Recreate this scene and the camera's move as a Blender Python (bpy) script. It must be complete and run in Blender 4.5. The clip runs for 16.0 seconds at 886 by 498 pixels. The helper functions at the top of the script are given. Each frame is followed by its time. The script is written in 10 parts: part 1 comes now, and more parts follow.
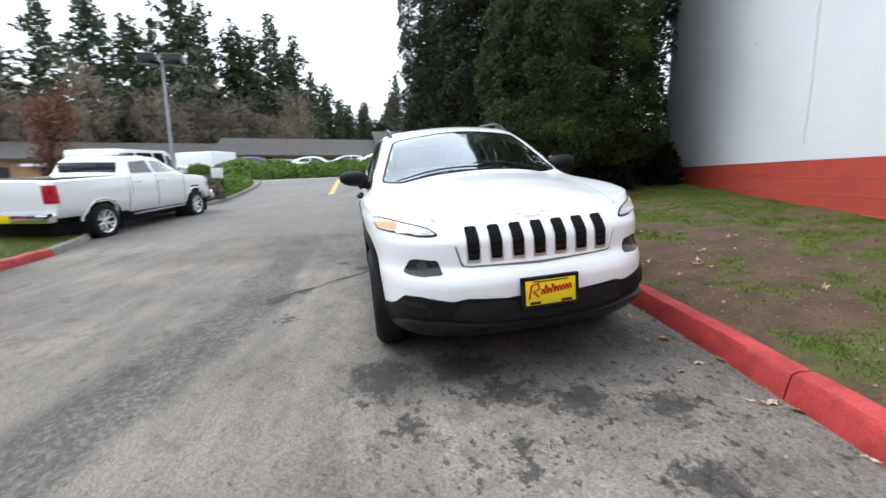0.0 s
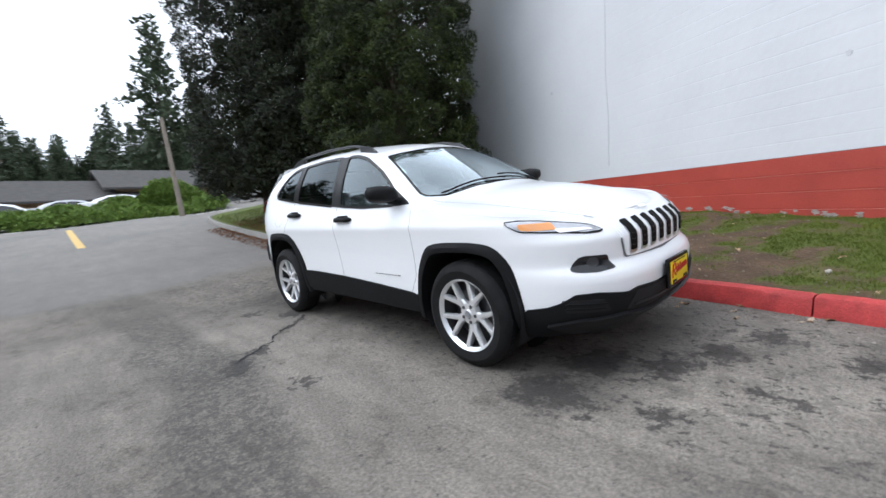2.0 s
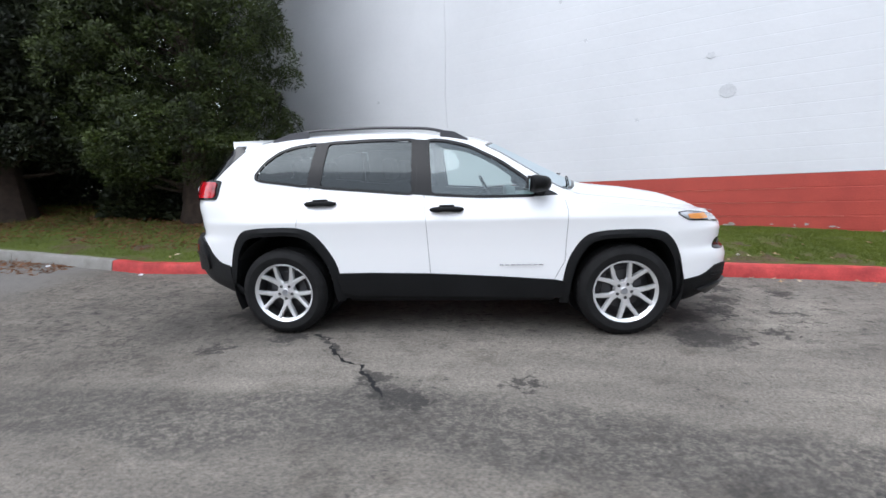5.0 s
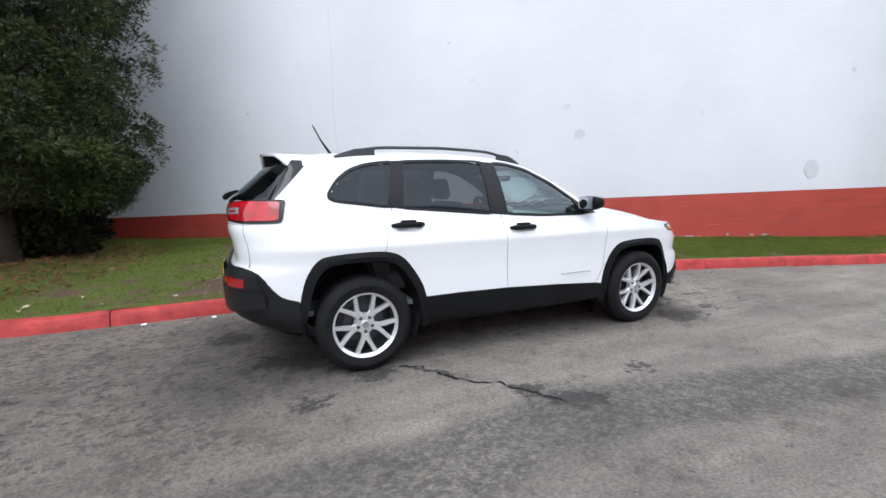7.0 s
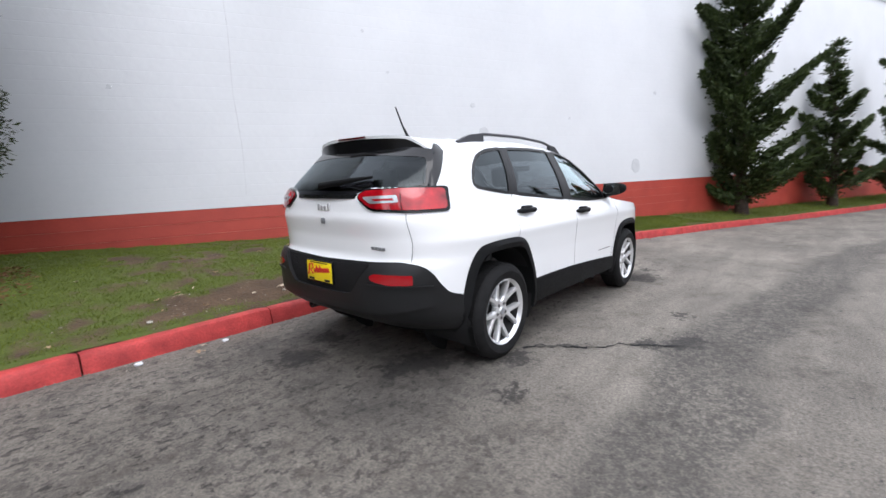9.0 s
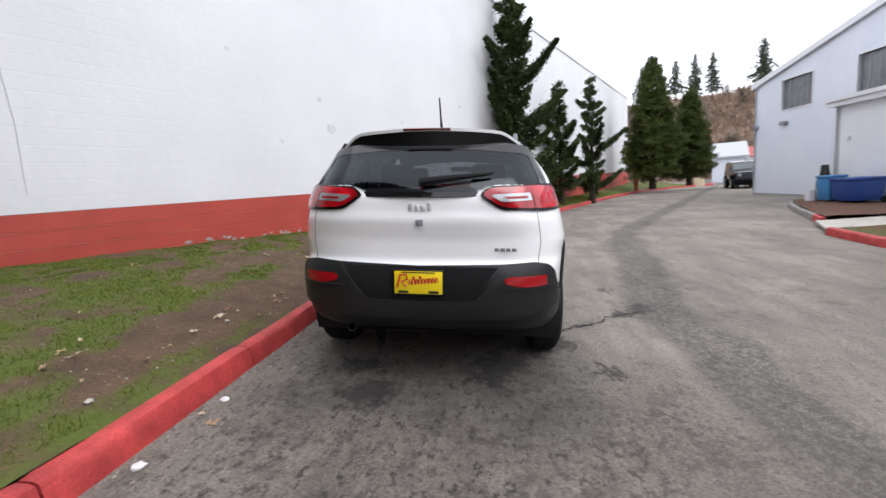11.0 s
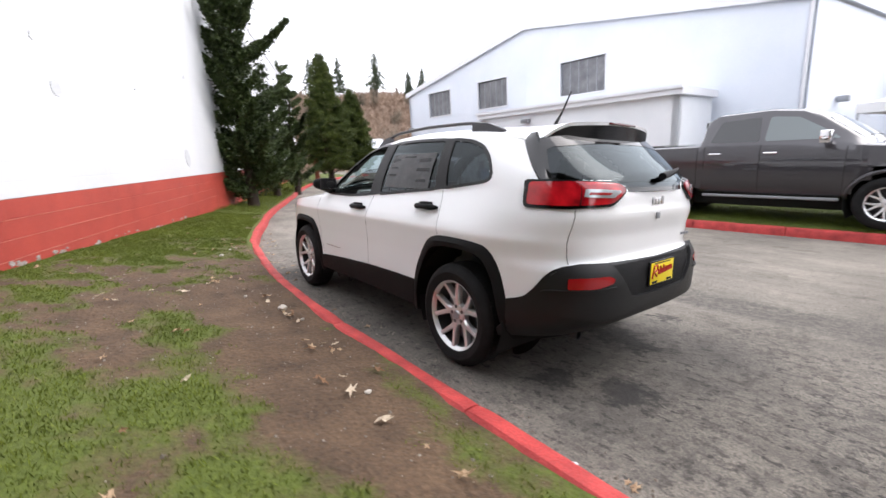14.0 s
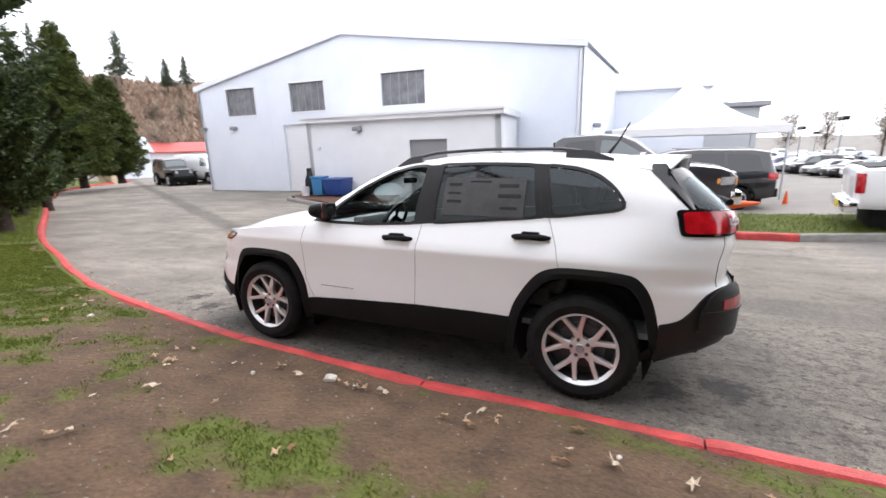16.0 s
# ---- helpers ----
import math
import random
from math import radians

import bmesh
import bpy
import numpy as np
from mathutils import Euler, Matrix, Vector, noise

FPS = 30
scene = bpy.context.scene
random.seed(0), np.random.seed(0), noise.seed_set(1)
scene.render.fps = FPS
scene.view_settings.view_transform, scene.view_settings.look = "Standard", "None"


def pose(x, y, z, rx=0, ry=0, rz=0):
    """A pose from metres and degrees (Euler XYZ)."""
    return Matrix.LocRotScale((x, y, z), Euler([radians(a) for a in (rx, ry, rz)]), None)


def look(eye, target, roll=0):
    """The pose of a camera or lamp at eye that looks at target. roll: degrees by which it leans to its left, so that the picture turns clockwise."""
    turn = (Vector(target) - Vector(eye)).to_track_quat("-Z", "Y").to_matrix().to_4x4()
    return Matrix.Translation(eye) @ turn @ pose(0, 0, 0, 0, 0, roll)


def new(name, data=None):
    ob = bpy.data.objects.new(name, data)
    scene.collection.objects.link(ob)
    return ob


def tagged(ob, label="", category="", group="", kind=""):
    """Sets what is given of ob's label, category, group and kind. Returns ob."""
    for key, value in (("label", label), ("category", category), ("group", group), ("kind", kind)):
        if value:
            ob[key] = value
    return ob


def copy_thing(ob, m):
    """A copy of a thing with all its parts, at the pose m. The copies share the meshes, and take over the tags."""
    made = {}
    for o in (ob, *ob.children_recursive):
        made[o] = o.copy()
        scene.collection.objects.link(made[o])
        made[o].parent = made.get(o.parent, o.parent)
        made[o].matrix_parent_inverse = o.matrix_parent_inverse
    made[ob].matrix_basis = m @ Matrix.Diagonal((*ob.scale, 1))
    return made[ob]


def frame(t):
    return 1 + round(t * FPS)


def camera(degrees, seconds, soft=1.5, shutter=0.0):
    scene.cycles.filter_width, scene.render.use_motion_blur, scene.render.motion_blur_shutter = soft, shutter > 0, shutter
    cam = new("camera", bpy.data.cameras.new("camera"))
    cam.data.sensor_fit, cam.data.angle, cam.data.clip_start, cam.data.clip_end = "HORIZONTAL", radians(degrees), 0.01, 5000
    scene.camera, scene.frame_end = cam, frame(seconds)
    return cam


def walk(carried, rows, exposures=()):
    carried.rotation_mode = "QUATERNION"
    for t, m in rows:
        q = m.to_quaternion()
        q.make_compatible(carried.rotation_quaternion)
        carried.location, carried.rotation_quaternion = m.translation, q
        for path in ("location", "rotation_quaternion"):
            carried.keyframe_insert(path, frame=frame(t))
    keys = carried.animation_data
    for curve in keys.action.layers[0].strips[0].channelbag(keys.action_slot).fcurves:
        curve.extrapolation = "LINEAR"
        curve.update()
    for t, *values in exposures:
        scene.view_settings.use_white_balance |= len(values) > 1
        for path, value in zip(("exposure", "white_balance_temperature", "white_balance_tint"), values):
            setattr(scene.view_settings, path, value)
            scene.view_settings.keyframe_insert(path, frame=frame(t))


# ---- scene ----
cam = camera(91.7, 16.0, shutter=0.4)
PATH = [
    (0, (4.413, -1.018, 1.134), (2.479, -0.637, 0.799), -0.6),
    (0.5, (4.262, -1.541, 1.114), (2.409, -0.845, 0.827), -1.7),
    (1, (3.994, -2.023, 1.072), (2.206, -1.16, 0.83), -2.1),
    (1.5, (3.647, -2.468, 1.055), (1.995, -1.355, 0.873), -3.1),
    (2, (3.275, -2.871, 1.018), (1.818, -1.517, 0.811), -4.0),
    (2.5, (2.831, -3.213, 1.022), (1.565, -1.681, 0.8), -3.9),
    (3, (2.376, -3.533, 0.997), (1.296, -1.861, 0.802), -1.3),
    (3.2, (2.208, -3.602, 0.96), (1.199, -1.886, 0.769), -1.5),
    (5.3, (-0.092, -4.274, 1.012), (-0.14, -2.285, 0.811), -2.3),
    (5.5, (-0.327, -4.274, 1.005), (-0.292, -2.282, 0.835), -3.1),
    (6, (-0.911, -4.255, 1.03), (-0.633, -2.282, 0.859), -1.4),
    (6.5, (-1.506, -4.175, 1.037), (-0.966, -2.257, 0.865), -1.8),
    (7, (-2.058, -3.981, 1.063), (-1.257, -2.155, 0.909), -2.3),
    (7.5, (-2.593, -3.745, 1.081), (-1.608, -2.012, 0.918), -2.5),
    (8, (-3.086, -3.411, 1.087), (-1.917, -1.8, 0.902), -3.1),
    (8.5, (-3.56, -3.065, 1.106), (-2.226, -1.588, 0.905), -2.9),
    (9, (-3.941, -2.617, 1.113), (-2.439, -1.314, 0.897), -4.2),
    (9.2, (-4.06, -2.436, 1.115), (-2.491, -1.212, 0.92), -3.4),
    (11.3, (-4.712, -0.23, 1.261), (-2.737, -0.097, 0.975), -3.7),
    (11.5, (-4.696, 0.003, 1.263), (-2.714, 0.035, 0.993), -3.1),
    (12, (-4.6, 0.589, 1.299), (-2.628, 0.413, 1.016), -3.5),
    (12.5, (-4.417, 1.123, 1.334), (-2.486, 0.692, 1.043), -3.3),
    (13, (-4.213, 1.677, 1.389), (-2.388, 0.942, 1.03), -4.4),
    (13.5, (-3.88, 2.137, 1.448), (-2.18, 1.167, 1.034), -4.8),
    (14, (-3.512, 2.574, 1.508), (-1.96, 1.394, 1.066), -3.4),
    (14.5, (-3.083, 2.918, 1.584), (-1.717, 1.524, 1.148), -3.3),
    (15, (-2.612, 3.205, 1.655), (-1.412, 1.67, 1.203), -3.0),
    (15.5, (-2.125, 3.438, 1.7), (-1.119, 1.769, 1.252), -2.9),
    (16, (-1.609, 3.569, 1.732), (-0.812, 1.795, 1.267), -1.6),
]
EXPOSURE = [(0, 0.42, 6150, 9), (2.5, 0.16, 6000, 10), (5.5, 0.22, 6050, 11), (9, 0.28, 6200, 13), (12, 0.28, 6550, 14), (13, 0.38, 6600, 14), (14, 0.76, 6550, 14), (16, 0.80, 6550, 14)]
walk(cam, [(t, look(eye, target, roll)) for t, eye, target, roll in PATH], EXPOSURE)


# ---- daylight: bright overcast ----
world = bpy.data.worlds.new("overcast_sky")
scene.world = world
world.use_nodes = True
wn, wl = world.node_tree.nodes, world.node_tree.links
sky = wn.new("ShaderNodeTexSky")
sky.sky_type, sky.sun_disc = "NISHITA", False
sky.sun_elevation, sky.sun_rotation = radians(48), radians(213)
sky.air_density, sky.dust_density, sky.ozone_density = 1.0, 4.0, 1.0
soft_sky = wn.new("ShaderNodeHueSaturation")
soft_sky.inputs["Saturation"].default_value = 0.16
cloud = wn.new("ShaderNodeMix")
cloud.data_type = "RGBA"
cloud.inputs["Factor"].default_value = 0.72
cloud.inputs["B"].default_value = (9.5, 9.9, 10.6, 1)
wl.new(sky.outputs["Color"], soft_sky.inputs["Color"])
wl.new(soft_sky.outputs["Color"], cloud.inputs["A"])
wl.new(cloud.outputs["Result"], wn["Background"].inputs["Color"])
wn["Background"].inputs["Strength"].default_value = 0.175

sun = new("sun", bpy.data.lights.new("sun", "SUN"))
sun.data.energy, sun.data.angle, sun.data.color = 0.8, radians(40), (1.0, 0.97, 0.93)
sun.matrix_world = look((0, 0, 30), (13.0, 20, 0))


# ---- materials ----
def mat(name, col, rough=0.6, metal=0.0, col2=None, scale=8.0, fine=120.0, amount=0.5, bump=0.0, coat=0.0, fine_amount=0.25, spec=0.5, rnd=0.0, bump_scale=None):
    """Two-scale noise over a base colour, in object space."""
    m = bpy.data.materials.new(name)
    m.use_nodes = True
    N, L = m.node_tree.nodes, m.node_tree.links
    b = N["Principled BSDF"]
    b.inputs["Roughness"].default_value, b.inputs["Metallic"].default_value = rough, metal
    b.inputs["Specular IOR Level"].default_value = spec
    b.inputs["Coat Weight"].default_value, b.inputs["Coat Roughness"].default_value = coat, 0.03
    if col2 is None:
        b.inputs["Base Color"].default_value = (*col, 1)
        if not bump:
            return m
    geo = N.new("ShaderNodeNewGeometry")
    n1, n2 = N.new("ShaderNodeTexNoise"), N.new("ShaderNodeTexNoise")
    n1.inputs["Scale"].default_value, n1.inputs["Detail"].default_value = scale, 6
    n2.inputs["Scale"].default_value, n2.inputs["Detail"].default_value = fine, 3
    L.new(geo.outputs["Position"], n1.inputs["Vector"])
    L.new(geo.outputs["Position"], n2.inputs["Vector"])
    if col2 is not None:
        ramp = N.new("ShaderNodeValToRGB")
        ramp.color_ramp.elements[0].position, ramp.color_ramp.elements[1].position = 0.5 - amount / 2, 0.5 + amount / 2
        ramp.color_ramp.elements[0].color, ramp.color_ramp.elements[1].color = (*col, 1), (*col2, 1)
        L.new(n1.outputs["Fac"], ramp.inputs["Fac"])
        grain = N.new("ShaderNodeMix")
        grain.data_type, grain.blend_type = "RGBA", "OVERLAY"
        grain.inputs["Factor"].default_value = fine_amount
        L.new(ramp.outputs["Color"], grain.inputs["A"])
        L.new(n2.outputs["Fac"], grain.inputs["B"])
        out = grain.outputs["Result"]
        if rnd:
            info = N.new("ShaderNodeObjectInfo")
            hsv = N.new("ShaderNodeHueSaturation")
            mr = N.new("ShaderNodeMapRange")
            mr.inputs["To Min"].default_value, mr.inputs["To Max"].default_value = 1 - rnd, 1 + rnd
            L.new(info.outputs["Random"], mr.inputs["Value"])
            L.new(mr.outputs["Result"], hsv.inputs["Value"])
            L.new(out, hsv.inputs["Color"])
            out = hsv.outputs["Color"]
        L.new(out, b.inputs["Base Color"])
    if bump:
        bp = N.new("ShaderNodeBump")
        bp.inputs["Strength"].default_value, bp.inputs["Distance"].default_value = bump, 0.02
        if bump_scale:
            n3 = N.new("ShaderNodeTexNoise")
            n3.inputs["Scale"].default_value, n3.inputs["Detail"].default_value = bump_scale, 5
            L.new(geo.outputs["Position"], n3.inputs["Vector"])
            L.new(n3.outputs["Fac"], bp.inputs["Height"])
        else:
            L.new(n2.outputs["Fac"], bp.inputs["Height"])
        L.new(bp.outputs["Normal"], b.inputs["Normal"])
    return m


def glass(name, tint, rough=0.0, mix=0.5):
    """Tinted pane: part clear, part reflecting."""
    m = bpy.data.materials.new(name)
    m.use_nodes = True
    N, L = m.node_tree.nodes, m.node_tree.links
    N.remove(N["Principled BSDF"])
    tr, gl, mx, fr = N.new("ShaderNodeBsdfTransparent"), N.new("ShaderNodeBsdfGlossy"), N.new("ShaderNodeMixShader"), N.new("ShaderNodeLayerWeight")
    tr.inputs["Color"].default_value = (*tint, 1)
    gl.inputs["Roughness"].default_value = rough
    gl.inputs["Color"].default_value = (0.86, 0.96, 1.0, 1)
    fr.inputs["Blend"].default_value = 0.5
    power, lift = N.new("ShaderNodeMath"), N.new("ShaderNodeMath")
    power.operation, lift.operation = "POWER", "MULTIPLY_ADD"
    power.inputs[1].default_value, lift.inputs[1].default_value, lift.inputs[2].default_value = 4.5, 0.95, 0.05
    L.new(fr.outputs["Facing"], power.inputs[0])
    L.new(power.outputs["Value"], lift.inputs[0])
    gain = N.new("ShaderNodeMath")
    gain.operation, gain.use_clamp = "MULTIPLY", True
    gain.inputs[1].default_value = mix
    L.new(lift.outputs["Value"], gain.inputs[0])
    L.new(gain.outputs["Value"], mx.inputs["Fac"])
    L.new(tr.outputs["BSDF"], mx.inputs[1])
    L.new(gl.outputs["BSDF"], mx.inputs[2])
    L.new(mx.outputs["Shader"], N["Material Output"].inputs["Surface"])
    return m


M = {}
M["paint_white"] = mat("white_car_paint", (0.90, 0.91, 0.92), 0.22, coat=0.5)
M["clad"] = mat("black_cladding", (0.0055, 0.0058, 0.0062), 0.6, col2=(0.0095, 0.010, 0.0108), scale=3, fine=900, bump=0.12, spec=0.16)
M["black"] = mat("gloss_black", (0.007, 0.007, 0.008), 0.16, spec=0.35)
M["trim_black"] = mat("satin_black_trim", (0.012, 0.012, 0.013), 0.35, spec=0.3)
M["rail"] = mat("dark_satin_rail", (0.06, 0.06, 0.065), 0.3, metal=0.5)
M["black_matt"] = mat("matt_black", (0.006, 0.006, 0.007), 0.8)
M["rubber"] = mat("tyre_rubber", (0.007, 0.007, 0.0075), 0.75, col2=(0.014, 0.014, 0.0145), scale=14, fine=300, bump=0.1, spec=0.22)
M["alloy"] = mat("silver_alloy", (0.80, 0.81, 0.82), 0.26, metal=0.6)
M["chrome"] = mat("chrome", (0.8, 0.8, 0.82), 0.08, metal=1.0)
M["steel_dark"] = mat("brake_disc", (0.07, 0.07, 0.075), 0.45, metal=0.6)
M["barrel"] = mat("shaded_barrel", (0.035, 0.035, 0.037), 0.5, metal=0.4)
M["glass_clear"] = glass("windscreen_glass", (0.80, 0.90, 0.88), mix=3.0)
M["glass_side"] = glass("door_glass", (0.52, 0.64, 0.62), mix=2.0)
M["glass_tint"] = glass("tinted_glass", (0.12, 0.12, 0.13), mix=0.95)
M["glass_rear"] = glass("rear_window_glass", (0.12, 0.12, 0.13), mix=0.75)
M["glass_wrap"] = mat("blackened_glass", (0.010, 0.010, 0.011), 0.04, spec=0.55)
M["seat"] = mat("grey_cloth", (0.09, 0.09, 0.092), 0.9, col2=(0.13, 0.13, 0.132), scale=30, fine=700, bump=0.2)
M["dash"] = mat("dashboard_plastic", (0.30, 0.32, 0.325), 0.6)
M["lens_red"] = mat("red_lens", (0.20, 0.002, 0.006), 0.08, col2=(0.62, 0.010, 0.018), scale=11, fine=240, amount=0.4, coat=0.6)
M["lens_red_dark"] = mat("dark_red_lens", (0.30, 0.006, 0.010), 0.10, coat=0.4)
M["lens_clear"] = mat("clear_lens", (0.60, 0.61, 0.63), 0.16, metal=0.5, col2=(0.40, 0.41, 0.43), scale=22, fine=160, coat=0.8)
M["lens_amber"] = mat("amber_lens", (0.80, 0.33, 0.09), 0.1, coat=1.0)
M["lens_smoke"] = mat("smoked_lens", (0.010, 0.010, 0.012), 0.12, coat=0.15)
M["plate_yellow"] = mat("yellow_plate", (0.86, 0.66, 0.01), 0.35)
M["plate_red"] = mat("red_lettering", (0.50, 0.02, 0.02), 0.4)
# same plastic as the cladding, lightened to paint in sky light on the bumper
M["clad_lit"] = mat("sky_lit_cladding", (0.010, 0.0105, 0.0112), 0.45, col2=(0.015, 0.0155, 0.0165), scale=4, fine=800, bump=0.1, spec=0.32)
M["insert"] = mat("coarse_black_plastic", (0.006, 0.006, 0.0065), 0.75, col2=(0.011, 0.011, 0.012), scale=240, fine=500, bump=0.6, spec=0.2)
M["seam"] = mat("shaded_seam", (0.16, 0.16, 0.165), 0.8)
M["badge"] = mat("bright_badge", (0.55, 0.55, 0.57), 0.2, metal=0.8)

M["asphalt"] = None
M["kerb_red"] = mat("red_kerb_paint", (0.30, 0.026, 0.026), 0.65, col2=(0.56, 0.060, 0.054), scale=7, fine=70, amount=0.42, bump=0.35, fine_amount=0.35, rnd=0.06)
M["kerb_grey"] = mat("bare_concrete", (0.20, 0.19, 0.175), 0.85, col2=(0.30, 0.29, 0.27), scale=6, fine=90, bump=0.4)
M["wall_white"] = mat("white_block_paint", (0.63, 0.64, 0.655), 0.55, col2=(0.69, 0.70, 0.715), scale=0.6, fine=14, amount=0.35, bump=0.12, fine_amount=0.05, bump_scale=9)
M["wall_red"] = mat("red_block_paint", (0.34, 0.042, 0.028), 0.6, col2=(0.44, 0.060, 0.038), scale=2.5, fine=60, amount=0.5, bump=0.2, fine_amount=0.2)
M["siding"] = mat("pale_blue_siding", (0.65, 0.70, 0.78), 0.6, col2=(0.72, 0.76, 0.83), scale=0.7, fine=20, fine_amount=0.08)
M["annex"] = mat("pale_grey_stucco", (0.72, 0.75, 0.78), 0.7, col2=(0.79, 0.81, 0.84), scale=1.2, fine=60, bump=0.15, fine_amount=0.1)
M["trim"] = mat("pale_trim_paint", (0.72, 0.73, 0.76), 0.5)
M["metal_grey"] = mat("grey_steel", (0.28, 0.29, 0.31), 0.45, metal=0.4)
M["galv"] = mat("galvanised_roof", (0.45, 0.47, 0.50), 0.4, metal=0.5)
M["bark"] = mat("brown_bark", (0.020, 0.013, 0.009), 0.9, col2=(0.055, 0.036, 0.026), scale=9, fine=60, bump=0.6)
M["concrete"] = mat("pale_concrete", (0.34, 0.32, 0.28), 0.85, col2=(0.44, 0.42, 0.38), scale=2, fine=80, bump=0.2)


# ---- mesh tools ----
def lerp_table(tab, x):
    """Piecewise linear, softened at the knots."""
    if x <= tab[0][0]:
        return tab[0][1]
    for (x0, y0), (x1, y1) in zip(tab, tab[1:]):
        if x <= x1:
            return y0 + (y1 - y0) * (x - x0) / (x1 - x0)
    return tab[-1][1]


def smooth_table(tab, x, h=0.06):
    return (lerp_table(tab, x - h) + 2 * lerp_table(tab, x) + lerp_table(tab, x + h) + lerp_table(tab, x - h / 2) + lerp_table(tab, x + h / 2)) / 6


def part(name, bm, material, parent=None, label="", smooth=True, kind="", category=""):
    """Links a bmesh as one mesh object, under a thing or part if one is given."""
    me = bpy.data.meshes.new(name)
    bm.to_mesh(me)
    bm.free()
    for mm in (material if isinstance(material, (list, tuple)) else [material]):
        me.materials.append(mm)
    if smooth:
        me.polygons.foreach_set("use_smooth", [True] * len(me.polygons))
        me.set_sharp_from_angle(angle=radians(38))
    ob = new(name, me)
    if parent:
        ob.parent = parent
    return tagged(ob, label, category, "", kind)


def thing(name, label, category, m=None, group="", kind=""):
    ob = new(name)
    ob.empty_display_size = 0.2
    if m is not None:
        ob.matrix_world = m
    return tagged(ob, label, category, group, kind)


def box(bm, x0, x1, y0, y1, z0, z1, bevel=0.0, m=None, mi=0):
    r = bmesh.ops.create_cube(bm, size=1)
    vs = r["verts"]
    for v in vs:
        v.co = Vector(((x0 + x1) / 2 + v.co.x * (x1 - x0), (y0 + y1) / 2 + v.co.y * (y1 - y0), (z0 + z1) / 2 + v.co.z * (z1 - z0)))
    fs = {f for v in vs for f in v.link_faces}
    if bevel:
        es = {e for f in fs for e in f.edges}
        g = bmesh.ops.bevel(bm, geom=list(es), offset=bevel, segments=2, affect="EDGES", profile=0.5)
        vs = list({v for f in g["faces"] for v in f.verts} | {v for v in vs if v.is_valid})
        fs = {f for v in vs for f in v.link_faces}
    for f in fs:
        f.material_index = mi
    if m is not None:
        bmesh.ops.transform(bm, matrix=m, verts=vs)
    return vs


def tube(bm, pts, rad, seg=10, cap=True):
    """A tube along points; rad is a number or one per point."""
    pts = [Vector(p) for p in pts]
    rings = []
    for i, p in enumerate(pts):
        d = (pts[min(i + 1, len(pts) - 1)] - pts[max(i - 1, 0)]).normalized()
        a = d.orthogonal().normalized() if i == 0 else (rings_a - d * rings_a.dot(d)).normalized()
        rings_a = a
        b = d.cross(a)
        r = rad[i] if isinstance(rad, (list, tuple)) else rad
        rings.append([bm.verts.new(p + r * (math.cos(2 * math.pi * k / seg) * a + math.sin(2 * math.pi * k / seg) * b)) for k in range(seg)])
    for r0, r1 in zip(rings, rings[1:]):
        for k in range(seg):
            bm.faces.new((r0[k], r0[(k + 1) % seg], r1[(k + 1) % seg], r1[k]))
    if cap:
        bm.faces.new(rings[0][::-1])
        bm.faces.new(rings[-1])


def revolve(bm, prof, seg=48, mi=0, axis="Y"):
    """Turns (radius, offset) round the y axis."""
    rings = []
    for r, o in prof:
        rings.append([bm.verts.new((r * math.cos(2 * math.pi * k / seg), o, r * math.sin(2 * math.pi * k / seg))) for k in range(seg)])
    for r0, r1 in zip(rings, rings[1:]):
        for k in range(seg):
            f = bm.faces.new((r0[k], r1[k], r1[(k + 1) % seg], r0[(k + 1) % seg]))
            f.material_index = mi


def inside(poly, x, y):
    c, j = False, len(poly) - 1
    for i in range(len(poly)):
        (xi, yi), (xj, yj) = poly[i], poly[j]
        if (yi > y) != (yj > y) and x < (xj - xi) * (y - yi) / (yj - yi) + xi:
            c = not c
        j = i
    return c


def rounded(poly, r=0.03, n=5):
    """A polygon with its corners rounded by quadratic curves."""
    out, k = [], len(poly)
    for i in range(k):
        p0, p1, p2 = Vector(poly[i - 1]), Vector(poly[i]), Vector(poly[(i + 1) % k])
        a, b = p0 - p1, p2 - p1
        ra, rb = min(r, a.length * 0.48), min(r, b.length * 0.48)
        a, b = p1 + a.normalized() * ra, p1 + b.normalized() * rb
        for q in range(n + 1):
            t = q / n
            out.append(tuple((1 - t) ** 2 * a + 2 * t * (1 - t) * p1 + t * t * b))
    return out


def half(poly, r, edge):
    """A rounded outline whose edge on the centre line u = edge stays square."""
    far = edge + (0.2 if edge > 0 else -0.2)
    out = []
    for u, v in rounded([(far if abs(u - edge) < 1e-6 else u, v) for u, v in poly], r, 3):
        p = (min(u, edge) if edge > 0 else max(u, edge), v)
        if not out or math.dist(p, out[-1]) > 1e-4:
            out.append(p)
    # corners on the centre line lie where the outline crosses it
    keep = [p for p in out if abs(p[0] - edge) > 1e-6]
    lo_hi = [v for u, v in poly if abs(u - edge) < 1e-6]
    k = [i for i, p in enumerate(out) if abs(p[0] - edge) < 1e-6][0]
    first = [p for p in out[:k]]
    return first + [(edge, lo_hi[0]), (edge, lo_hi[1])] + keep[len(first):]


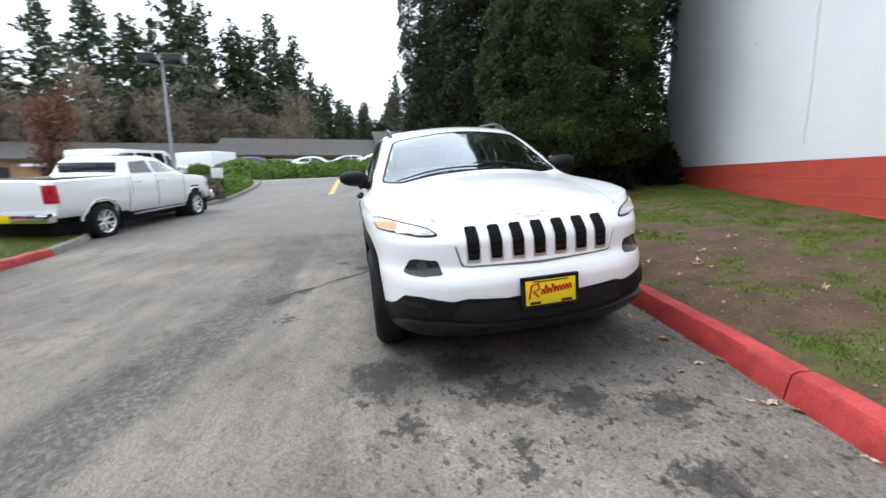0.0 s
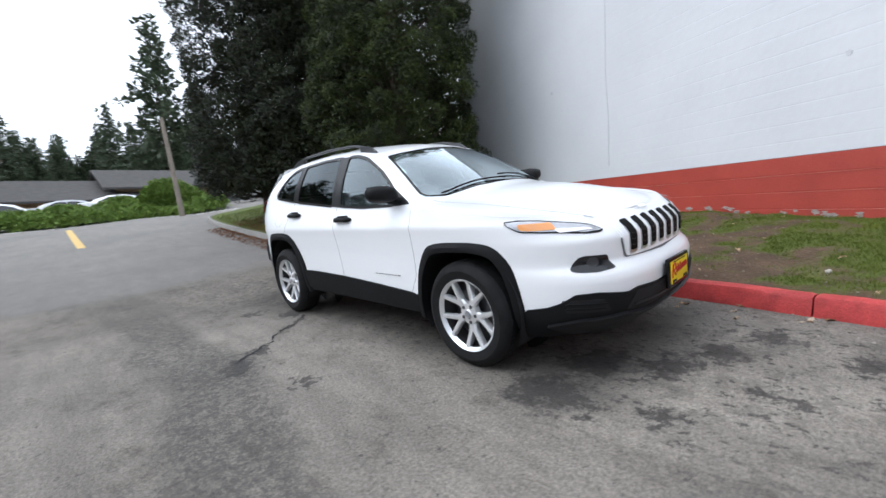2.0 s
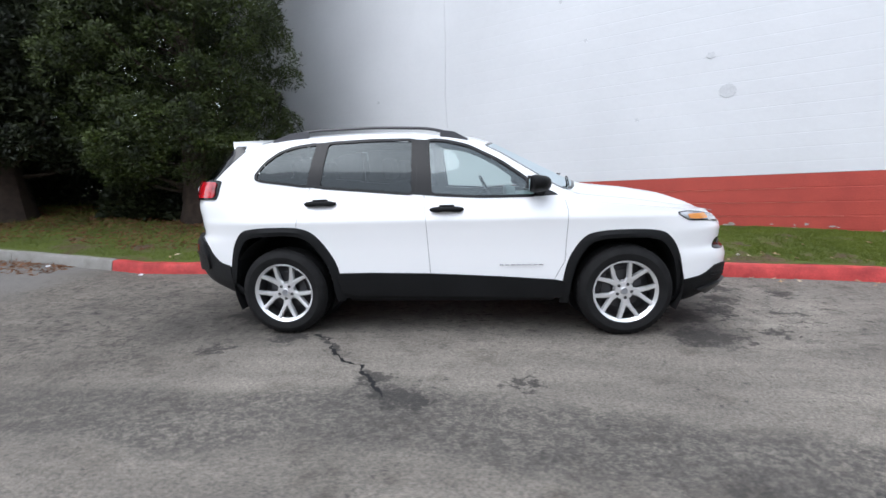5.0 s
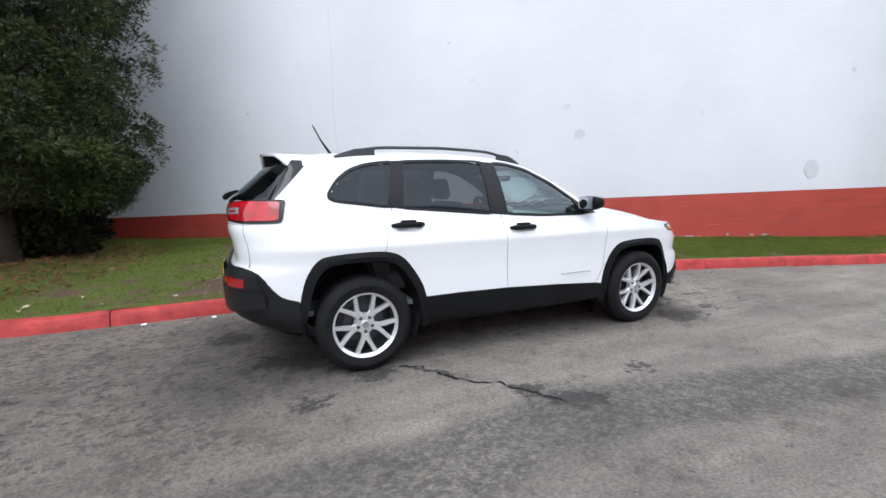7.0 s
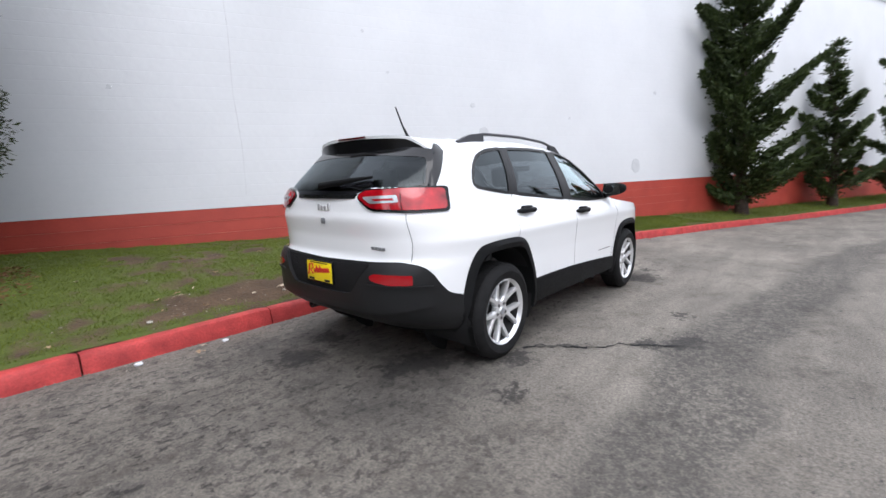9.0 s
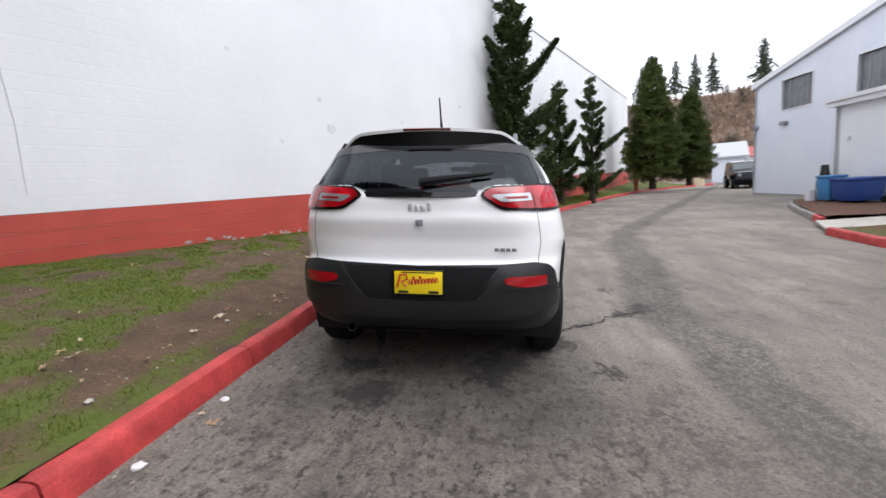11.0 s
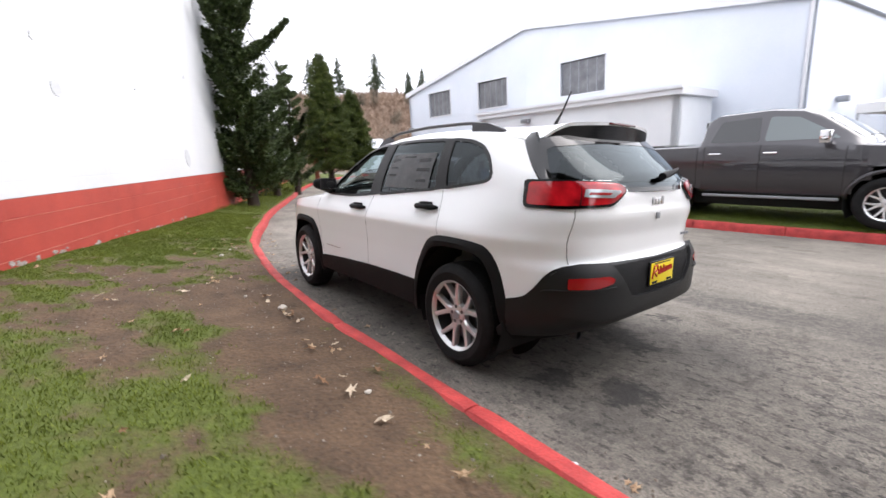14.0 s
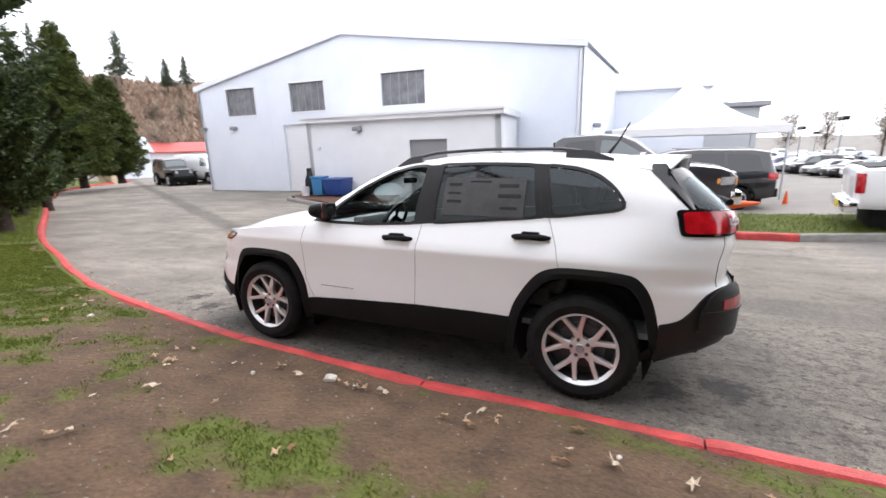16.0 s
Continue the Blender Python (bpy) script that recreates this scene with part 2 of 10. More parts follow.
def grow(poly, d):
    """A polygon pushed outward by d (counted on its own winding)."""
    k = len(poly)
    area = sum(poly[i - 1][0] * poly[i][1] - poly[i][0] * poly[i - 1][1] for i in range(k))
    s = 1 if area > 0 else -1
    out = []
    for i in range(k):
        p0, p1, p2 = Vector(poly[i - 1]), Vector(poly[i]), Vector(poly[(i + 1) % k])
        n1, n2 = (p1 - p0), (p2 - p1)
        if n1.length < 1e-9:
            n1 = n2
        if n2.length < 1e-9:
            n2 = n1
        n1, n2 = Vector((n1.y, -n1.x)).normalized(), Vector((n2.y, -n2.x)).normalized()
        n = (n1 + n2)
        n = n.normalized() if n.length > 1e-6 else n1
        out.append(tuple(p1 + n * d * s / max(0.5, n.dot(n1))))
    return out


def panel(poly, fn, out, thick=0.012, step=0.06, hole=None, flip=False):
    """A sheet of the outline poly (u, v), laid on a surface fn(u, v) -> place, lifted by out along its normal, with edges thick deep; hole: an outline left open."""
    bm = bmesh.new()

    def fill(pl):
        vs = [bm.verts.new((u, v, 0)) for u, v in pl]
        return bm.faces.new(vs)
    if hole:
        k = len(poly)
        a, b = [bm.verts.new((*p, 0)) for p in poly], [bm.verts.new((*p, 0)) for p in hole]
        for i in range(k):
            bm.faces.new((a[i], a[(i + 1) % k], b[(i + 1) % k], b[i]))
    else:
        fill(poly)
    for ax in (0, 1):
        lo, hi = min(p[ax] for p in poly), max(p[ax] for p in poly)
        c = math.ceil(lo / step) * step
        while c < hi:
            no, co = [0, 0, 0], [0, 0, 0]
            no[ax], co[ax] = 1, c
            bmesh.ops.bisect_plane(bm, geom=bm.verts[:] + bm.edges[:] + bm.faces[:], plane_co=co, plane_no=no)
            c += step
    bmesh.ops.triangulate(bm, faces=[f for f in bm.faces if len(f.verts) > 4])
    e, outward = 0.004, {}
    for v in bm.verts:
        u, w = v.co.x, v.co.y
        p = Vector(fn(u, w))
        n = (Vector(fn(u + e, w)) - p).cross(Vector(fn(u, w + e)) - p)
        n = n.normalized() if n.length > 1e-12 else Vector((0, 0, 1))
        outward[v] = -n if flip else n
        v.co = p + outward[v] * out
    if thick:
        rim = [ed for ed in bm.edges if ed.is_boundary]
        r = bmesh.ops.extrude_edge_only(bm, edges=rim)
        for v in [g for g in r["geom"] if isinstance(g, bmesh.types.BMVert)]:
            src = [ed.other_vert(v) for ed in v.link_edges if ed.other_vert(v) in outward][0]
            v.co = src.co - outward[src] * thick
    bmesh.ops.recalc_face_normals(bm, faces=bm.faces)
    bm.normal_update()
    if sum(f.normal.dot(outward[f.verts[0]]) * f.calc_area() for f in bm.faces if all(v in outward for v in f.verts)) < 0:
        bmesh.ops.reverse_faces(bm, faces=bm.faces)
    return bm


# ---- ground, kerbs, wall ----
WALL_P, WALL_A = Vector((1.7, 3.89, 0)), math.atan(-0.452)
WALL_U = Vector((math.cos(WALL_A), math.sin(WALL_A), 0))
WALL_N = Vector((math.sin(WALL_A), -math.cos(WALL_A), 0))      # towards the road

# centre line of the kerb along the planting strip, west to east
KERB_LINE = [(x, y + 0.05) for x, y in [(-24, 14), (-21, 8.5), (-20, 5.8), (-19.2, 3.9), (-18.2, 2.9), (-16.5, 2.35), (-14, 1.95), (-11, 1.72), (-8, 1.58), (-6.1, 1.5), (-5.2, 1.42), (-4.1, 1.31), (-3, 1.29), (-1.7, 1.29), (-0.3, 1.29), (0.7, 1.25),
             (1.6, 1.17), (2.5, 1.04), (3.2, 0.92), (4.2, 0.74), (5.2, 0.45), (6.1, 0.16), (7.5, -0.35), (9, -0.85), (11.5, -1.85), (14, -3.0), (17, -4.4), (21, -6.2), (26, -8.7), (30, -11.0), (34, -14.5), (37, -19)]]
SOUTH_KERB = [(-6.45, -7.6), (-6.4, -7.1), (-6.0, -6.78), (-5, -6.62), (-3, -6.5), (0, -6.4), (2.5, -6.5), (4.5, -6.75)]
BIN_KERB = [(6.2, -7.75), (7.2, -8.2), (9.5, -9.2), (11.6, -10.3), (12.0, -11.0)]


def along(line, x):
    return smooth_table(line, x, 0.35)


def kerb_y(x):
    return along(KERB_LINE, x)


def road_z(x, y):
    z = 0.0715 * y if y > -2 else -0.143 + 0.02 * (y + 2)
    z = max(z, -0.45)
    if y > 1.6:
        z = 0.0715 * 1.6 + (y - 1.6) * 0.03
    if x < -4.5:
        up = 0.07 * min(-4.5 - x, 16) + 0.03 * max(0, min(-20.5 - x, 25))
        z += up * (1 - 0.35 * max(0, min(1, (-2 - y) / 4)) * max(0, min(1, (x + 22) / 10)))
    z += 0.10 * max(0, min(y - 4, 7)) * max(0, min(1, (-20 - x) / 6))
    # the car lot lies lower
    k = max(0, min(1, (-13.5 - y) / 30)) * max(0, min(1, (x + 42) / 8)) * max(0, min(1, (2 - x) / 8))
    z += (-1.95 - z) * k
    return z


def lawn_z(x, y):
    ky = kerb_y(x)
    d = max(0.0, y - ky)
    top = road_z(x, ky) + 0.135
    return top + 0.17 * min(d, 2.2) + 0.08 * min(max(0, d - 2.2), 3)


def ground_z(x, y):
    if y > kerb_y(x):
        return lawn_z(x, y)
    return road_z(x, y)


def node_ground():
    """Old asphalt: grey aggregate, worn patches, dark damp stains, a sealed strip and shade painted under the car."""
    m = bpy.data.materials.new("worn_asphalt")
    m.use_nodes = True
    N, L = m.node_tree.nodes, m.node_tree.links
    b = N["Principled BSDF"]
    geo = N.new("ShaderNodeNewGeometry")

    def noise_tex(scale, detail=5, rough=0.6, stretch=None):
        n = N.new("ShaderNodeTexNoise")
        n.inputs["Scale"].default_value, n.inputs["Detail"].default_value, n.inputs["Roughness"].default_value = scale, detail, rough
        if stretch:
            mp = N.new("ShaderNodeMapping")
            mp.inputs["Scale"].default_value = stretch
            L.new(geo.outputs["Position"], mp.inputs["Vector"])
            L.new(mp.outputs["Vector"], n.inputs["Vector"])
        else:
            L.new(geo.outputs["Position"], n.inputs["Vector"])
        return n.outputs["Fac"]

    def ramp(src, p0, p1, c0, c1):
        r = N.new("ShaderNodeValToRGB")
        r.color_ramp.elements[0].position, r.color_ramp.elements[1].position = p0, p1
        r.color_ramp.elements[0].color, r.color_ramp.elements[1].color = (*c0, 1), (*c1, 1)
        L.new(src, r.inputs["Fac"])
        return r.outputs["Color"]

    def mix(kind, fac, a, c):
        x = N.new("ShaderNodeMix")
        x.data_type, x.blend_type = "RGBA", kind
        if isinstance(fac, (int, float)):
            x.inputs["Factor"].default_value = fac
        else:
            L.new(fac, x.inputs["Factor"])
        for s, k in ((a, "A"), (c, "B")):
            if isinstance(s, tuple):
                x.inputs[k].default_value = (*s, 1)
            else:
                L.new(s, x.inputs[k])
        return x.outputs["Result"]

    base = ramp(noise_tex(0.55, 6), 0.35, 0.68, (0.168, 0.155, 0.139), (0.272, 0.250, 0.222))
    streak = ramp(noise_tex(2.4, 6, 0.65, (0.35, 1.6, 1)), 0.40, 0.64, (0.80, 0.79, 0.78), (1.12, 1.11, 1.09))
    base = mix("MULTIPLY", 0.8, base, streak)
    stone = ramp(noise_tex(62, 3, 0.85), 0.36, 0.66, (0.22, 0.22, 0.22), (0.82, 0.80, 0.76))
    col = mix("OVERLAY", 0.58, base, stone)
    vor = N.new("ShaderNodeTexVoronoi")
    vor.inputs["Scale"].default_value = 48
    L.new(geo.outputs["Position"], vor.inputs["Vector"])
    col = mix("MULTIPLY", 0.36, col, ramp(vor.outputs["Distance"], 0.05, 0.55, (0.48, 0.47, 0.45), (1.05, 1.05, 1.05)))
    mott = ramp(noise_tex(3.2, 7, 0.72), 0.54, 0.70, (0, 0, 0), (1, 1, 1))
    col = mix("MIX", mott, col, mix("MULTIPLY", 1.0, col, (0.60, 0.585, 0.57)))
    pits = ramp(noise_tex(15, 5, 0.75), 0.60, 0.68, (0, 0, 0), (0.75, 0.75, 0.75))
    col = mix("MIX", pits, col, (0.045, 0.043, 0.041))
    # damp, oily blotches round the parking place
    sep = N.new("ShaderNodeSeparateXYZ")
    L.new(geo.outputs["Position"], sep.inputs["Vector"])

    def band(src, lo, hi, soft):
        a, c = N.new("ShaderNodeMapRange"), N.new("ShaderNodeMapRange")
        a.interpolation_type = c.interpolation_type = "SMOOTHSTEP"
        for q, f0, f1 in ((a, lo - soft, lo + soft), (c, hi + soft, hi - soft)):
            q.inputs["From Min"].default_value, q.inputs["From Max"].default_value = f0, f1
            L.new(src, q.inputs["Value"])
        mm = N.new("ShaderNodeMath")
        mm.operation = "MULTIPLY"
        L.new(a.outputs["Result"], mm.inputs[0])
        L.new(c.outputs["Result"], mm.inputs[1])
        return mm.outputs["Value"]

    def mul(a, c):
        mm = N.new("ShaderNodeMath")
        mm.operation = "MULTIPLY"
        L.new(a, mm.inputs[0])
        if isinstance(c, (int, float)):
            mm.inputs[1].default_value = c
        else:
            L.new(c, mm.inputs[1])
        return mm.outputs["Value"]
    def calc(op, a, c, d=None):
        mm = N.new("ShaderNodeMath")
        mm.operation = op
        for i, q in enumerate((a, c) if d is None else (a, c, d)):
            if isinstance(q, (int, float)):
                mm.inputs[i].default_value = q
            else:
                L.new(q, mm.inputs[i])
        return mm.outputs["Value"]
    X, Y = sep.outputs["X"], sep.outputs["Y"]
    spot = ramp(noise_tex(4.5, 6, 0.65), 0.52, 0.62, (0, 0, 0), (1, 1, 1))
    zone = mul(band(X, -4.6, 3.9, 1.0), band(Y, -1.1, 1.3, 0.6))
    # damp ground below the car, with its contact shade painted into the colour
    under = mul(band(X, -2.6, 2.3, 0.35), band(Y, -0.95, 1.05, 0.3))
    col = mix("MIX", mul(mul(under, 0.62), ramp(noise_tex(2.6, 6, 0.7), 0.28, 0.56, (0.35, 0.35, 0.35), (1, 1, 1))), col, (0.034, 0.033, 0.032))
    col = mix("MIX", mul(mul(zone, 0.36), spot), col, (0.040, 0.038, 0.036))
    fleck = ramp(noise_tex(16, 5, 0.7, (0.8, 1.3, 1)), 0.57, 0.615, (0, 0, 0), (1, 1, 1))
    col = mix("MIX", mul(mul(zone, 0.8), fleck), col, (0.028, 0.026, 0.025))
    behind = mul(band(X, -5.2, -1.9, 0.55), band(Y, -1.7, 1.2, 0.45))
    behind = mul(behind, ramp(noise_tex(2.2, 5, 0.6), 0.36, 0.56, (0.25, 0.25, 0.25), (1, 1, 1)))
    col = mix("MIX", mul(mul(behind, 0.66), ramp(noise_tex(17, 6, 0.72), 0.50, 0.585, (0, 0, 0), (1, 1, 1))), col, (0.034, 0.031, 0.029))
    # single damp spots, ragged at the edge
    wx = calc("MULTIPLY_ADD", noise_tex(9, 7, 0.75), 0.8, calc("ADD", X, -0.4))
    wy = calc("MULTIPLY_ADD", noise_tex(10, 7, 0.75, (1, 1, 3)), 0.8, calc("ADD", Y, -0.4))
    wet = None
    for sx, sy, r in ((1.92, -0.92, 0.22), (2.12, -0.90, 0.13), (-1.75, -0.5, 0.22), (-1.46, -0.7, 0.16), (-2.0, -0.41, 0.15), (2.75, 0.42, 0.15), (2.54, 0.06, 0.17), (2.57, -0.85, 0.10), (2.0, -0.44, 0.22), (2.36, -0.27, 0.16), (2.9, -0.36, 0.11), (-2.29, 0.33, 0.20), (-1.9, 0.48, 0.16), (-1.8, -1.2, 0.09), (0.51, -1.68, 0.10), (-1.3, -0.95, 0.13), (3.2, 0.2, 0.12), (-0.46, -1.66, 0.11), (-0.28, -1.84, 0.13), (-0.1, -1.9, 0.10)):
        d = calc("SQRT", calc("ADD", calc("POWER", calc("ABSOLUTE", calc("ADD", wx, -sx), 0.0), 2.0), calc("POWER", calc("ABSOLUTE", calc("ADD", wy, -sy), 0.0), 2.0)), 0.0)
        near = N.new("ShaderNodeMapRange")
        near.interpolation_type = "SMOOTHSTEP"
        near.inputs["From Min"].default_value, near.inputs["From Max"].default_value = r * 1.25, r * 0.55
        L.new(d, near.inputs["Value"])
        wet = near.outputs["Result"] if wet is None else calc("MAXIMUM", wet, near.outputs["Result"])
    col = mix("MIX", calc("MULTIPLY", wet, 0.76), col, (0.020, 0.019, 0.019))
    # coarse damp paving behind the parking place
    rear = mul(mul(band(X, -8.5, -2.3, 1.1), band(Y, -4.6, 1.6, 1.2)), ramp(noise_tex(1.7, 6, 0.7), 0.30, 0.58, (0.45, 0.45, 0.45), (1, 1, 1)))
    col = mix("MIX", rear, col, mix("MULTIPLY", 1.0, col, (0.76, 0.75, 0.74)))
    # smoother, darker paving up the west ramp
    west = calc("MULTIPLY_ADD", noise_tex(1.3, 4), 1.2, X)
    west = calc("SMOOTH_MIN", calc("MAXIMUM", calc("MULTIPLY_ADD", west, -1.6, -6.8), 0.0), 1.0, 0.1)
    col = mix("MIX", calc("MULTIPLY", west, 0.6), col, (0.199, 0.191, 0.182))
    # worn dark strip down the middle of the drive
    line = calc("ADD", calc("MULTIPLY", calc("MAXIMUM", X, 0.0), 0.2), calc("MULTIPLY", calc("MAXIMUM", calc("ADD", X, -6.0), 0.0), 0.32))
    yy = calc("ADD", calc("ADD", Y, line), calc("MULTIPLY_ADD", noise_tex(0.9, 4), 0.7, -0.35))
    strip = mul(band(yy, -2.40, -1.80, 0.12), ramp(noise_tex(24, 6, 0.8), 0.40, 0.56, (0.18, 0.18, 0.18), (1, 1, 1)))
    strip = mul(strip, band(X, -4.0, 60.0, 2.5))
    col = mix("MIX", mul(strip, 0.72), col, (0.042, 0.040, 0.038))
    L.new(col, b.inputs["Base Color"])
    b.inputs["Roughness"].default_value = 0.85
    b.inputs["Specular IOR Level"].default_value = 0.35
    bp = N.new("ShaderNodeBump")
    bp.inputs["Strength"].default_value, bp.inputs["Distance"].default_value = 0.55, 0.012
    L.new(noise_tex(85, 4, 0.75), bp.inputs["Height"])
    L.new(bp.outputs["Normal"], b.inputs["Normal"])
    return m


M["asphalt"] = node_ground()


def graded(lo, hi, fine_lo, fine_hi, step):
    """Coordinates from lo to hi, fine in the middle."""
    out, c = [], fine_lo
    while c <= fine_hi + 1e-6:
        out.append(c)
        c += step
    g, c = step, fine_hi
    while c < hi:
        g *= 1.35
        c += g
        out.append(min(c, hi))
    g, c = step, fine_lo
    while c > lo:
        g *= 1.35
        c -= g
        out.insert(0, max(c, lo))
    return out


def sheet(xs, ys, fn):
    bm = bmesh.new()
    grid = [[bm.verts.new((x, y, fn(x, y))) for y in ys] for x in xs]
    for a, c in zip(grid, grid[1:]):
        for k in range(len(ys) - 1):
            bm.faces.new((a[k], c[k], c[k + 1], a[k + 1]))
    return bm


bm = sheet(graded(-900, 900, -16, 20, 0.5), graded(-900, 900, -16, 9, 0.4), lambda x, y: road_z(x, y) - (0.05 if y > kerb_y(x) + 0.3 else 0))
part("ground", bm, M["asphalt"], label="worn grey asphalt drive with damp dark stains, shade painted under the car", kind="structure", category="road")


def offset_line(line, step=0.06):
    """Points and left normals at even steps along a plan line."""
    xs0, pts = line[0][0], []
    n = 600
    raw = []
    for i in range(n + 1):
        t = i / n * (len(line) - 1)
        k = min(int(t), len(line) - 2)
        f = t - k
        p0, p1, p2, p3 = (Vector(line[max(0, min(len(line) - 1, q))]) for q in (k - 1, k, k + 1, k + 2))
        raw.append(0.5 * (2 * p1 + (p2 - p0) * f + (2 * p0 - 5 * p1 + 4 * p2 - p3) * f * f + (3 * p1 - p0 - 3 * p2 + p3) * f ** 3))
    return raw


def kerb_run(name, line, red_from, red_to, zfn, label, side=1, height=0.145, width=0.17):
    """A kerb of cast lengths laid end to end, each about 1.5 m, with open joints."""
    raw = offset_line(line)
    root = thing(name, label, "kerb", kind="structure")
    acc, seg, rng = 0.0, [raw[0]], random.Random(len(line) * 7 + int(line[0][0]))
    length = 0.9
    for p, q in zip(raw, raw[1:]):
        acc += (q - p).length
        seg.append(q)
        if acc > length or q is raw[-1]:
            bm = bmesh.new()
            rings = []
            n = len(seg)
            for i, c in enumerate(seg):
                d = (seg[min(i + 1, n - 1)] - seg[max(i - 1, 0)]).normalized()
                nn = Vector((-d.y, d.x)) * side
                end = 0.012 if i in (0, n - 1) else 0.0
                c2 = c + d * (0.006 if i == 0 else (-0.006 if i == n - 1 else 0))
                zr = zfn(c.x, c.y)
                jig = 0.004 * noise.noise((c.x * 3, c.y * 3, 1.7)) * 2
                h = height - end * 0.6 + jig
                w0, w1 = -width / 2, width / 2 - 0.045
                prof = [(w0 - 0.02, -0.1), (w0 - 0.012 + jig, 0.02), (w0 + jig + end * 0.4, h - 0.035), (w0 + 0.012, h - 0.012), (w0 + 0.04, h), (w1 - 0.025, h + 0.002), (w1, h - 0.02), (w1, -0.1)]
                rings.append([bm.verts.new((c2.x + nn.x * o, c2.y + nn.y * o, zr + z)) for o, z in prof])
            for a, c in zip(rings, rings[1:]):
                for k in range(len(a) - 1):
                    bm.faces.new((a[k], c[k], c[k + 1], a[k + 1]))
            for r in (rings[0], rings[-1]):
                bm.faces.new(r)
            bmesh.ops.recalc_face_normals(bm, faces=bm.faces)
            mid = seg[n // 2]
            part("kerb_length", bm, M["kerb_red"] if red_from < mid.x < red_to else M["kerb_grey"], root)
            seg, acc, length = [q], 0.0, rng.uniform(1.3, 1.9)
    return root


kerb_run("kerb", KERB_LINE, -5.45, 60, road_z, "red painted concrete kerb along the grass verge")
kerb_run("kerb", SOUTH_KERB, -5.2, 60, road_z, "red painted kerb edging the far grass island", side=-1)
kerb_run("kerb", BIN_KERB, -5.2, 7.0, road_z, "bare concrete kerb with one red tip by the bins", side=-1)


ISLAND_KERB = [(-12.2, -6.75), (-12.8, -6.3), (-13.8, -6.1), (-17, -5.95), (-20.4, -6.1), (-21.5, -6.6)]
kerb_run("kerb", ISLAND_KERB, 50, 60, road_z, "bare concrete kerb edging the ground-cover island", side=-1)


def wall_at(s, z, out=0.0):
    """Point on the wall: s metres along it from the reference, z up, out towards the road."""
    p = WALL_P + WALL_U * s + WALL_N * out
    return Vector((p.x, p.y, z))


WALL_S0, WALL_S1, WALL_TOP, BAND = -9.4, 37.2, 7.55, 1.285


def block_wall():
    """Painted block wall: courses 0.2 m high as sheets with shallow rounded joints; red band below, white above."""
    root = thing("wall_north", "tall painted block wall, white above a red band", "wall", kind="structure")
    rng = random.Random(3)
    for name, z0, z1, mt, jd in (("red_band", -0.2, BAND, M["wall_red"], 0.003), ("white_face", BAND, WALL_TOP, M["wall_white"], 0.0009)):
        bm = bmesh.new()
        rows = []
        z = z1
        h = 0.203
        while z > z0 + 0.001:
            zb = max(z - h, z0)
            rows += [(z - 0.003, -jd), (z - 0.009, 0.0), (zb + 0.009, 0.0), (zb + 0.003, -jd)]
            z = zb
        rows = [(z1 + (0 if name == "red_band" else 0), 0.0)] + rows
        ss, s = [], WALL_S0
        while s < WALL_S1:
            ss.append(s)
            s += 1.2
        ss.append(WALL_S1)
        lines = []
        for s in ss:
            col = []
            for k, (zz, o) in enumerate(rows):
                wob = 0.004 * noise.noise((s * 0.4, zz * 0.5, 3.1))
                col.append(bm.verts.new(wall_at(s, zz, o + wob)))
            lines.append(col)
        for a, c in zip(lines, lines[1:]):
            for k in range(len(a) - 1):
                bm.faces.new((a[k + 1], c[k + 1], c[k], a[k]))
        part(name, bm, mt, root, "dark red painted courses" if name == "red_band" else "white painted courses with faint joints", smooth=False)
    bm = bmesh.new()
    c = [wall_at(WALL_S0, -0.3, -0.02), wall_at(WALL_S1, -0.3, -0.02), wall_at(WALL_S1, -0.3, -14), wall_at(WALL_S0, -0.3, -14)]
    lo = [bm.verts.new(p) for p in c]
    hi = [bm.verts.new(p + Vector((0, 0, WALL_TOP + 0.25))) for p in c]
    for i in range(4):
        bm.faces.new((lo[i], lo[(i + 1) % 4], hi[(i + 1) % 4], hi[i]))
    bm.faces.new(hi)
    part("building_body", bm, M["wall_white"], root, smooth=False)
    bm = bmesh.new()
    pts = [wall_at(WALL_S0 - 0.05, WALL_TOP, 0.05), wall_at(WALL_S1 + 0.05, WALL_TOP, 0.05)]
    v = []
    for p in pts:
        for o, z in ((0, -0.12), (0, 0.05), (-0.3, 0.05), (-0.3, -0.12)):
            q = p + WALL_N * o
            v.append(bm.verts.new((q.x, q.y, p.z + z)))
    for k in range(4):
        bm.faces.new((v[k], v[(k + 1) % 4], v[4 + (k + 1) % 4], v[4 + k]))
    bm.faces.new(v[0:4])
    bm.faces.new(v[4:8])
    bmesh.ops.recalc_face_normals(bm, faces=bm.faces)
    part("parapet_cap", bm, M["trim"], root, "thin pale metal coping", smooth=False)
    return root


north_wall = block_wall()


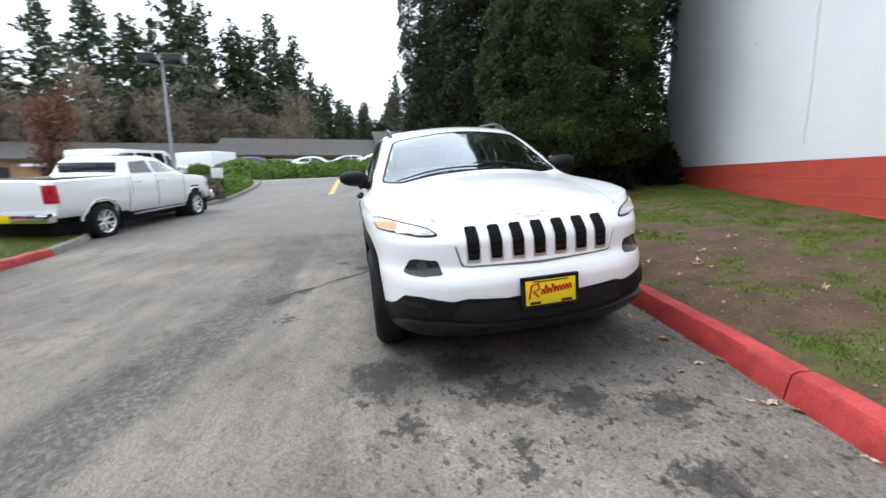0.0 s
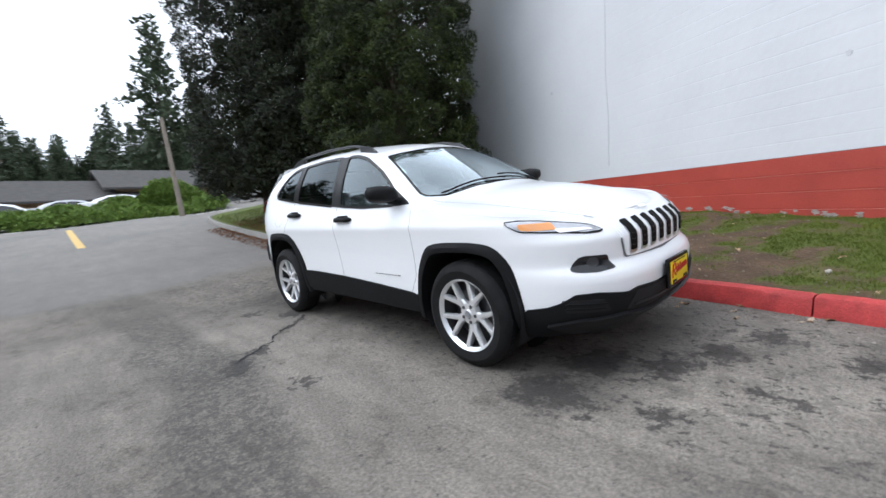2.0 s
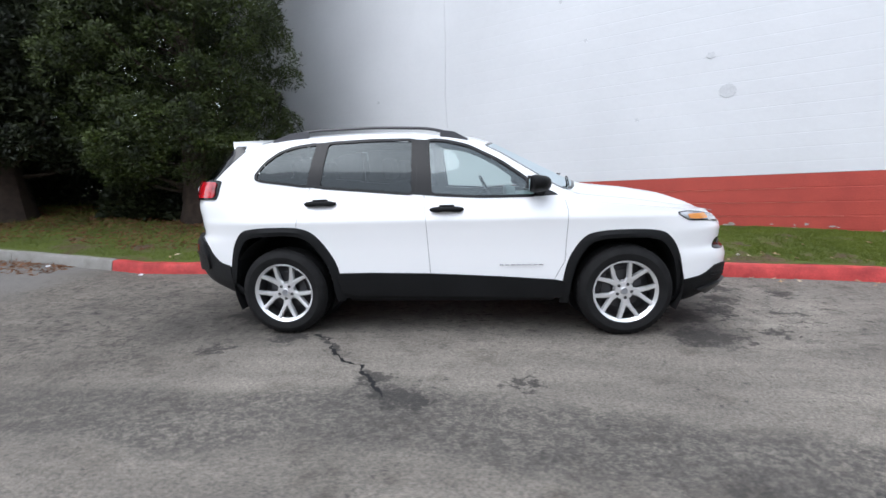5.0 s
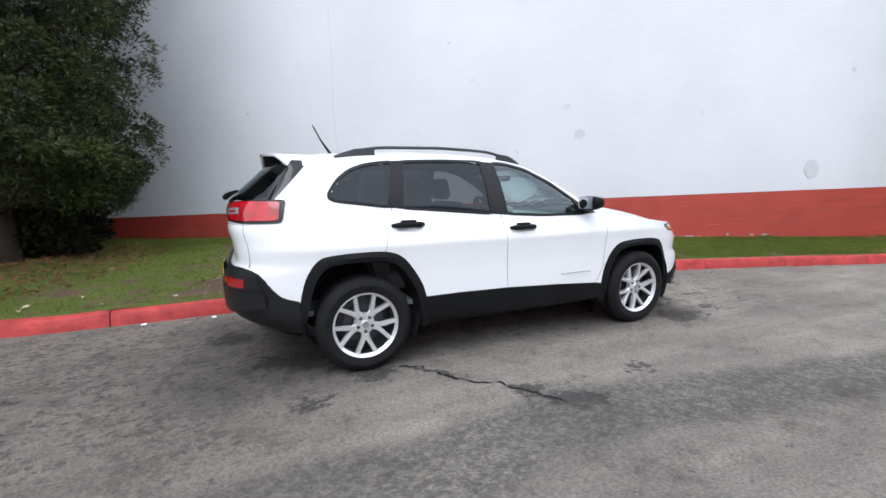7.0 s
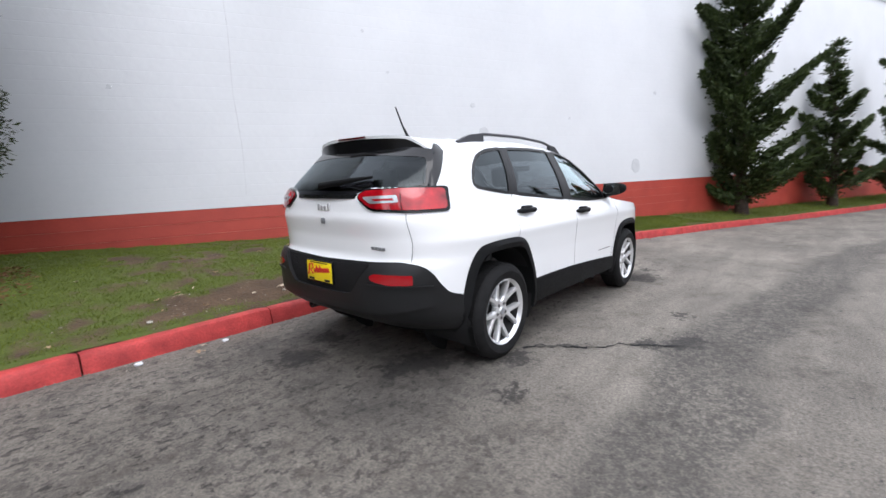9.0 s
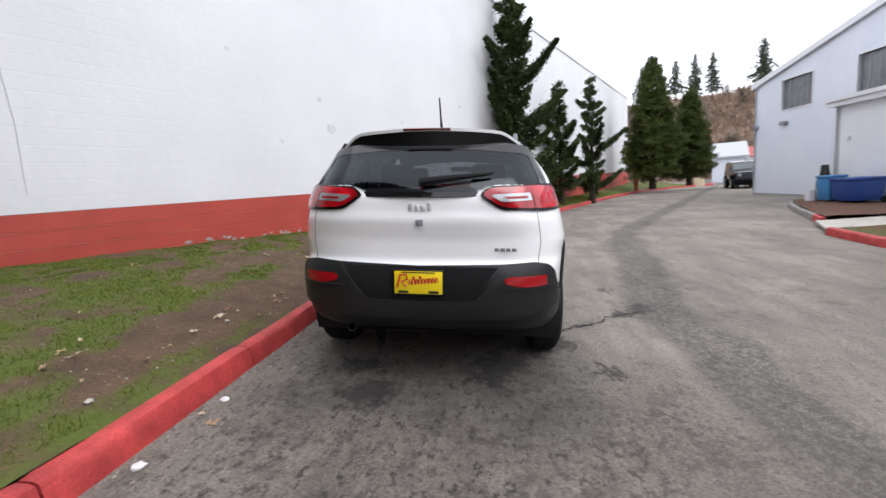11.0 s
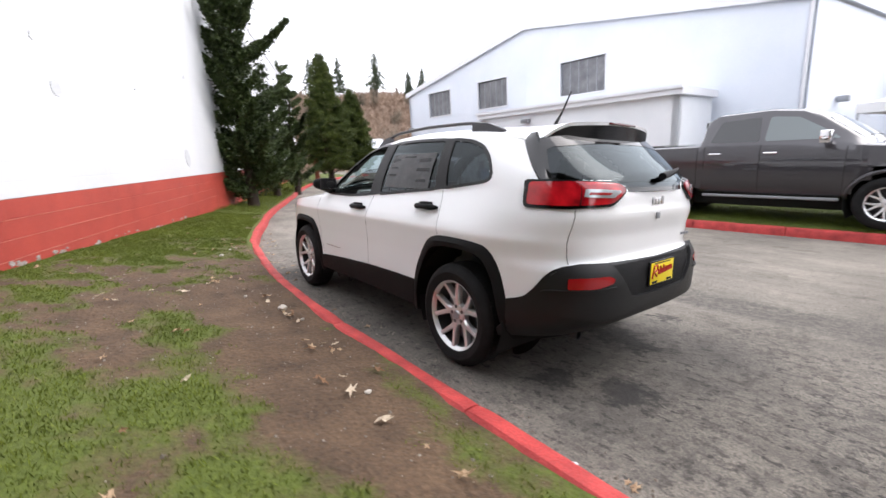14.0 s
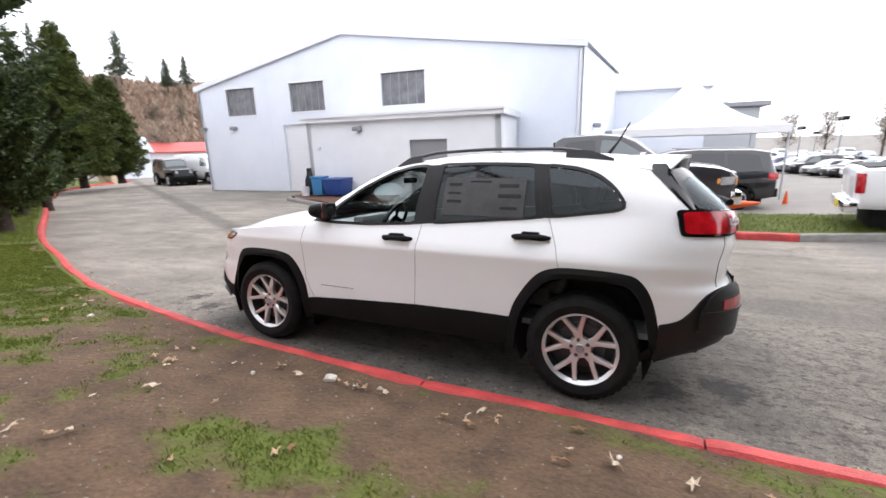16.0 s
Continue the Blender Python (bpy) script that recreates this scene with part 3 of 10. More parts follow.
def node_lawn():
    """Thin grass over brown soil."""
    m = mat("soil_and_turf", (0.044, 0.026, 0.015), 0.95, col2=(0.130, 0.080, 0.045), scale=4.5, fine=46, bump=1.0, amount=0.62, fine_amount=0.75, bump_scale=30)
    N, L = m.node_tree.nodes, m.node_tree.links
    b = N["Principled BSDF"]
    src = b.inputs["Base Color"].links[0].from_socket
    at = N.new("ShaderNodeAttribute")
    at.attribute_name = "turf"
    g = N.new("ShaderNodeTexNoise")
    g.inputs["Scale"].default_value, g.inputs["Detail"].default_value, g.inputs["Roughness"].default_value = 16, 9, 0.75
    geo = N.new("ShaderNodeNewGeometry")
    L.new(geo.outputs["Position"], g.inputs["Vector"])
    add = N.new("ShaderNodeMath")
    add.operation = "ADD"
    L.new(at.outputs["Fac"], add.inputs[0])
    L.new(g.outputs["Fac"], add.inputs[1])
    mr = N.new("ShaderNodeMapRange")
    mr.inputs["From Min"].default_value, mr.inputs["From Max"].default_value = 0.84, 1.34
    L.new(add.outputs["Value"], mr.inputs["Value"])
    tur = N.new("ShaderNodeValToRGB")
    tur.color_ramp.elements[0].color, tur.color_ramp.elements[1].color = (0.046, 0.064, 0.009, 1), (0.108, 0.138, 0.016, 1)
    g2 = N.new("ShaderNodeTexNoise")
    g2.inputs["Scale"].default_value = 40
    L.new(geo.outputs["Position"], g2.inputs["Vector"])
    L.new(g2.outputs["Fac"], tur.inputs["Fac"])
    mx = N.new("ShaderNodeMix")
    mx.data_type = "RGBA"
    L.new(mr.outputs["Result"], mx.inputs["Factor"])
    L.new(src, mx.inputs["A"])
    L.new(tur.outputs["Color"], mx.inputs["B"])
    L.new(mx.outputs["Result"], b.inputs["Base Color"])
    return m


def turf_at(x, y):
    """How grassy the verge is, 0 bare soil to 1 full turf."""
    d = y - kerb_y(x)
    ease = lambda a, b, q: max(0.0, min(1.0, (q - a) / (b - a)))
    v = 0.34 + 0.45 * noise.noise((x * 0.6 + 3, y * 1.0, 0.4)) + 0.75 * noise.noise((x * 1.9, y * 2.4, 5.2)) + 0.62 * noise.noise((x * 5, y * 5, 9.1)) + 0.35 * noise.noise((x * 13, y * 13, 2.1))
    wall_d = (WALL_P - Vector((x, y, 0))).dot(-WALL_N)
    if wall_d < 1.1:
        v += 0.30
    middle = ease(-2.9, -2.3, x) * (1 - ease(1.6, 2.6, x))
    v += 0.50 * math.exp(-((y - 2.38 + 0.06 * x) / 0.25) ** 2) * ease(-3.2, -2.6, x) * (1 - ease(0.3, 1.0, x))
    v += 0.28 * ease(2.7, 2.95, y) * (1 - ease(-0.3, 0.3, x))
    v -= 0.42 * middle * (1 - ease(0.62, 0.92, d)) * (1 - 0.75 * math.exp(-((d - 0.17) / 0.07) ** 2) * (1 - ease(-1.3, -0.9, x)))
    v -= 0.30 * math.exp(-((x - 0.5) / 0.5) ** 2 - ((y - 2.72) / 0.2) ** 2) + 0.30 * math.exp(-((x - 1.75) / 0.6) ** 2 - ((y - 2.45) / 0.25) ** 2)
    v += 0.35 * math.exp(-((x - 1.0) / 0.28) ** 2 - ((y - 1.96) / 0.12) ** 2)
    v += 0.46 * (1 - ease(-3.0, -2.2, x)) + 0.42 * ease(2.3, 3.6, x) + 0.30 * ease(4.2, 5.2, x)
    if x < -4:
        v += 0.5 * min(1.0, max(0.0, (-5.5 - x) / 2))
    return max(0.0, min(1.0, v))


M["lawn"] = node_lawn()


def lawn_mesh(name, xs, n, y0fn, y1fn, zfn, tfn, label):
    bm = bmesh.new()
    lay = bm.verts.layers.float.new("turf")
    grid = []
    for x in xs:
        a, b2 = y0fn(x), y1fn(x)
        row = []
        for k in range(n + 1):
            y = a + (b2 - a) * k / n
            v = bm.verts.new((x, y, zfn(x, y) + 0.025 * noise.noise((x * 1.7, y * 1.7, 2)) + 0.010 * noise.noise((x * 6, y * 6, 4))))
            v[lay] = tfn(x, y)
            row.append(v)
        grid.append(row)
    for a, c in zip(grid, grid[1:]):
        for k in range(n):
            bm.faces.new((a[k], c[k], c[k + 1], a[k + 1]))
    return part(name, bm, M["lawn"], label=label, kind="structure", category="grass verge")


def wall_y(x):
    return WALL_P.y + (x - WALL_P.x) * math.tan(WALL_A)


xs = [-23 + 0.5 * i for i in range(30)] + [-8 + 0.1 * i for i in range(180)] + [10 + 0.5 * i for i in range(52)]
lawn_mesh("verge", xs, 44, lambda x: kerb_y(x) + 0.015, lambda x: max(wall_y(x) + 0.1, kerb_y(x) + 0.3) if x > -7.2 else max(kerb_y(x) + 0.3, 16), lawn_z, turf_at, "patchy grass verge with bare brown soil by the wall")


def south_z(x, y):
    k = along(SOUTH_KERB, x)
    return road_z(x, k) + 0.12 + 0.02 * min(3, k - y)


lawn_mesh("grass_island", [-6.35 + 0.15 * i for i in range(73)], 14, lambda x: along(SOUTH_KERB, x) - 0.015, lambda x: -8.9, south_z, lambda x, y: 1.0 if x < 0.8 else 0.55, "green grass island behind the far kerb")


# ---- the white compact SUV ----
# own frame: x ahead, y left, z up from the tyres' contact plane
W_TAB = [(0.2, 0.84), (0.3, 0.875), (0.42, 0.893), (0.55, 0.894), (0.72, 0.900), (0.86, 0.914), (0.935, 0.926), (0.955, 0.919), (1.03, 0.905), (1.10, 0.888), (1.2, 0.852), (1.3, 0.82)]
DROP = [(0.94, 0.0), (0.98, 0.006), (1.03, 0.024), (1.10, 0.046), (1.2, 0.066), (1.3, 0.085)]
XF_TAB = [(0.2, 1.95), (0.27, 2.12), (0.33, 2.23), (0.40, 2.28), (0.52, 2.30), (0.585, 2.305), (0.635, 2.285), (0.675, 2.232), (0.76, 2.236), (0.815, 2.236), (0.86, 2.195), (0.90, 2.152), (0.95, 2.09)]
XR_TAB = [(0.235, -1.90), (0.34, -2.02), (0.40, -2.15), (0.46, -2.235), (0.52, -2.26), (0.70, -2.265), (0.78, -2.245), (0.82, -2.20), (0.95, -2.206), (1.045, -2.232), (1.075, -2.236), (1.11, -2.226), (1.18, -2.222), (1.22, -2.215), (1.26, -2.19)]
BELT = [(-2.3, 1.25), (-1.9, 1.25), (-1.6, 1.225), (-1.14, 1.18), (-0.66, 1.14), (-0.18, 1.10), (0.26, 1.072), (0.7, 1.072), (0.95, 1.065), (1.4, 1.02), (1.7, 0.985), (1.9, 0.966), (2.0, 0.952), (2.12, 0.925), (2.2, 0.90), (2.3, 0.88)]
ZC = [(-2.22, 1.25), (-2.08, 1.37), (-1.97, 1.48), (-1.87, 1.575), (-1.5, 1.638), (-0.9, 1.662), (-0.4, 1.658), (0.0, 1.622), (0.22, 1.588), (0.36, 1.542), (1.08, 1.18), (1.2, 1.148), (1.55, 1.108), (1.85, 1.052), (2.05, 0.982), (2.15, 0.922), (2.3, 0.88)]
ZR = [(-2.22, 1.25), (-2.06, 1.31), (-1.92, 1.43), (-1.78, 1.52), (-1.6, 1.565), (-1.3, 1.60), (-1.06, 1.612), (-0.6, 1.618), (-0.2, 1.602), (0.05, 1.565), (0.2, 1.53), (0.42, 1.428), (0.64, 1.292), (0.86, 1.16), (1.0, 1.09), (1.4, 1.04), (1.9, 0.96), (2.3, 0.88)]
WR = [(-2.26, 0.62), (-1.9, 0.60), (-1.3, 0.625), (-0.6, 0.635), (-0.2, 0.63), (0.2, 0.655), (0.42, 0.69), (0.64, 0.735), (0.86, 0.785), (1.0, 0.80), (1.5, 0.78), (2.3, 0.62)]
NF, NR, XC = 3.5, 4.2, 1.0


def w_at(x, z):
    """Half width of the straight side; the shoulder under the windows is drawn in between the wheels."""
    k = max(0.0, min(1.0, (x + 1.85) / 0.5)) * max(0.0, min(1.0, (1.15 - x) / 0.35))
    k = k * k * (3 - 2 * k)
    return smooth_table(W_TAB, z, 0.012) - k * lerp_table(DROP, z)


def ring_tables():
    """Unrolled length round the corners at middle height, against the angle of the plan curve."""
    out = {}
    for key, n, a in (("f", NF, 1.26), ("r", NR, 1.26)):
        tab, prev, acc = [], None, 0.0
        for i in range(401):
            th = math.pi / 2 * i / 400
            p = (a * max(0, math.sin(th)) ** (2 / n), 0.92 * max(0, math.cos(th)) ** (2 / n))
            if prev:
                acc += math.hypot(p[0] - prev[0], p[1] - prev[1])
            prev = p
            tab.append((acc, th))
        out[key] = tab
    return out


RING = ring_tables()
LEN_F, LEN_R = RING["f"][-1][0], RING["r"][-1][0]


def ring(u, z, sg):
    """Lower body surface: u runs ahead along the side, and on round the corner to the nose (u = 1 + LEN_F) or the tail."""
    if u - XC > LEN_F:
        u, sg = 2 * (XC + LEN_F) - u, -sg
    if -u - XC > LEN_R:
        u, sg = -2 * (XC + LEN_R) - u, -sg
    if u > XC:
        th = lerp_table(RING["f"], min(u - XC, LEN_F))
        x = XC + (smooth_table(XF_TAB, z, 0.015) - XC) * math.sin(th) ** (2 / NF)
        return Vector((x, sg * w_at(x, z) * max(0, math.cos(th)) ** (2 / NF), z))
    if u < -XC:
        th = lerp_table(RING["r"], min(-u - XC, LEN_R))
        x = -XC - (-smooth_table(XR_TAB, z, 0.015) - XC) * math.sin(th) ** (2 / NR)
        return Vector((x, sg * w_at(x, z) * max(0, math.cos(th)) ** (2 / NR), z))
    return Vector((u, sg * w_at(u, z), z))


def u_front(y, z=0.8):
    w = smooth_table(W_TAB, z, 0.02)
    th = math.acos(min(1, (abs(y) / w)) ** (NF / 2))
    return XC + lerp_table([(b, a) for a, b in RING["f"]], th)


def u_rear(y, z=1.1):
    w = smooth_table(W_TAB, z, 0.02)
    th = math.acos(min(1, (abs(y) / w)) ** (NR / 2))
    return -XC - lerp_table([(b, a) for a, b in RING["r"]], th)


def u_of_x(x, z):
    """Unrolled place of a point of the corner given by its x."""
    if x < 0:
        a = -smooth_table(XR_TAB, z, 0.015) - XC
        th = math.asin(min(1, (-x - XC) / a) ** (NR / 2))
        return -XC - lerp_table([(b, a_) for a_, b in RING["r"]], th)
    a = smooth_table(XF_TAB, z, 0.015) - XC
    th = math.asin(min(1, (x - XC) / a) ** (NF / 2))
    return XC + lerp_table([(b, a_) for a_, b in RING["f"]], th)


def x_front(y, z):
    w, a = smooth_table(W_TAB, z, 0.02), smooth_table(XF_TAB, z, 0.015) - XC
    return XC + a * max(0, 1 - (abs(y) / w) ** NF) ** (1 / NF)


def x_rear(y, z):
    w, a = smooth_table(W_TAB, z, 0.02), -smooth_table(XR_TAB, z, 0.015) - XC
    return -XC - a * max(0, 1 - (abs(y) / w) ** NR) ** (1 / NR)


N_UP = 34


def upper_section(x, yb, zb):
    """Points (y, z) from the belt at (yb, zb) over the roof edge to the centre line."""
    zc = max(smooth_table(ZC, x, 0.035), zb)
    wr = min(smooth_table(WR, x, 0.05), yb * 0.86)
    zr = min(max(smooth_table(ZR, x, 0.05), zb), zc)
    a, b, c = Vector((yb, zb)), Vector((wr, zr)), Vector((0, zc))
    p1, p2 = a.lerp(b, 0.80), b.lerp(Vector((0, zr + (zc - zr) * 0.8)), 0.22)
    out = []
    for i in range(20):
        t = i / 20
        bow = 0.022 * math.sin(math.pi * t) * min(1, (zr - zb) / 0.3)
        q = a.lerp(p1, t)
        out.append(Vector((q.x + bow, q.y)))
    for i in range(6):
        t = i / 6
        out.append((1 - t) ** 2 * p1 + 2 * t * (1 - t) * b + t * t * p2)
    k = N_UP - 26
    for i in range(k + 1):
        t = i / k
        out.append(Vector((p2.x * (1 - t), p2.y + (zc - p2.y) * (1 - (1 - t) ** 2))))
    return out


def belt_edge(x):
    z = smooth_table(BELT, x, 0.05)
    w = w_at(x, z)
    if x > XC:
        a = smooth_table(XF_TAB, z, 0.015) - XC
        return w * max(0.0, 1 - min(1, (x - XC) / a) ** NF) ** (1 / NF), z
    if x < -XC:
        a = -smooth_table(XR_TAB, z, 0.015) - XC
        return w * max(0.0, 1 - min(1, (-x - XC) / a) ** NR) ** (1 / NR), z
    return w, z


def y_side(x, z):
    """Half width of the body at (x, z), over the whole height."""
    yb, zb = belt_edge(x)
    if z <= zb:
        w = w_at(x, z)
        for lim, n, tab, s in ((x > XC, NF, XF_TAB, 1), (x < -XC, NR, XR_TAB, -1)):
            if lim:
                a = s * smooth_table(tab, z, 0.015) - XC
                return w * max(0.0, 1 - min(1, (abs(x) - XC) / a) ** n) ** (1 / n)
        return w
    sec = upper_section(x, yb, zb)
    for p, q in zip(sec, sec[1:]):
        if p.y <= z <= q.y + 1e-9 and q.y > p.y:
            return p.x + (q.x - p.x) * (z - p.y) / (q.y - p.y)
    return sec[-1].x


def z_top(x, y):
    yb, zb = belt_edge(x)
    sec = upper_section(x, max(yb, 1e-3), zb)
    y = abs(y)
    for p, q in zip(sec, sec[1:]):
        if q.x <= y <= p.x + 1e-9:
            return p.y + (q.y - p.y) * ((p.x - y) / max(1e-6, p.x - q.x))
    return zb if y > yb else sec[-1].y


def x_glass(y, z):
    """The rear window's surface, bowed in plan and leaning forward."""
    return -2.215 + (z - 1.27) * (1.1 if z > 1.27 else 0.3) + 0.10 * (abs(y) / 0.6) ** 2.2 + 0.10 * (max(0.0, abs(y) - 0.5) / 0.2) ** 2


def pillar_edge(z):
    """Where the white rear pillar ends and the black wrapped glass begins."""
    return -1.91 + (z - 1.278) * 0.952


# outlines in the side view (x, z)
WINDOW_BAND = [(0.84, 1.095), (0.62, 1.225), (0.42, 1.365), (0.16, 1.495), (-0.02, 1.54), (-0.2, 1.555), (-0.6, 1.56), (-1.06, 1.545), (-1.25, 1.525), (-1.38, 1.485), (-1.49, 1.40), (-1.57, 1.285), (-1.53, 1.255), (-1.14, 1.205), (-0.66, 1.165), (-0.18, 1.125), (0.26, 1.098)]
FRONT_PANE = [(0.70, 1.108), (0.61, 1.214), (0.415, 1.352), (0.16, 1.482), (-0.02, 1.527), (-0.16, 1.537), (-0.128, 1.132), (0.26, 1.108)]
REAR_PANE = [(-0.264, 1.541), (-0.6, 1.546), (-0.98, 1.536), (-1.035, 1.206), (-0.66, 1.174), (-0.254, 1.137)]
QUARTER_PANE = [(-1.04, 1.535), (-1.245, 1.513), (-1.375, 1.473), (-1.48, 1.395), (-1.556, 1.292), (-1.525, 1.268), (-1.11, 1.212)]
def eased(pts, n=4):
    """An open line through the points, rounded."""
    out = []
    for i in range(len(pts) - 1):
        p0, p1, p2, p3 = (Vector(pts[max(0, min(len(pts) - 1, k))]) for k in (i - 1, i, i + 1, i + 2))
        for q in range(n):
            f = q / n
            out.append(tuple(0.5 * (2 * p1 + (p2 - p0) * f + (2 * p0 - 5 * p1 + 4 * p2 - p3) * f * f + (3 * p1 - p0 - 3 * p2 + p3) * f ** 3)))
    return out + [tuple(pts[-1])]


ARCH_F = eased([(0.86, 0.26), (0.88, 0.44), (0.925, 0.625), (1.025, 0.778), (1.14, 0.825), (1.35, 0.838), (1.55, 0.828), (1.655, 0.785), (1.74, 0.66), (1.785, 0.46), (1.80, 0.26)])
ARCH_R = eased([(-1.86, 0.30), (-1.81, 0.50), (-1.755, 0.72), (-1.67, 0.85), (-1.56, 0.885), (-1.35, 0.895), (-1.17, 0.885), (-1.045, 0.825), (-0.925, 0.66), (-0.87, 0.51), (-0.84, 0.28)])


def shrink_to_hub(poly, hx, k=0.865):
    return [(hx + (x - hx) * k, 0.33 + (z - 0.33) * (k + 0.015) if z > 0.4 else z) for x, z in poly]


ARCH_F_IN, ARCH_R_IN = shrink_to_hub(ARCH_F, 1.35), shrink_to_hub(ARCH_R, -1.35)
CAR = thing("compact_suv", "white compact SUV with black cladding, parked beside the kerb", "car", pose(0, 0, 0, 4.1, 0, 0))


def side_fn(sg):
    return lambda u, v: (u, sg * y_side(u, v), v)


def car_body():
    bm = bmesh.new()
    us = []
    k = 46
    us += [XC + LEN_F * (1 - i / k) for i in range(k)]
    n = 110
    us += [XC - 2 * XC * i / n for i in range(n + 1)]
    us += [-XC - LEN_R * (i + 1) / k for i in range(k)]
    rows = 46
    halves = []
    for sg in (-1, 1):
        cols = []
        for u in us:
            p = ring(u, 0.9, 1)
            zb = smooth_table(BELT, p.x, 0.05)
            for _ in range(4):
                p = ring(u, zb, 1)
                zb = smooth_table(BELT, p.x, 0.05)
            col = [ring(u, 0.305 + (zb - 0.305) * r / rows, sg) for r in range(rows + 1)]
            b = col[-1]
            for q in upper_section(b.x, max(abs(b.y), 1e-4), b.z)[1:]:
                col.append(Vector((b.x, sg * q.x, q.y)))
            cols.append([bm.verts.new(c) for c in col])
        for a, c in zip(cols, cols[1:]):
            for r in range(len(a) - 1):
                bm.faces.new((a[r], c[r], c[r + 1], a[r + 1]))
    bmesh.ops.remove_doubles(bm, verts=bm.verts, dist=0.0006)
    dead = []
    for f in bm.faces:
        c = f.calc_center_median()
        if abs(c.y) > 0.5 and (inside(grow(ARCH_F_IN, 0.022), c.x, c.z) or inside(grow(ARCH_R_IN, 0.022), c.x, c.z)):
            dead.append(f)
        elif abs(c.y) > 0.5 and any(inside(grow(p, 0.009), c.x, c.z) for p in (FRONT_PANE, REAR_PANE, QUARTER_PANE)):
            dead.append(f)
        elif 0.30 < c.x < 1.12 and f.normal.z > -2 and in_windscreen(c.x, abs(c.y)) and c.z > 1.1 and c.z > ws_floor(c.x, c.y):
            dead.append(f)
        elif 1.268 < c.z < 1.535 and c.x < pillar_edge(c.z) - 0.014:
            dead.append(f)
        elif c.x < -1.82 and c.z > 1.2 and inside(grow(REAR_GLASS, -0.03), c.y, c.z) and c.x < x_glass(c.y, c.z) + 0.14:
            dead.append(f)
        elif c.z < 0.36 or (c.z < 0.5 and abs(c.y) < 0.8 and abs(c.x) > 2):
            f.material_index = 1
    bmesh.ops.delete(bm, geom=dead, context="FACES")
    bmesh.ops.recalc_face_normals(bm, faces=bm.faces)
    lining = bm.copy()
    bmesh.ops.delete(lining, geom=[f for f in lining.faces if f.calc_center_median().z < 0.45 or f.calc_center_median().x > 1.05 and f.calc_center_median().z < 1.09 or f.calc_center_median().x > 1.2], context="FACES")
    lining.normal_update()
    shift = {v: v.co - v.normal * 0.022 for v in lining.verts}
    for v, co in shift.items():
        v.co = co
    part("inner_trim", lining, mat("grey_inner_trim", (0.09, 0.095, 0.093), 0.8, col2=(0.12, 0.125, 0.122), scale=20, fine=200), CAR, "grey plastic inner trim")
    return part("body", bm, [M["paint_white"], M["clad"], M["trim_black"]], CAR, "glossy white painted bodywork")


WS_BASE = [(-0.74, 0.90), (-0.5, 1.02), (-0.2, 1.075), (0.0, 1.08), (0.2, 1.075), (0.5, 1.02), (0.74, 0.90)]
WS_TOP = [(-0.56, 0.30), (-0.3, 0.355), (0.0, 0.37), (0.3, 0.355), (0.56, 0.30)]
WINDSCREEN = [(x, y) for y, x in WS_BASE] + [(x, y) for y, x in WS_TOP[::-1]]
REAR_GLASS = [(-0.72, 1.264), (-0.63, 1.50), (-0.25, 1.54), (0.25, 1.54), (0.63, 1.50), (0.72, 1.264), (0.43, 1.25), (0.345, 1.21), (-0.345, 1.21), (-0.43, 1.25)]


def in_windscreen(x, y):
    return inside(grow(WINDSCREEN, -0.012), x, y)


def ws_floor(x, y):
    return z_top(x, y) - 0.05


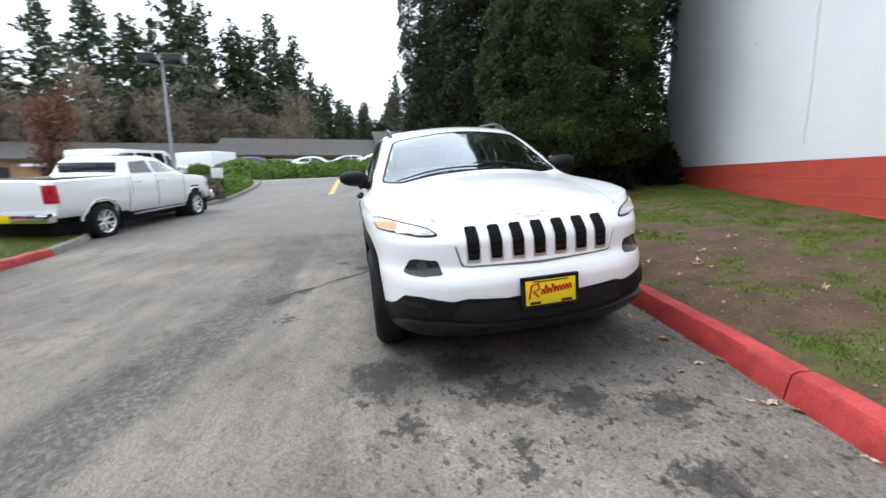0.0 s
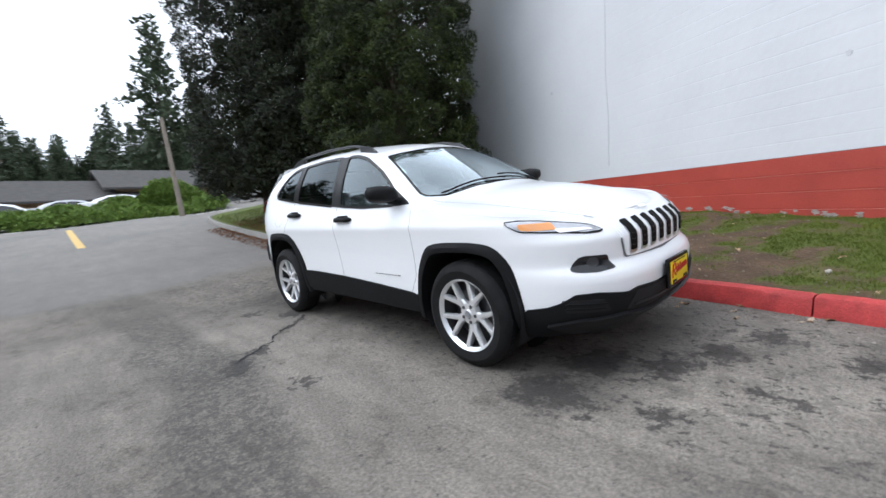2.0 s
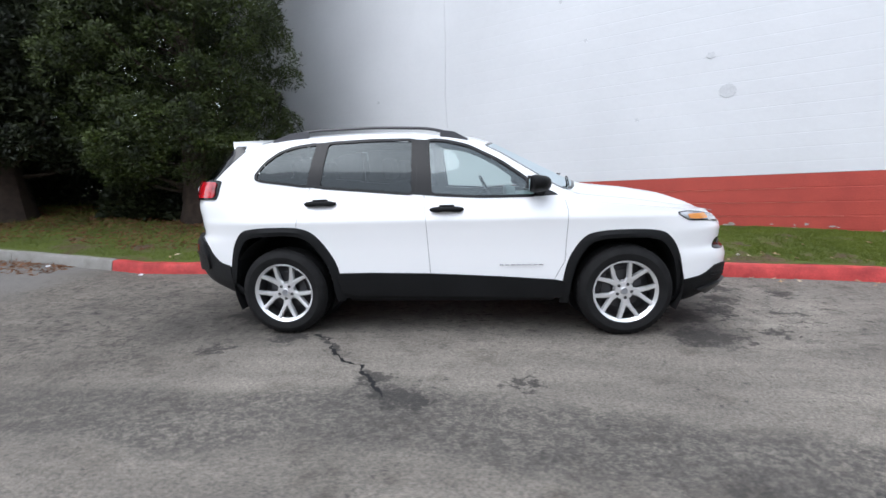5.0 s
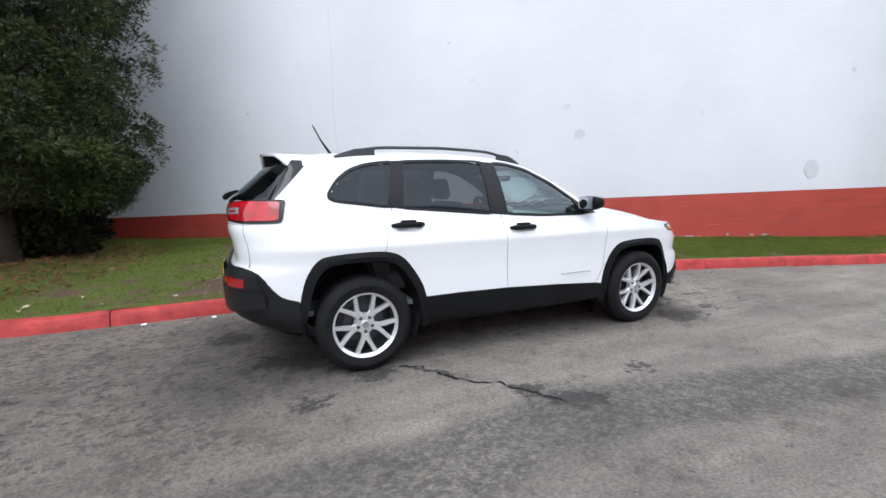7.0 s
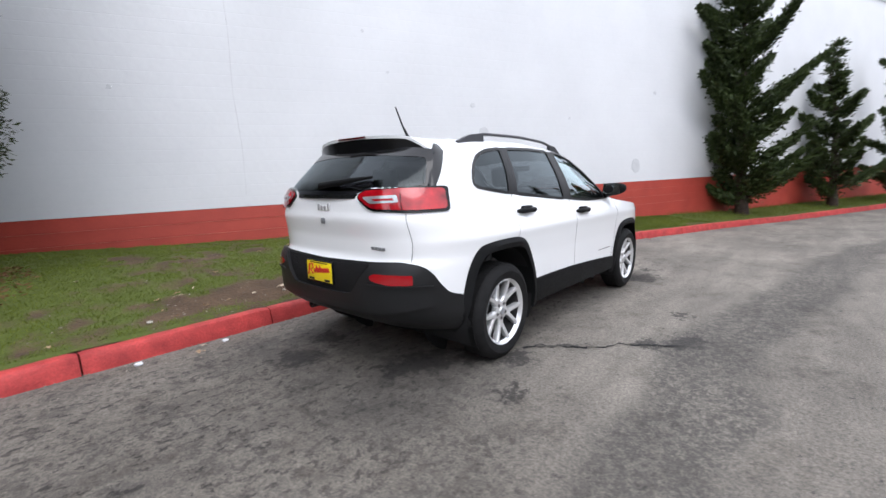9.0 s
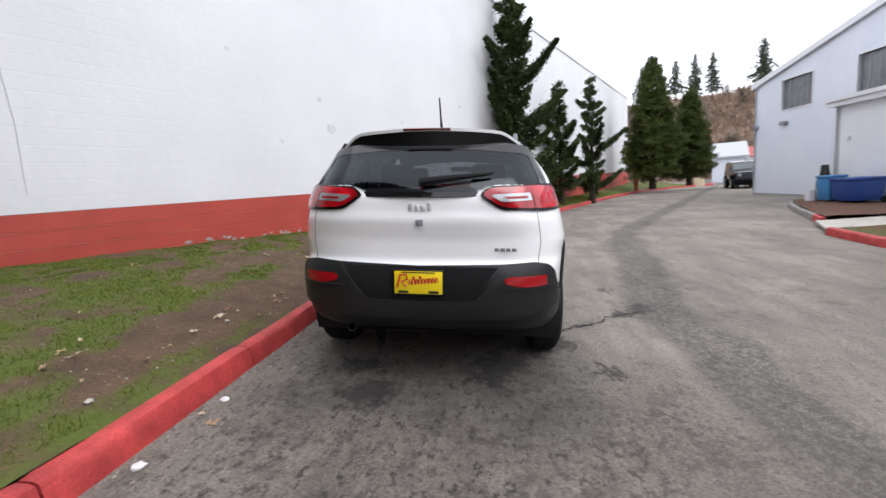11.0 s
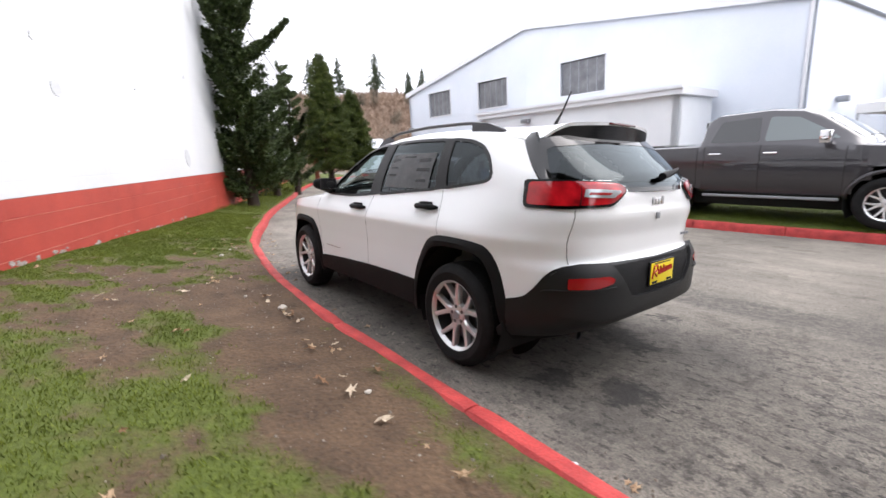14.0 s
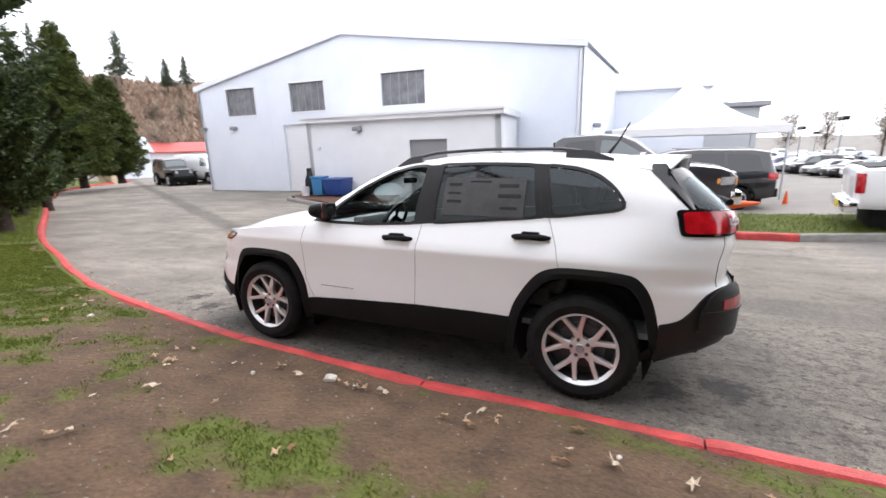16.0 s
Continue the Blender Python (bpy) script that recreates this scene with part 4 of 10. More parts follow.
car_body()
clad_label = "grained black plastic"
for sg in (-1, 1):
    fn, fl = side_fn(sg), sg > 0
    # frame pieces round each pane
    for name, pane, outer in (("window_frame", FRONT_PANE, [(0.84, 1.098), (0.62, 1.232), (0.42, 1.372), (0.16, 1.502), (-0.02, 1.545), (-0.21, 1.557), (-0.175, 1.12), (0.26, 1.094)]),
                              ("window_frame", REAR_PANE, [(-0.213, 1.557), (-0.6, 1.562), (-1.035, 1.55), (-1.075, 1.195), (-0.66, 1.16), (-0.178, 1.12)]),
                              ("window_frame", QUARTER_PANE, [(-1.038, 1.55), (-1.25, 1.528), (-1.385, 1.487), (-1.495, 1.402), (-1.575, 1.287), (-1.53, 1.252), (-1.078, 1.195)])):
        n = 64

        def resample(pl, rr_):
            pl = rounded(pl, rr_, 4)
            per = [0.0]
            for i in range(len(pl)):
                per.append(per[-1] + math.dist(pl[i], pl[(i + 1) % len(pl)]))
            out = []
            for q in range(n):
                d = per[-1] * q / n
                j = max(i for i in range(len(pl)) if per[i] <= d + 1e-9)
                t = (d - per[j]) / max(1e-9, per[j + 1] - per[j])
                p0, p1 = pl[j], pl[(j + 1) % len(pl)]
                out.append((p0[0] + (p1[0] - p0[0]) * t, p0[1] + (p1[1] - p0[1]) * t))
            return out
        hole = resample(pane, 0.045)
        rim = grow(hole, 0.021)
        part(name, panel(rim, fn, 0.004, 0.018, 0.08, hole=hole, flip=fl), M["trim_black"], CAR, "black window surround")
    for post in ([(-0.145, 1.545), (-0.284, 1.553), (-0.274, 1.128), (-0.11, 1.112)], [(-0.962, 1.553), (-1.063, 1.549), (-1.132, 1.203), (-1.016, 1.190)], [(0.845, 1.098), (0.60, 1.238), (0.60, 1.21), (0.68, 1.09)]):
        part("window_pillar", panel(post, fn, 0.0035, 0.012, 0.08, flip=fl), M["trim_black"], CAR, "black pillar cover")
    if sg < 0:  # the driver's window stands open
        part("side_window", panel(rounded(grow(FRONT_PANE, 0.004), 0.045, 4), fn, -0.004, 0.0, 0.08, flip=fl), M["glass_side"], CAR, "clear front door glass")
    part("side_window", panel(rounded(grow(REAR_PANE, 0.004), 0.045, 4), fn, -0.004, 0.0, 0.08, flip=fl), M["glass_tint"], CAR, "dark tinted rear door glass")
    part("side_window", panel(rounded(grow(QUARTER_PANE, 0.004), 0.045, 4), fn, -0.004, 0.0, 0.08, flip=fl), M["glass_tint"], CAR, "dark tinted quarter glass")
    # arches
    for nm, a, b in (("wheel_arch", ARCH_F, ARCH_F_IN), ("wheel_arch", ARCH_R, ARCH_R_IN)):
        bm = bmesh.new()
        rim = [bm.verts.new((x, sg * (y_side(x, z) + 0.001), z)) for x, z in a]
        lip = [bm.verts.new((x + (hx - x) * 0.06, sg * (y_side(x, z) + 0.020), z + (0.33 - z) * 0.06)) for (x, z), hx in zip(a, [1.35 if a is ARCH_F else -1.35] * len(a))]
        inn = [bm.verts.new((x, sg * (y_side(x, z) + 0.022), z)) for x, z in b]
        deep = [bm.verts.new((x, sg * (y_side(x, z) - 0.26), z)) for x, z in b]
        for r0, r1 in ((rim, lip), (lip, inn), (inn, deep)):
            for i in range(len(a) - 1):
                bm.faces.new((r0[i], r0[i + 1], r1[i + 1], r1[i]))
        bmesh.ops.recalc_face_normals(bm, faces=bm.faces)
        part(nm, bm, M["clad"], CAR, clad_label)
    # sill cladding between the arches
    sill = [(0.885, 0.31), (0.895, 0.44), (0.82, 0.455), (0.4, 0.483), (-0.14, 0.51), (-0.6, 0.518), (-0.89, 0.515), (-0.86, 0.345), (-0.7, 0.330), (0.6, 0.312)]
    part("sill_cladding", panel(sill, fn, 0.016, 0.03, 0.09, flip=fl), M["clad"], CAR, clad_label)
    # door shut lines as thin dark gaps
    for pts in ([(0.885, 1.095), (0.91, 0.98), (0.905, 0.86), (0.895, 0.6), (0.82, 0.46)], [(-0.178, 1.12), (-0.16, 0.9), (-0.14, 0.515)], [(-1.10, 1.195), (-1.165, 1.02), (-1.195, 0.88)]):
        bm = bmesh.new()
        fine = []
        for p, q in zip(pts, pts[1:]):
            for i in range(6):
                fine.append((p[0] + (q[0] - p[0]) * i / 6, p[1] + (q[1] - p[1]) * i / 6))
        fine.append(pts[-1])
        tube(bm, [(x, sg * (y_side(x, z) - 0.0008), z) for x, z in fine], 0.0022, 6)
        part("shut_line", bm, M["seam"], CAR)
    # handles
    for hx, hz in ((0.0, 1.010), (-1.0, 1.070)):
        bm = bmesh.new()
        pts = []
        for i in range(11):
            t = i / 10
            x = hx - 0.125 + 0.25 * t
            bow = 0.040 * math.sin(math.pi * min(1, max(0, t))) ** 0.45
            pts.append((x, sg * (y_side(x, hz) + 0.004 + bow), hz + 0.004 * math.sin(math.pi * t)))
        tube(bm, pts, [0.010, 0.019, 0.022, 0.021, 0.019, 0.018, 0.018, 0.019, 0.022, 0.020, 0.012], 10)
        box(bm, hx - 0.055, hx + 0.06, -0.012, 0.030, 0, 0.028, 0.006, Matrix.Translation((0, sg * (y_side(hx, hz) + (0.004 if sg > 0 else 0.022)), hz + 0.008)))
        h = part("door_handle", bm, M["clad"], CAR, "black pull handle")
        part("handle_cup", panel(rounded([(hx - 0.075, hz - 0.036), (hx + 0.075, hz - 0.036), (hx + 0.07, hz + 0.014), (hx - 0.07, hz + 0.014)], 0.03, 4), fn, 0.0015, 0.004, 0.05, flip=fl), M["paint_white"], h, "shallow white cup")
    # model lettering as plain bars
    for i in range(8):
        x = 0.40 + 0.042 * i
        bm = bmesh.new()
        box(bm, x, x + 0.034, 0, 0.003, 0, 0.008, 0.001)
        bmesh.ops.transform(bm, matrix=Matrix.Translation((0, sg * (0.911) + (0 if sg > 0 else -0.004), 0.572)), verts=bm.verts)
        part("badge_bar", bm, M["badge"], CAR, "small bright badge bar")
    # mirror
    my = 0.945 if sg < 0 else 0.91
    bm = bmesh.new()
    bmesh.ops.create_icosphere(bm, subdivisions=3, radius=1)
    for v in bm.verts:
        c = v.co.copy()
        c = Vector((math.copysign(abs(c.x) ** 0.7, c.x), math.copysign(abs(c.y) ** 0.75, c.y), math.copysign(abs(c.z) ** 0.75, c.z)))
        v.co = Vector((0.665 + c.x * (0.110 if c.x > 0 else 0.055) * (1.0 - 0.25 * c.y * sg), (sg * (my + 0.012)) + c.y * 0.118, 1.190 + c.z * 0.060 * (1.0 if c.x > 0 else 1.08) * (1.0 - 0.10 * c.y * sg) + 0.010 * c.y * sg))
    mir = part("door_mirror", bm, M["clad"], CAR, "black mirror housing")
    bm = bmesh.new()
    tube(bm, [(0.72, sg * 0.82, 1.12), (0.69, sg * 0.91, 1.145), (0.675, sg * my, 1.17)], [0.035, 0.03, 0.03], 10)
    part("mirror_stalk", bm, M["clad"], mir)
    bm = bmesh.new()
    box(bm, 0.612, 0.618, sg * my - 0.085, sg * my + 0.085, 1.145, 1.25, 0.0)
    part("mirror_glass", bm, M["chrome"], mir, "reflecting mirror face")
    # roof rail
    bm = bmesh.new()
    pts = []
    for i in range(25):
        t = i / 24
        x = -1.47 + 1.63 * t
        yy = 0.565
        up = 0.046 * min(1, 5.0 * t, 5.5 * (1 - t)) ** 0.75 + 0.004
        pts.append((x, sg * yy, z_top(x, yy) + up))
    tube(bm, pts, [0.009] + [0.0125] * 23 + [0.009], 8)
    rail = part("roof_rail", bm, M["rail"], CAR, "dark grey roof rail")
    for x0, x1, s0 in ((-1.47, -1.16, 1), (-0.06, 0.16, -1)):
        bm = bmesh.new()
        rows = []
        for i in range(7):
            t = i / 6
            x = x0 + (x1 - x0) * t
            k = t if s0 > 0 else 1 - t
            zz, top_ = z_top(x, 0.565), 0.006 + 0.042 * min(1, k * 2.0) ** 0.8
            rows.append([bm.verts.new((x, sg * 0.565 + o, zz + h)) for o, h in ((-0.020, -0.02), (-0.014, top_), (0.014, top_), (0.020, -0.02))])
        for r0, r1 in zip(rows, rows[1:]):
            for q in range(3):
                bm.faces.new((r0[q], r0[q + 1], r1[q + 1], r1[q]))
        for r in (rows[0], rows[-1]):
            bm.faces.new(r)
        bmesh.ops.recalc_face_normals(bm, faces=bm.faces)
        part("rail_foot", bm, M["rail"], rail)
    # head lamp wrapping the corner
    ui = u_front(0.535, 0.86)
    lamp = [(ui, 0.857), (ui - 0.045, 0.893), (u_front(0.63, 0.91), 0.910), (u_front(0.71, 0.93), 0.930), (u_of_x(1.88, 0.945), 0.948), (u_of_x(1.78, 0.955), 0.958), (u_of_x(1.705, 0.952), 0.953), (u_of_x(1.73, 0.92), 0.925), (u_of_x(1.80, 0.885), 0.887), (u_of_x(2.0, 0.872), 0.868), (ui - 0.12, 0.850), (ui - 0.03, 0.848)]
    fr = lambda u, v: ring(u, v, sg)
    hl = part("head_lamp", panel(rounded(lamp, 0.014, 3), fr, 0.005, 0.02, 0.04, flip=fl), M["black"], CAR, "slim clear head lamp in a dark border")
    part("lamp_lens", panel(rounded(grow(lamp, -0.008), 0.010, 3), fr, 0.009, 0.006, 0.04, flip=fl), M["lens_clear"], hl, "clear lens with bright reflector")
    part("turn_signal", panel(rounded([(u_of_x(1.80, 0.9), 0.900), (u_of_x(1.785, 0.93), 0.932), (u_of_x(1.94, 0.925), 0.927), (u_of_x(1.975, 0.885), 0.888), (u_of_x(1.86, 0.89), 0.892)], 0.012, 3), fr, 0.013, 0.006, 0.03, flip=fl), M["lens_amber"], hl, "amber turn signal")
    part("lamp_reflector", panel(rounded([(ui - 0.06, 0.865), (ui - 0.09, 0.880), (ui - 0.27, 0.894), (ui - 0.26, 0.870)], 0.010, 3), fr, 0.012, 0.005, 0.03, flip=fl), M["chrome"], hl, "bright reflector bowl")
    # fog lamp pocket
    fog = [(u_front(0.535, 0.66), 0.648), (u_front(0.556, 0.7), 0.722), (u_front(0.67, 0.7), 0.732), (u_front(0.695, 0.7), 0.724), (u_front(0.735, 0.68), 0.655), (u_front(0.715, 0.66), 0.645), (u_front(0.64, 0.66), 0.638)]
    fp = part("fog_lamp", panel(rounded(fog, 0.016, 3), fr, 0.003, 0.012, 0.03, flip=fl), M["lens_smoke"], CAR, "smoked fog lamp pocket")
    fc = u_front(0.635, 0.69)
    part("fog_lens", panel([(fc + 0.036 * math.cos(a * math.pi / 8), 0.693 + 0.027 * math.sin(a * math.pi / 8)) for a in range(16)], fr, 0.006, 0.004, 0.03, flip=fl), M["steel_dark"], fp, "round dark lens")
    # lower front bumper, half on each side
    fe = XC + LEN_F
    lower = [(1.79, 0.25), (1.782, 0.435), (u_of_x(1.92, 0.45), 0.455), (u_of_x(2.0, 0.48), 0.486), (u_front(0.74, 0.53), 0.526), (u_front(0.66, 0.53), 0.530), (u_front(0.50, 0.5), 0.504), (u_front(0.43, 0.5), 0.520), (u_front(0.2, 0.5), 0.503), (fe, 0.497), (fe, 0.28), (u_front(0.4, 0.5), 0.28), (u_front(0.75, 0.5), 0.26)]
    lb = part("lower_bumper", panel(half(lower, 0.012, fe), fr, 0.012, 0.02, 0.05, flip=fl), M["clad"], CAR, clad_label)
    part("lower_vent", panel(rounded([(u_front(0.765, 0.45), 0.425), (u_front(0.755, 0.5), 0.497), (u_front(0.64, 0.5), 0.495), (u_front(0.595, 0.45), 0.420)], 0.018, 3), fr, 0.0145, 0.004, 0.04, flip=fl), M["black_matt"], lb, "dark corner vent")
    for zv in (0.444, 0.470):
        part("vent_fin", panel(rounded([(u_front(0.765, 0.45), zv), (u_front(0.76, 0.45), zv + 0.010), (u_front(0.63, 0.45), zv + 0.004), (u_front(0.62, 0.45), zv - 0.006)], 0.004, 2), fr, 0.022, 0.008, 0.04, flip=fl), M["clad"], lb, "thin black fin")
    part("lower_intake", panel(half([(u_front(0.51, 0.45), 0.408), (u_front(0.45, 0.5), 0.503), (fe, 0.485), (fe, 0.368), (u_front(0.3, 0.45), 0.380)], 0.016, fe), fr, 0.015, 0.004, 0.05, flip=fl), M["black_matt"], lb, "dark mesh air intake")
    part("intake_bar", panel(half([(u_front(0.46, 0.4), 0.420), (u_front(0.455, 0.4), 0.434), (fe, 0.418), (fe, 0.404)], 0.006, fe), fr, 0.019, 0.006, 0.05, flip=fl), M["trim_black"], lb, "thin bar across the intake")
    part("chin_lip", panel(half([(u_front(0.80, 0.4), 0.350), (u_front(0.72, 0.4), 0.388), (u_front(0.52, 0.4), 0.398), (u_front(0.3, 0.4), 0.372), (fe, 0.360), (fe, 0.290), (u_front(0.4, 0.4), 0.296), (u_front(0.72, 0.4), 0.312)], 0.02, fe), fr, 0.034, 0.030, 0.05, flip=fl), M["trim_black"], lb, "satin black lip under the intake")
    # rear bumper
    re_ = -XC - LEN_R
    rear = [(-1.84, 0.30), (-1.81, 0.46), (-1.795, 0.578), (u_of_x(-1.86, 0.59), 0.592), (u_of_x(-1.915, 0.61), 0.616), (u_of_x(-1.96, 0.65), 0.664), (u_of_x(-2.005, 0.72), 0.728), (u_of_x(-2.045, 0.77), 0.774), (u_of_x(-2.09, 0.79), 0.795), (u_rear(0.66, 0.78), 0.804), (u_rear(0.45, 0.78), 0.80), (re_, 0.79), (re_, 0.375), (u_rear(0.6, 0.4), 0.37), (u_rear(0.8, 0.4), 0.34)]
    part("rear_bumper", panel(half(rear, 0.02, re_), fr, 0.012, 0.02, 0.05, flip=fl), M["clad_lit"], CAR, clad_label)
    lobe = [(u_of_x(-2.01, 0.70), 0.66), (u_of_x(-2.045, 0.76), 0.757), (u_of_x(-2.09, 0.78), 0.787), (u_rear(0.66, 0.78), 0.799), (u_rear(0.49, 0.78), 0.792), (u_rear(0.46, 0.76), 0.765), (u_rear(0.335, 0.62), 0.612), (u_rear(0.29, 0.6), 0.596), (re_, 0.590), (re_, 0.49), (u_rear(0.55, 0.5), 0.50), (u_rear(0.8, 0.55), 0.545)]
    rb = part("bumper_lobe", panel(half(lobe, 0.022, re_), fr, 0.032, 0.024, 0.04, flip=fl), M["clad_lit"], CAR, "raised grained black bumper form")
    part("bumper_insert", panel([(u_rear(0.46, 0.76), 0.785), (u_rear(0.44, 0.76), 0.765), (u_rear(0.31, 0.62), 0.600), (re_, 0.585), (re_, 0.784)], fr, 0.0145, 0.004, 0.04, flip=fl), M["insert"], rb, "coarse dark recess round the plate")
    part("reflector", panel(rounded([(u_rear(0.725, 0.7), 0.682), (u_rear(0.72, 0.7), 0.738), (u_rear(0.52, 0.7), 0.738), (u_rear(0.485, 0.7), 0.722), (u_rear(0.50, 0.7), 0.700), (u_rear(0.60, 0.7), 0.682)], 0.012, 3), fr, 0.036, 0.008, 0.04, flip=fl), M["lens_red_dark"], rb, "red bumper reflector")
    part("reflector_ledge", panel(rounded([(u_rear(0.80, 0.67), 0.664), (u_rear(0.79, 0.67), 0.676), (u_rear(0.48, 0.67), 0.684), (u_rear(0.45, 0.67), 0.672)], 0.005, 2), fr, 0.042, 0.012, 0.04, flip=fl), M["clad_lit"], rb)
    # tail lamp
    t0 = u_of_x(-1.872, 1.18)
    tail = [(t0, 1.118), (t0 + 0.015, 1.19), (t0 + 0.01, 1.272), (u_rear(0.70, 1.15), 1.272), (u_rear(0.42, 1.15), 1.252), (u_rear(0.352, 1.15), 1.212), (u_rear(0.40, 1.15), 1.172), (u_rear(0.465, 1.15), 1.126), (u_rear(0.70, 1.15), 1.113)]
    tl = part("tail_lamp", panel(rounded(tail, 0.030, 4), fr, 0.012, 0.018, 0.04, flip=fl), M["black"], CAR, "red tail lamp in a black surround")
    red = [(u_of_x(-1.888, 1.15), 1.132), (u_of_x(-1.886, 1.2), 1.255), (u_rear(0.70, 1.15), 1.260), (u_rear(0.43, 1.15), 1.243), (u_rear(0.368, 1.15), 1.212), (u_rear(0.475, 1.15), 1.140), (u_rear(0.7, 1.15), 1.129)]
    part("red_lens", panel(rounded(red, 0.034, 4), fr, 0.020, 0.012, 0.03, flip=fl), M["lens_red"], tl, "glossy red lens")
    part("reverse_lens", panel(rounded([(u_rear(0.645, 1.15), 1.176), (u_rear(0.64, 1.15), 1.216), (u_rear(0.43, 1.15), 1.208), (u_rear(0.425, 1.15), 1.200), (u_rear(0.475, 1.15), 1.170)], 0.008, 3), fr, 0.024, 0.005, 0.03, flip=fl), M["lens_clear"], tl, "clear reverse light")
    part("inner_red", panel(rounded([(u_rear(0.625, 1.15), 1.186), (u_rear(0.62, 1.15), 1.200), (u_rear(0.49, 1.15), 1.196), (u_rear(0.51, 1.15), 1.184)], 0.005, 2), fr, 0.0265, 0.003, 0.03, flip=fl), M["lens_red_dark"], tl, "dark red core")
    bm = bmesh.new()
    tube(bm, [ring(u_rear(0.66, 1.15), 1.116 + 0.139 * i / 6, sg) + Vector((-0.019, sg * 0.008, 0)) for i in range(7)], 0.0028, 6)
    part("lamp_split", bm, M["black"], tl)
    # edge of the tailgate
    bm = bmesh.new()
    tube(bm, [ring(u_rear(0.70, 1.0), 0.81 + 0.30 * i / 8, sg) for i in range(9)], 0.0024, 6)
    part("tailgate_gap", bm, M["seam"], CAR)

# fuel flap on the near side
bm = bmesh.new()
tube(bm, [(x, -(y_side(x, z) - 0.0006), z) for x, z in [(-1.37 + 0.10 * math.cos(a * math.pi / 16), 1.06 + 0.10 * math.sin(a * math.pi / 16)) for a in range(33)]], 0.0018, 5, cap=False)
part("fuel_flap", bm, M["metal_grey"], CAR, "round fuel flap seam")

# windscreen and rear window
part("windscreen", panel(rounded(grow(WINDSCREEN, 0.012), 0.05, 4), lambda u, v: (u, v, z_top(u, v)), 0.002, 0.0, 0.06), M["glass_clear"], CAR, "clear windscreen reflecting the sky")


def loop_of(pl, n=72):
    per = [0.0]
    for i in range(len(pl)):
        per.append(per[-1] + math.dist(pl[i], pl[(i + 1) % len(pl)]))
    out = []
    for q in range(n):
        d = per[-1] * q / n
        j = max(i for i in range(len(pl)) if per[i] <= d + 1e-9)
        t = (d - per[j]) / max(1e-9, per[j + 1] - per[j])
        p0, p1 = pl[j], pl[(j + 1) % len(pl)]
        out.append((p0[0] + (p1[0] - p0[0]) * t, p0[1] + (p1[1] - p0[1]) * t))
    return out


ws = loop_of(rounded(WINDSCREEN, 0.05, 4))
part("windscreen_seal", panel(grow(ws, 0.010), lambda u, v: (u, v, z_top(u, v)), 0.0035, 0.01, 0.5, hole=grow(ws, -0.012)), M["black"], CAR, "black windscreen border")
REAR_HOLE = [(-0.708, 1.270), (-0.63, 1.455), (-0.25, 1.482), (0.25, 1.482), (0.63, 1.455), (0.708, 1.270), (0.42, 1.262), (0.335, 1.226), (-0.335, 1.226), (-0.42, 1.262)]
rg = loop_of(rounded(REAR_GLASS, 0.03, 4))
part("rear_window", panel(rounded(grow(REAR_GLASS, 0.01), 0.03, 4), lambda u, v: (x_glass(u, v), u, v), 0.002, 0.0, 0.06, flip=True), M["glass_rear"], CAR, "dark tinted rear window")
part("rear_window_seal", panel(grow(rg, 0.010), lambda u, v: (x_glass(u, v), u, v), 0.004, 0.05, 0.5, hole=loop_of(rounded(REAR_HOLE, 0.03, 4)), flip=True), M["glass_wrap"], CAR, "black rear window border")

# blackened glass wrapping round to the rear pillars
for sg in (-1, 1):
    bm = bmesh.new()
    grid = []
    for i in range(15):
        z = 1.252 + 0.298 * i / 14
        xe_ = pillar_edge(z)
        a = Vector((xe_, sg * (y_side(xe_, z) + 0.004), z))
        yg = 0.718 - 0.09 * (z - 1.262) / 0.238
        b2 = Vector((x_glass(yg, z) - 0.003, sg * yg, z))
        mid = (a + b2) / 2 + Vector((-0.014, sg * 0.014, 0))
        row = []
        for q in range(9):
            t = q / 8
            row.append(bm.verts.new((1 - t) ** 2 * a + 2 * t * (1 - t) * mid + t * t * b2))
        row.insert(0, bm.verts.new(a - Vector((-0.004, sg * 0.03, 0))))
        grid.append(row)
    for r0, r1 in zip(grid, grid[1:]):
        for q in range(len(r0) - 1):
            bm.faces.new((r0[q], r0[q + 1], r1[q + 1], r1[q]))
    bmesh.ops.recalc_face_normals(bm, faces=bm.faces)
    part("wrap_glass", bm, M["glass_wrap"], CAR, "black glass wrapping round the rear corner")

# roof spoiler
bm = bmesh.new()
top, und = [], []
for i in range(31):
    y = -0.625 + 1.25 * i / 30
    e_ = abs(y) / 0.625
    xa, xe = -1.58, -1.775 - 0.19 * max(0.0, 1 - e_ ** 2.4) ** 0.8
    za, ze = z_top(-1.58, y) + 0.004, 1.62 - 0.034 * e_ ** 2 - 0.095 * max(0.0, (e_ - 0.72) / 0.28) ** 1.6
    deep = 0.035 + 0.10 * max(0.0, 1 - e_ ** 3)
    top.append([bm.verts.new((xa, y, za)), bm.verts.new(((xa + xe) / 2, y, max((za + ze) / 2 + 0.006, z_top(max((xa + xe) / 2, -1.85), y) + 0.003))), bm.verts.new((xe, y, ze)), bm.verts.new((xe + 0.004, y, ze - 0.019)), bm.verts.new((xe + 0.012, y, ze - deep)), bm.verts.new((-1.64, y, min(z_top(-1.64, y) - 0.05, ze - deep + 0.02)))])
for a, c in zip(top, top[1:]):
    for r in range(5):
        f = bm.faces.new((a[r], a[r + 1], c[r + 1], c[r]))
        f.material_index = 1 if r >= 3 else 0
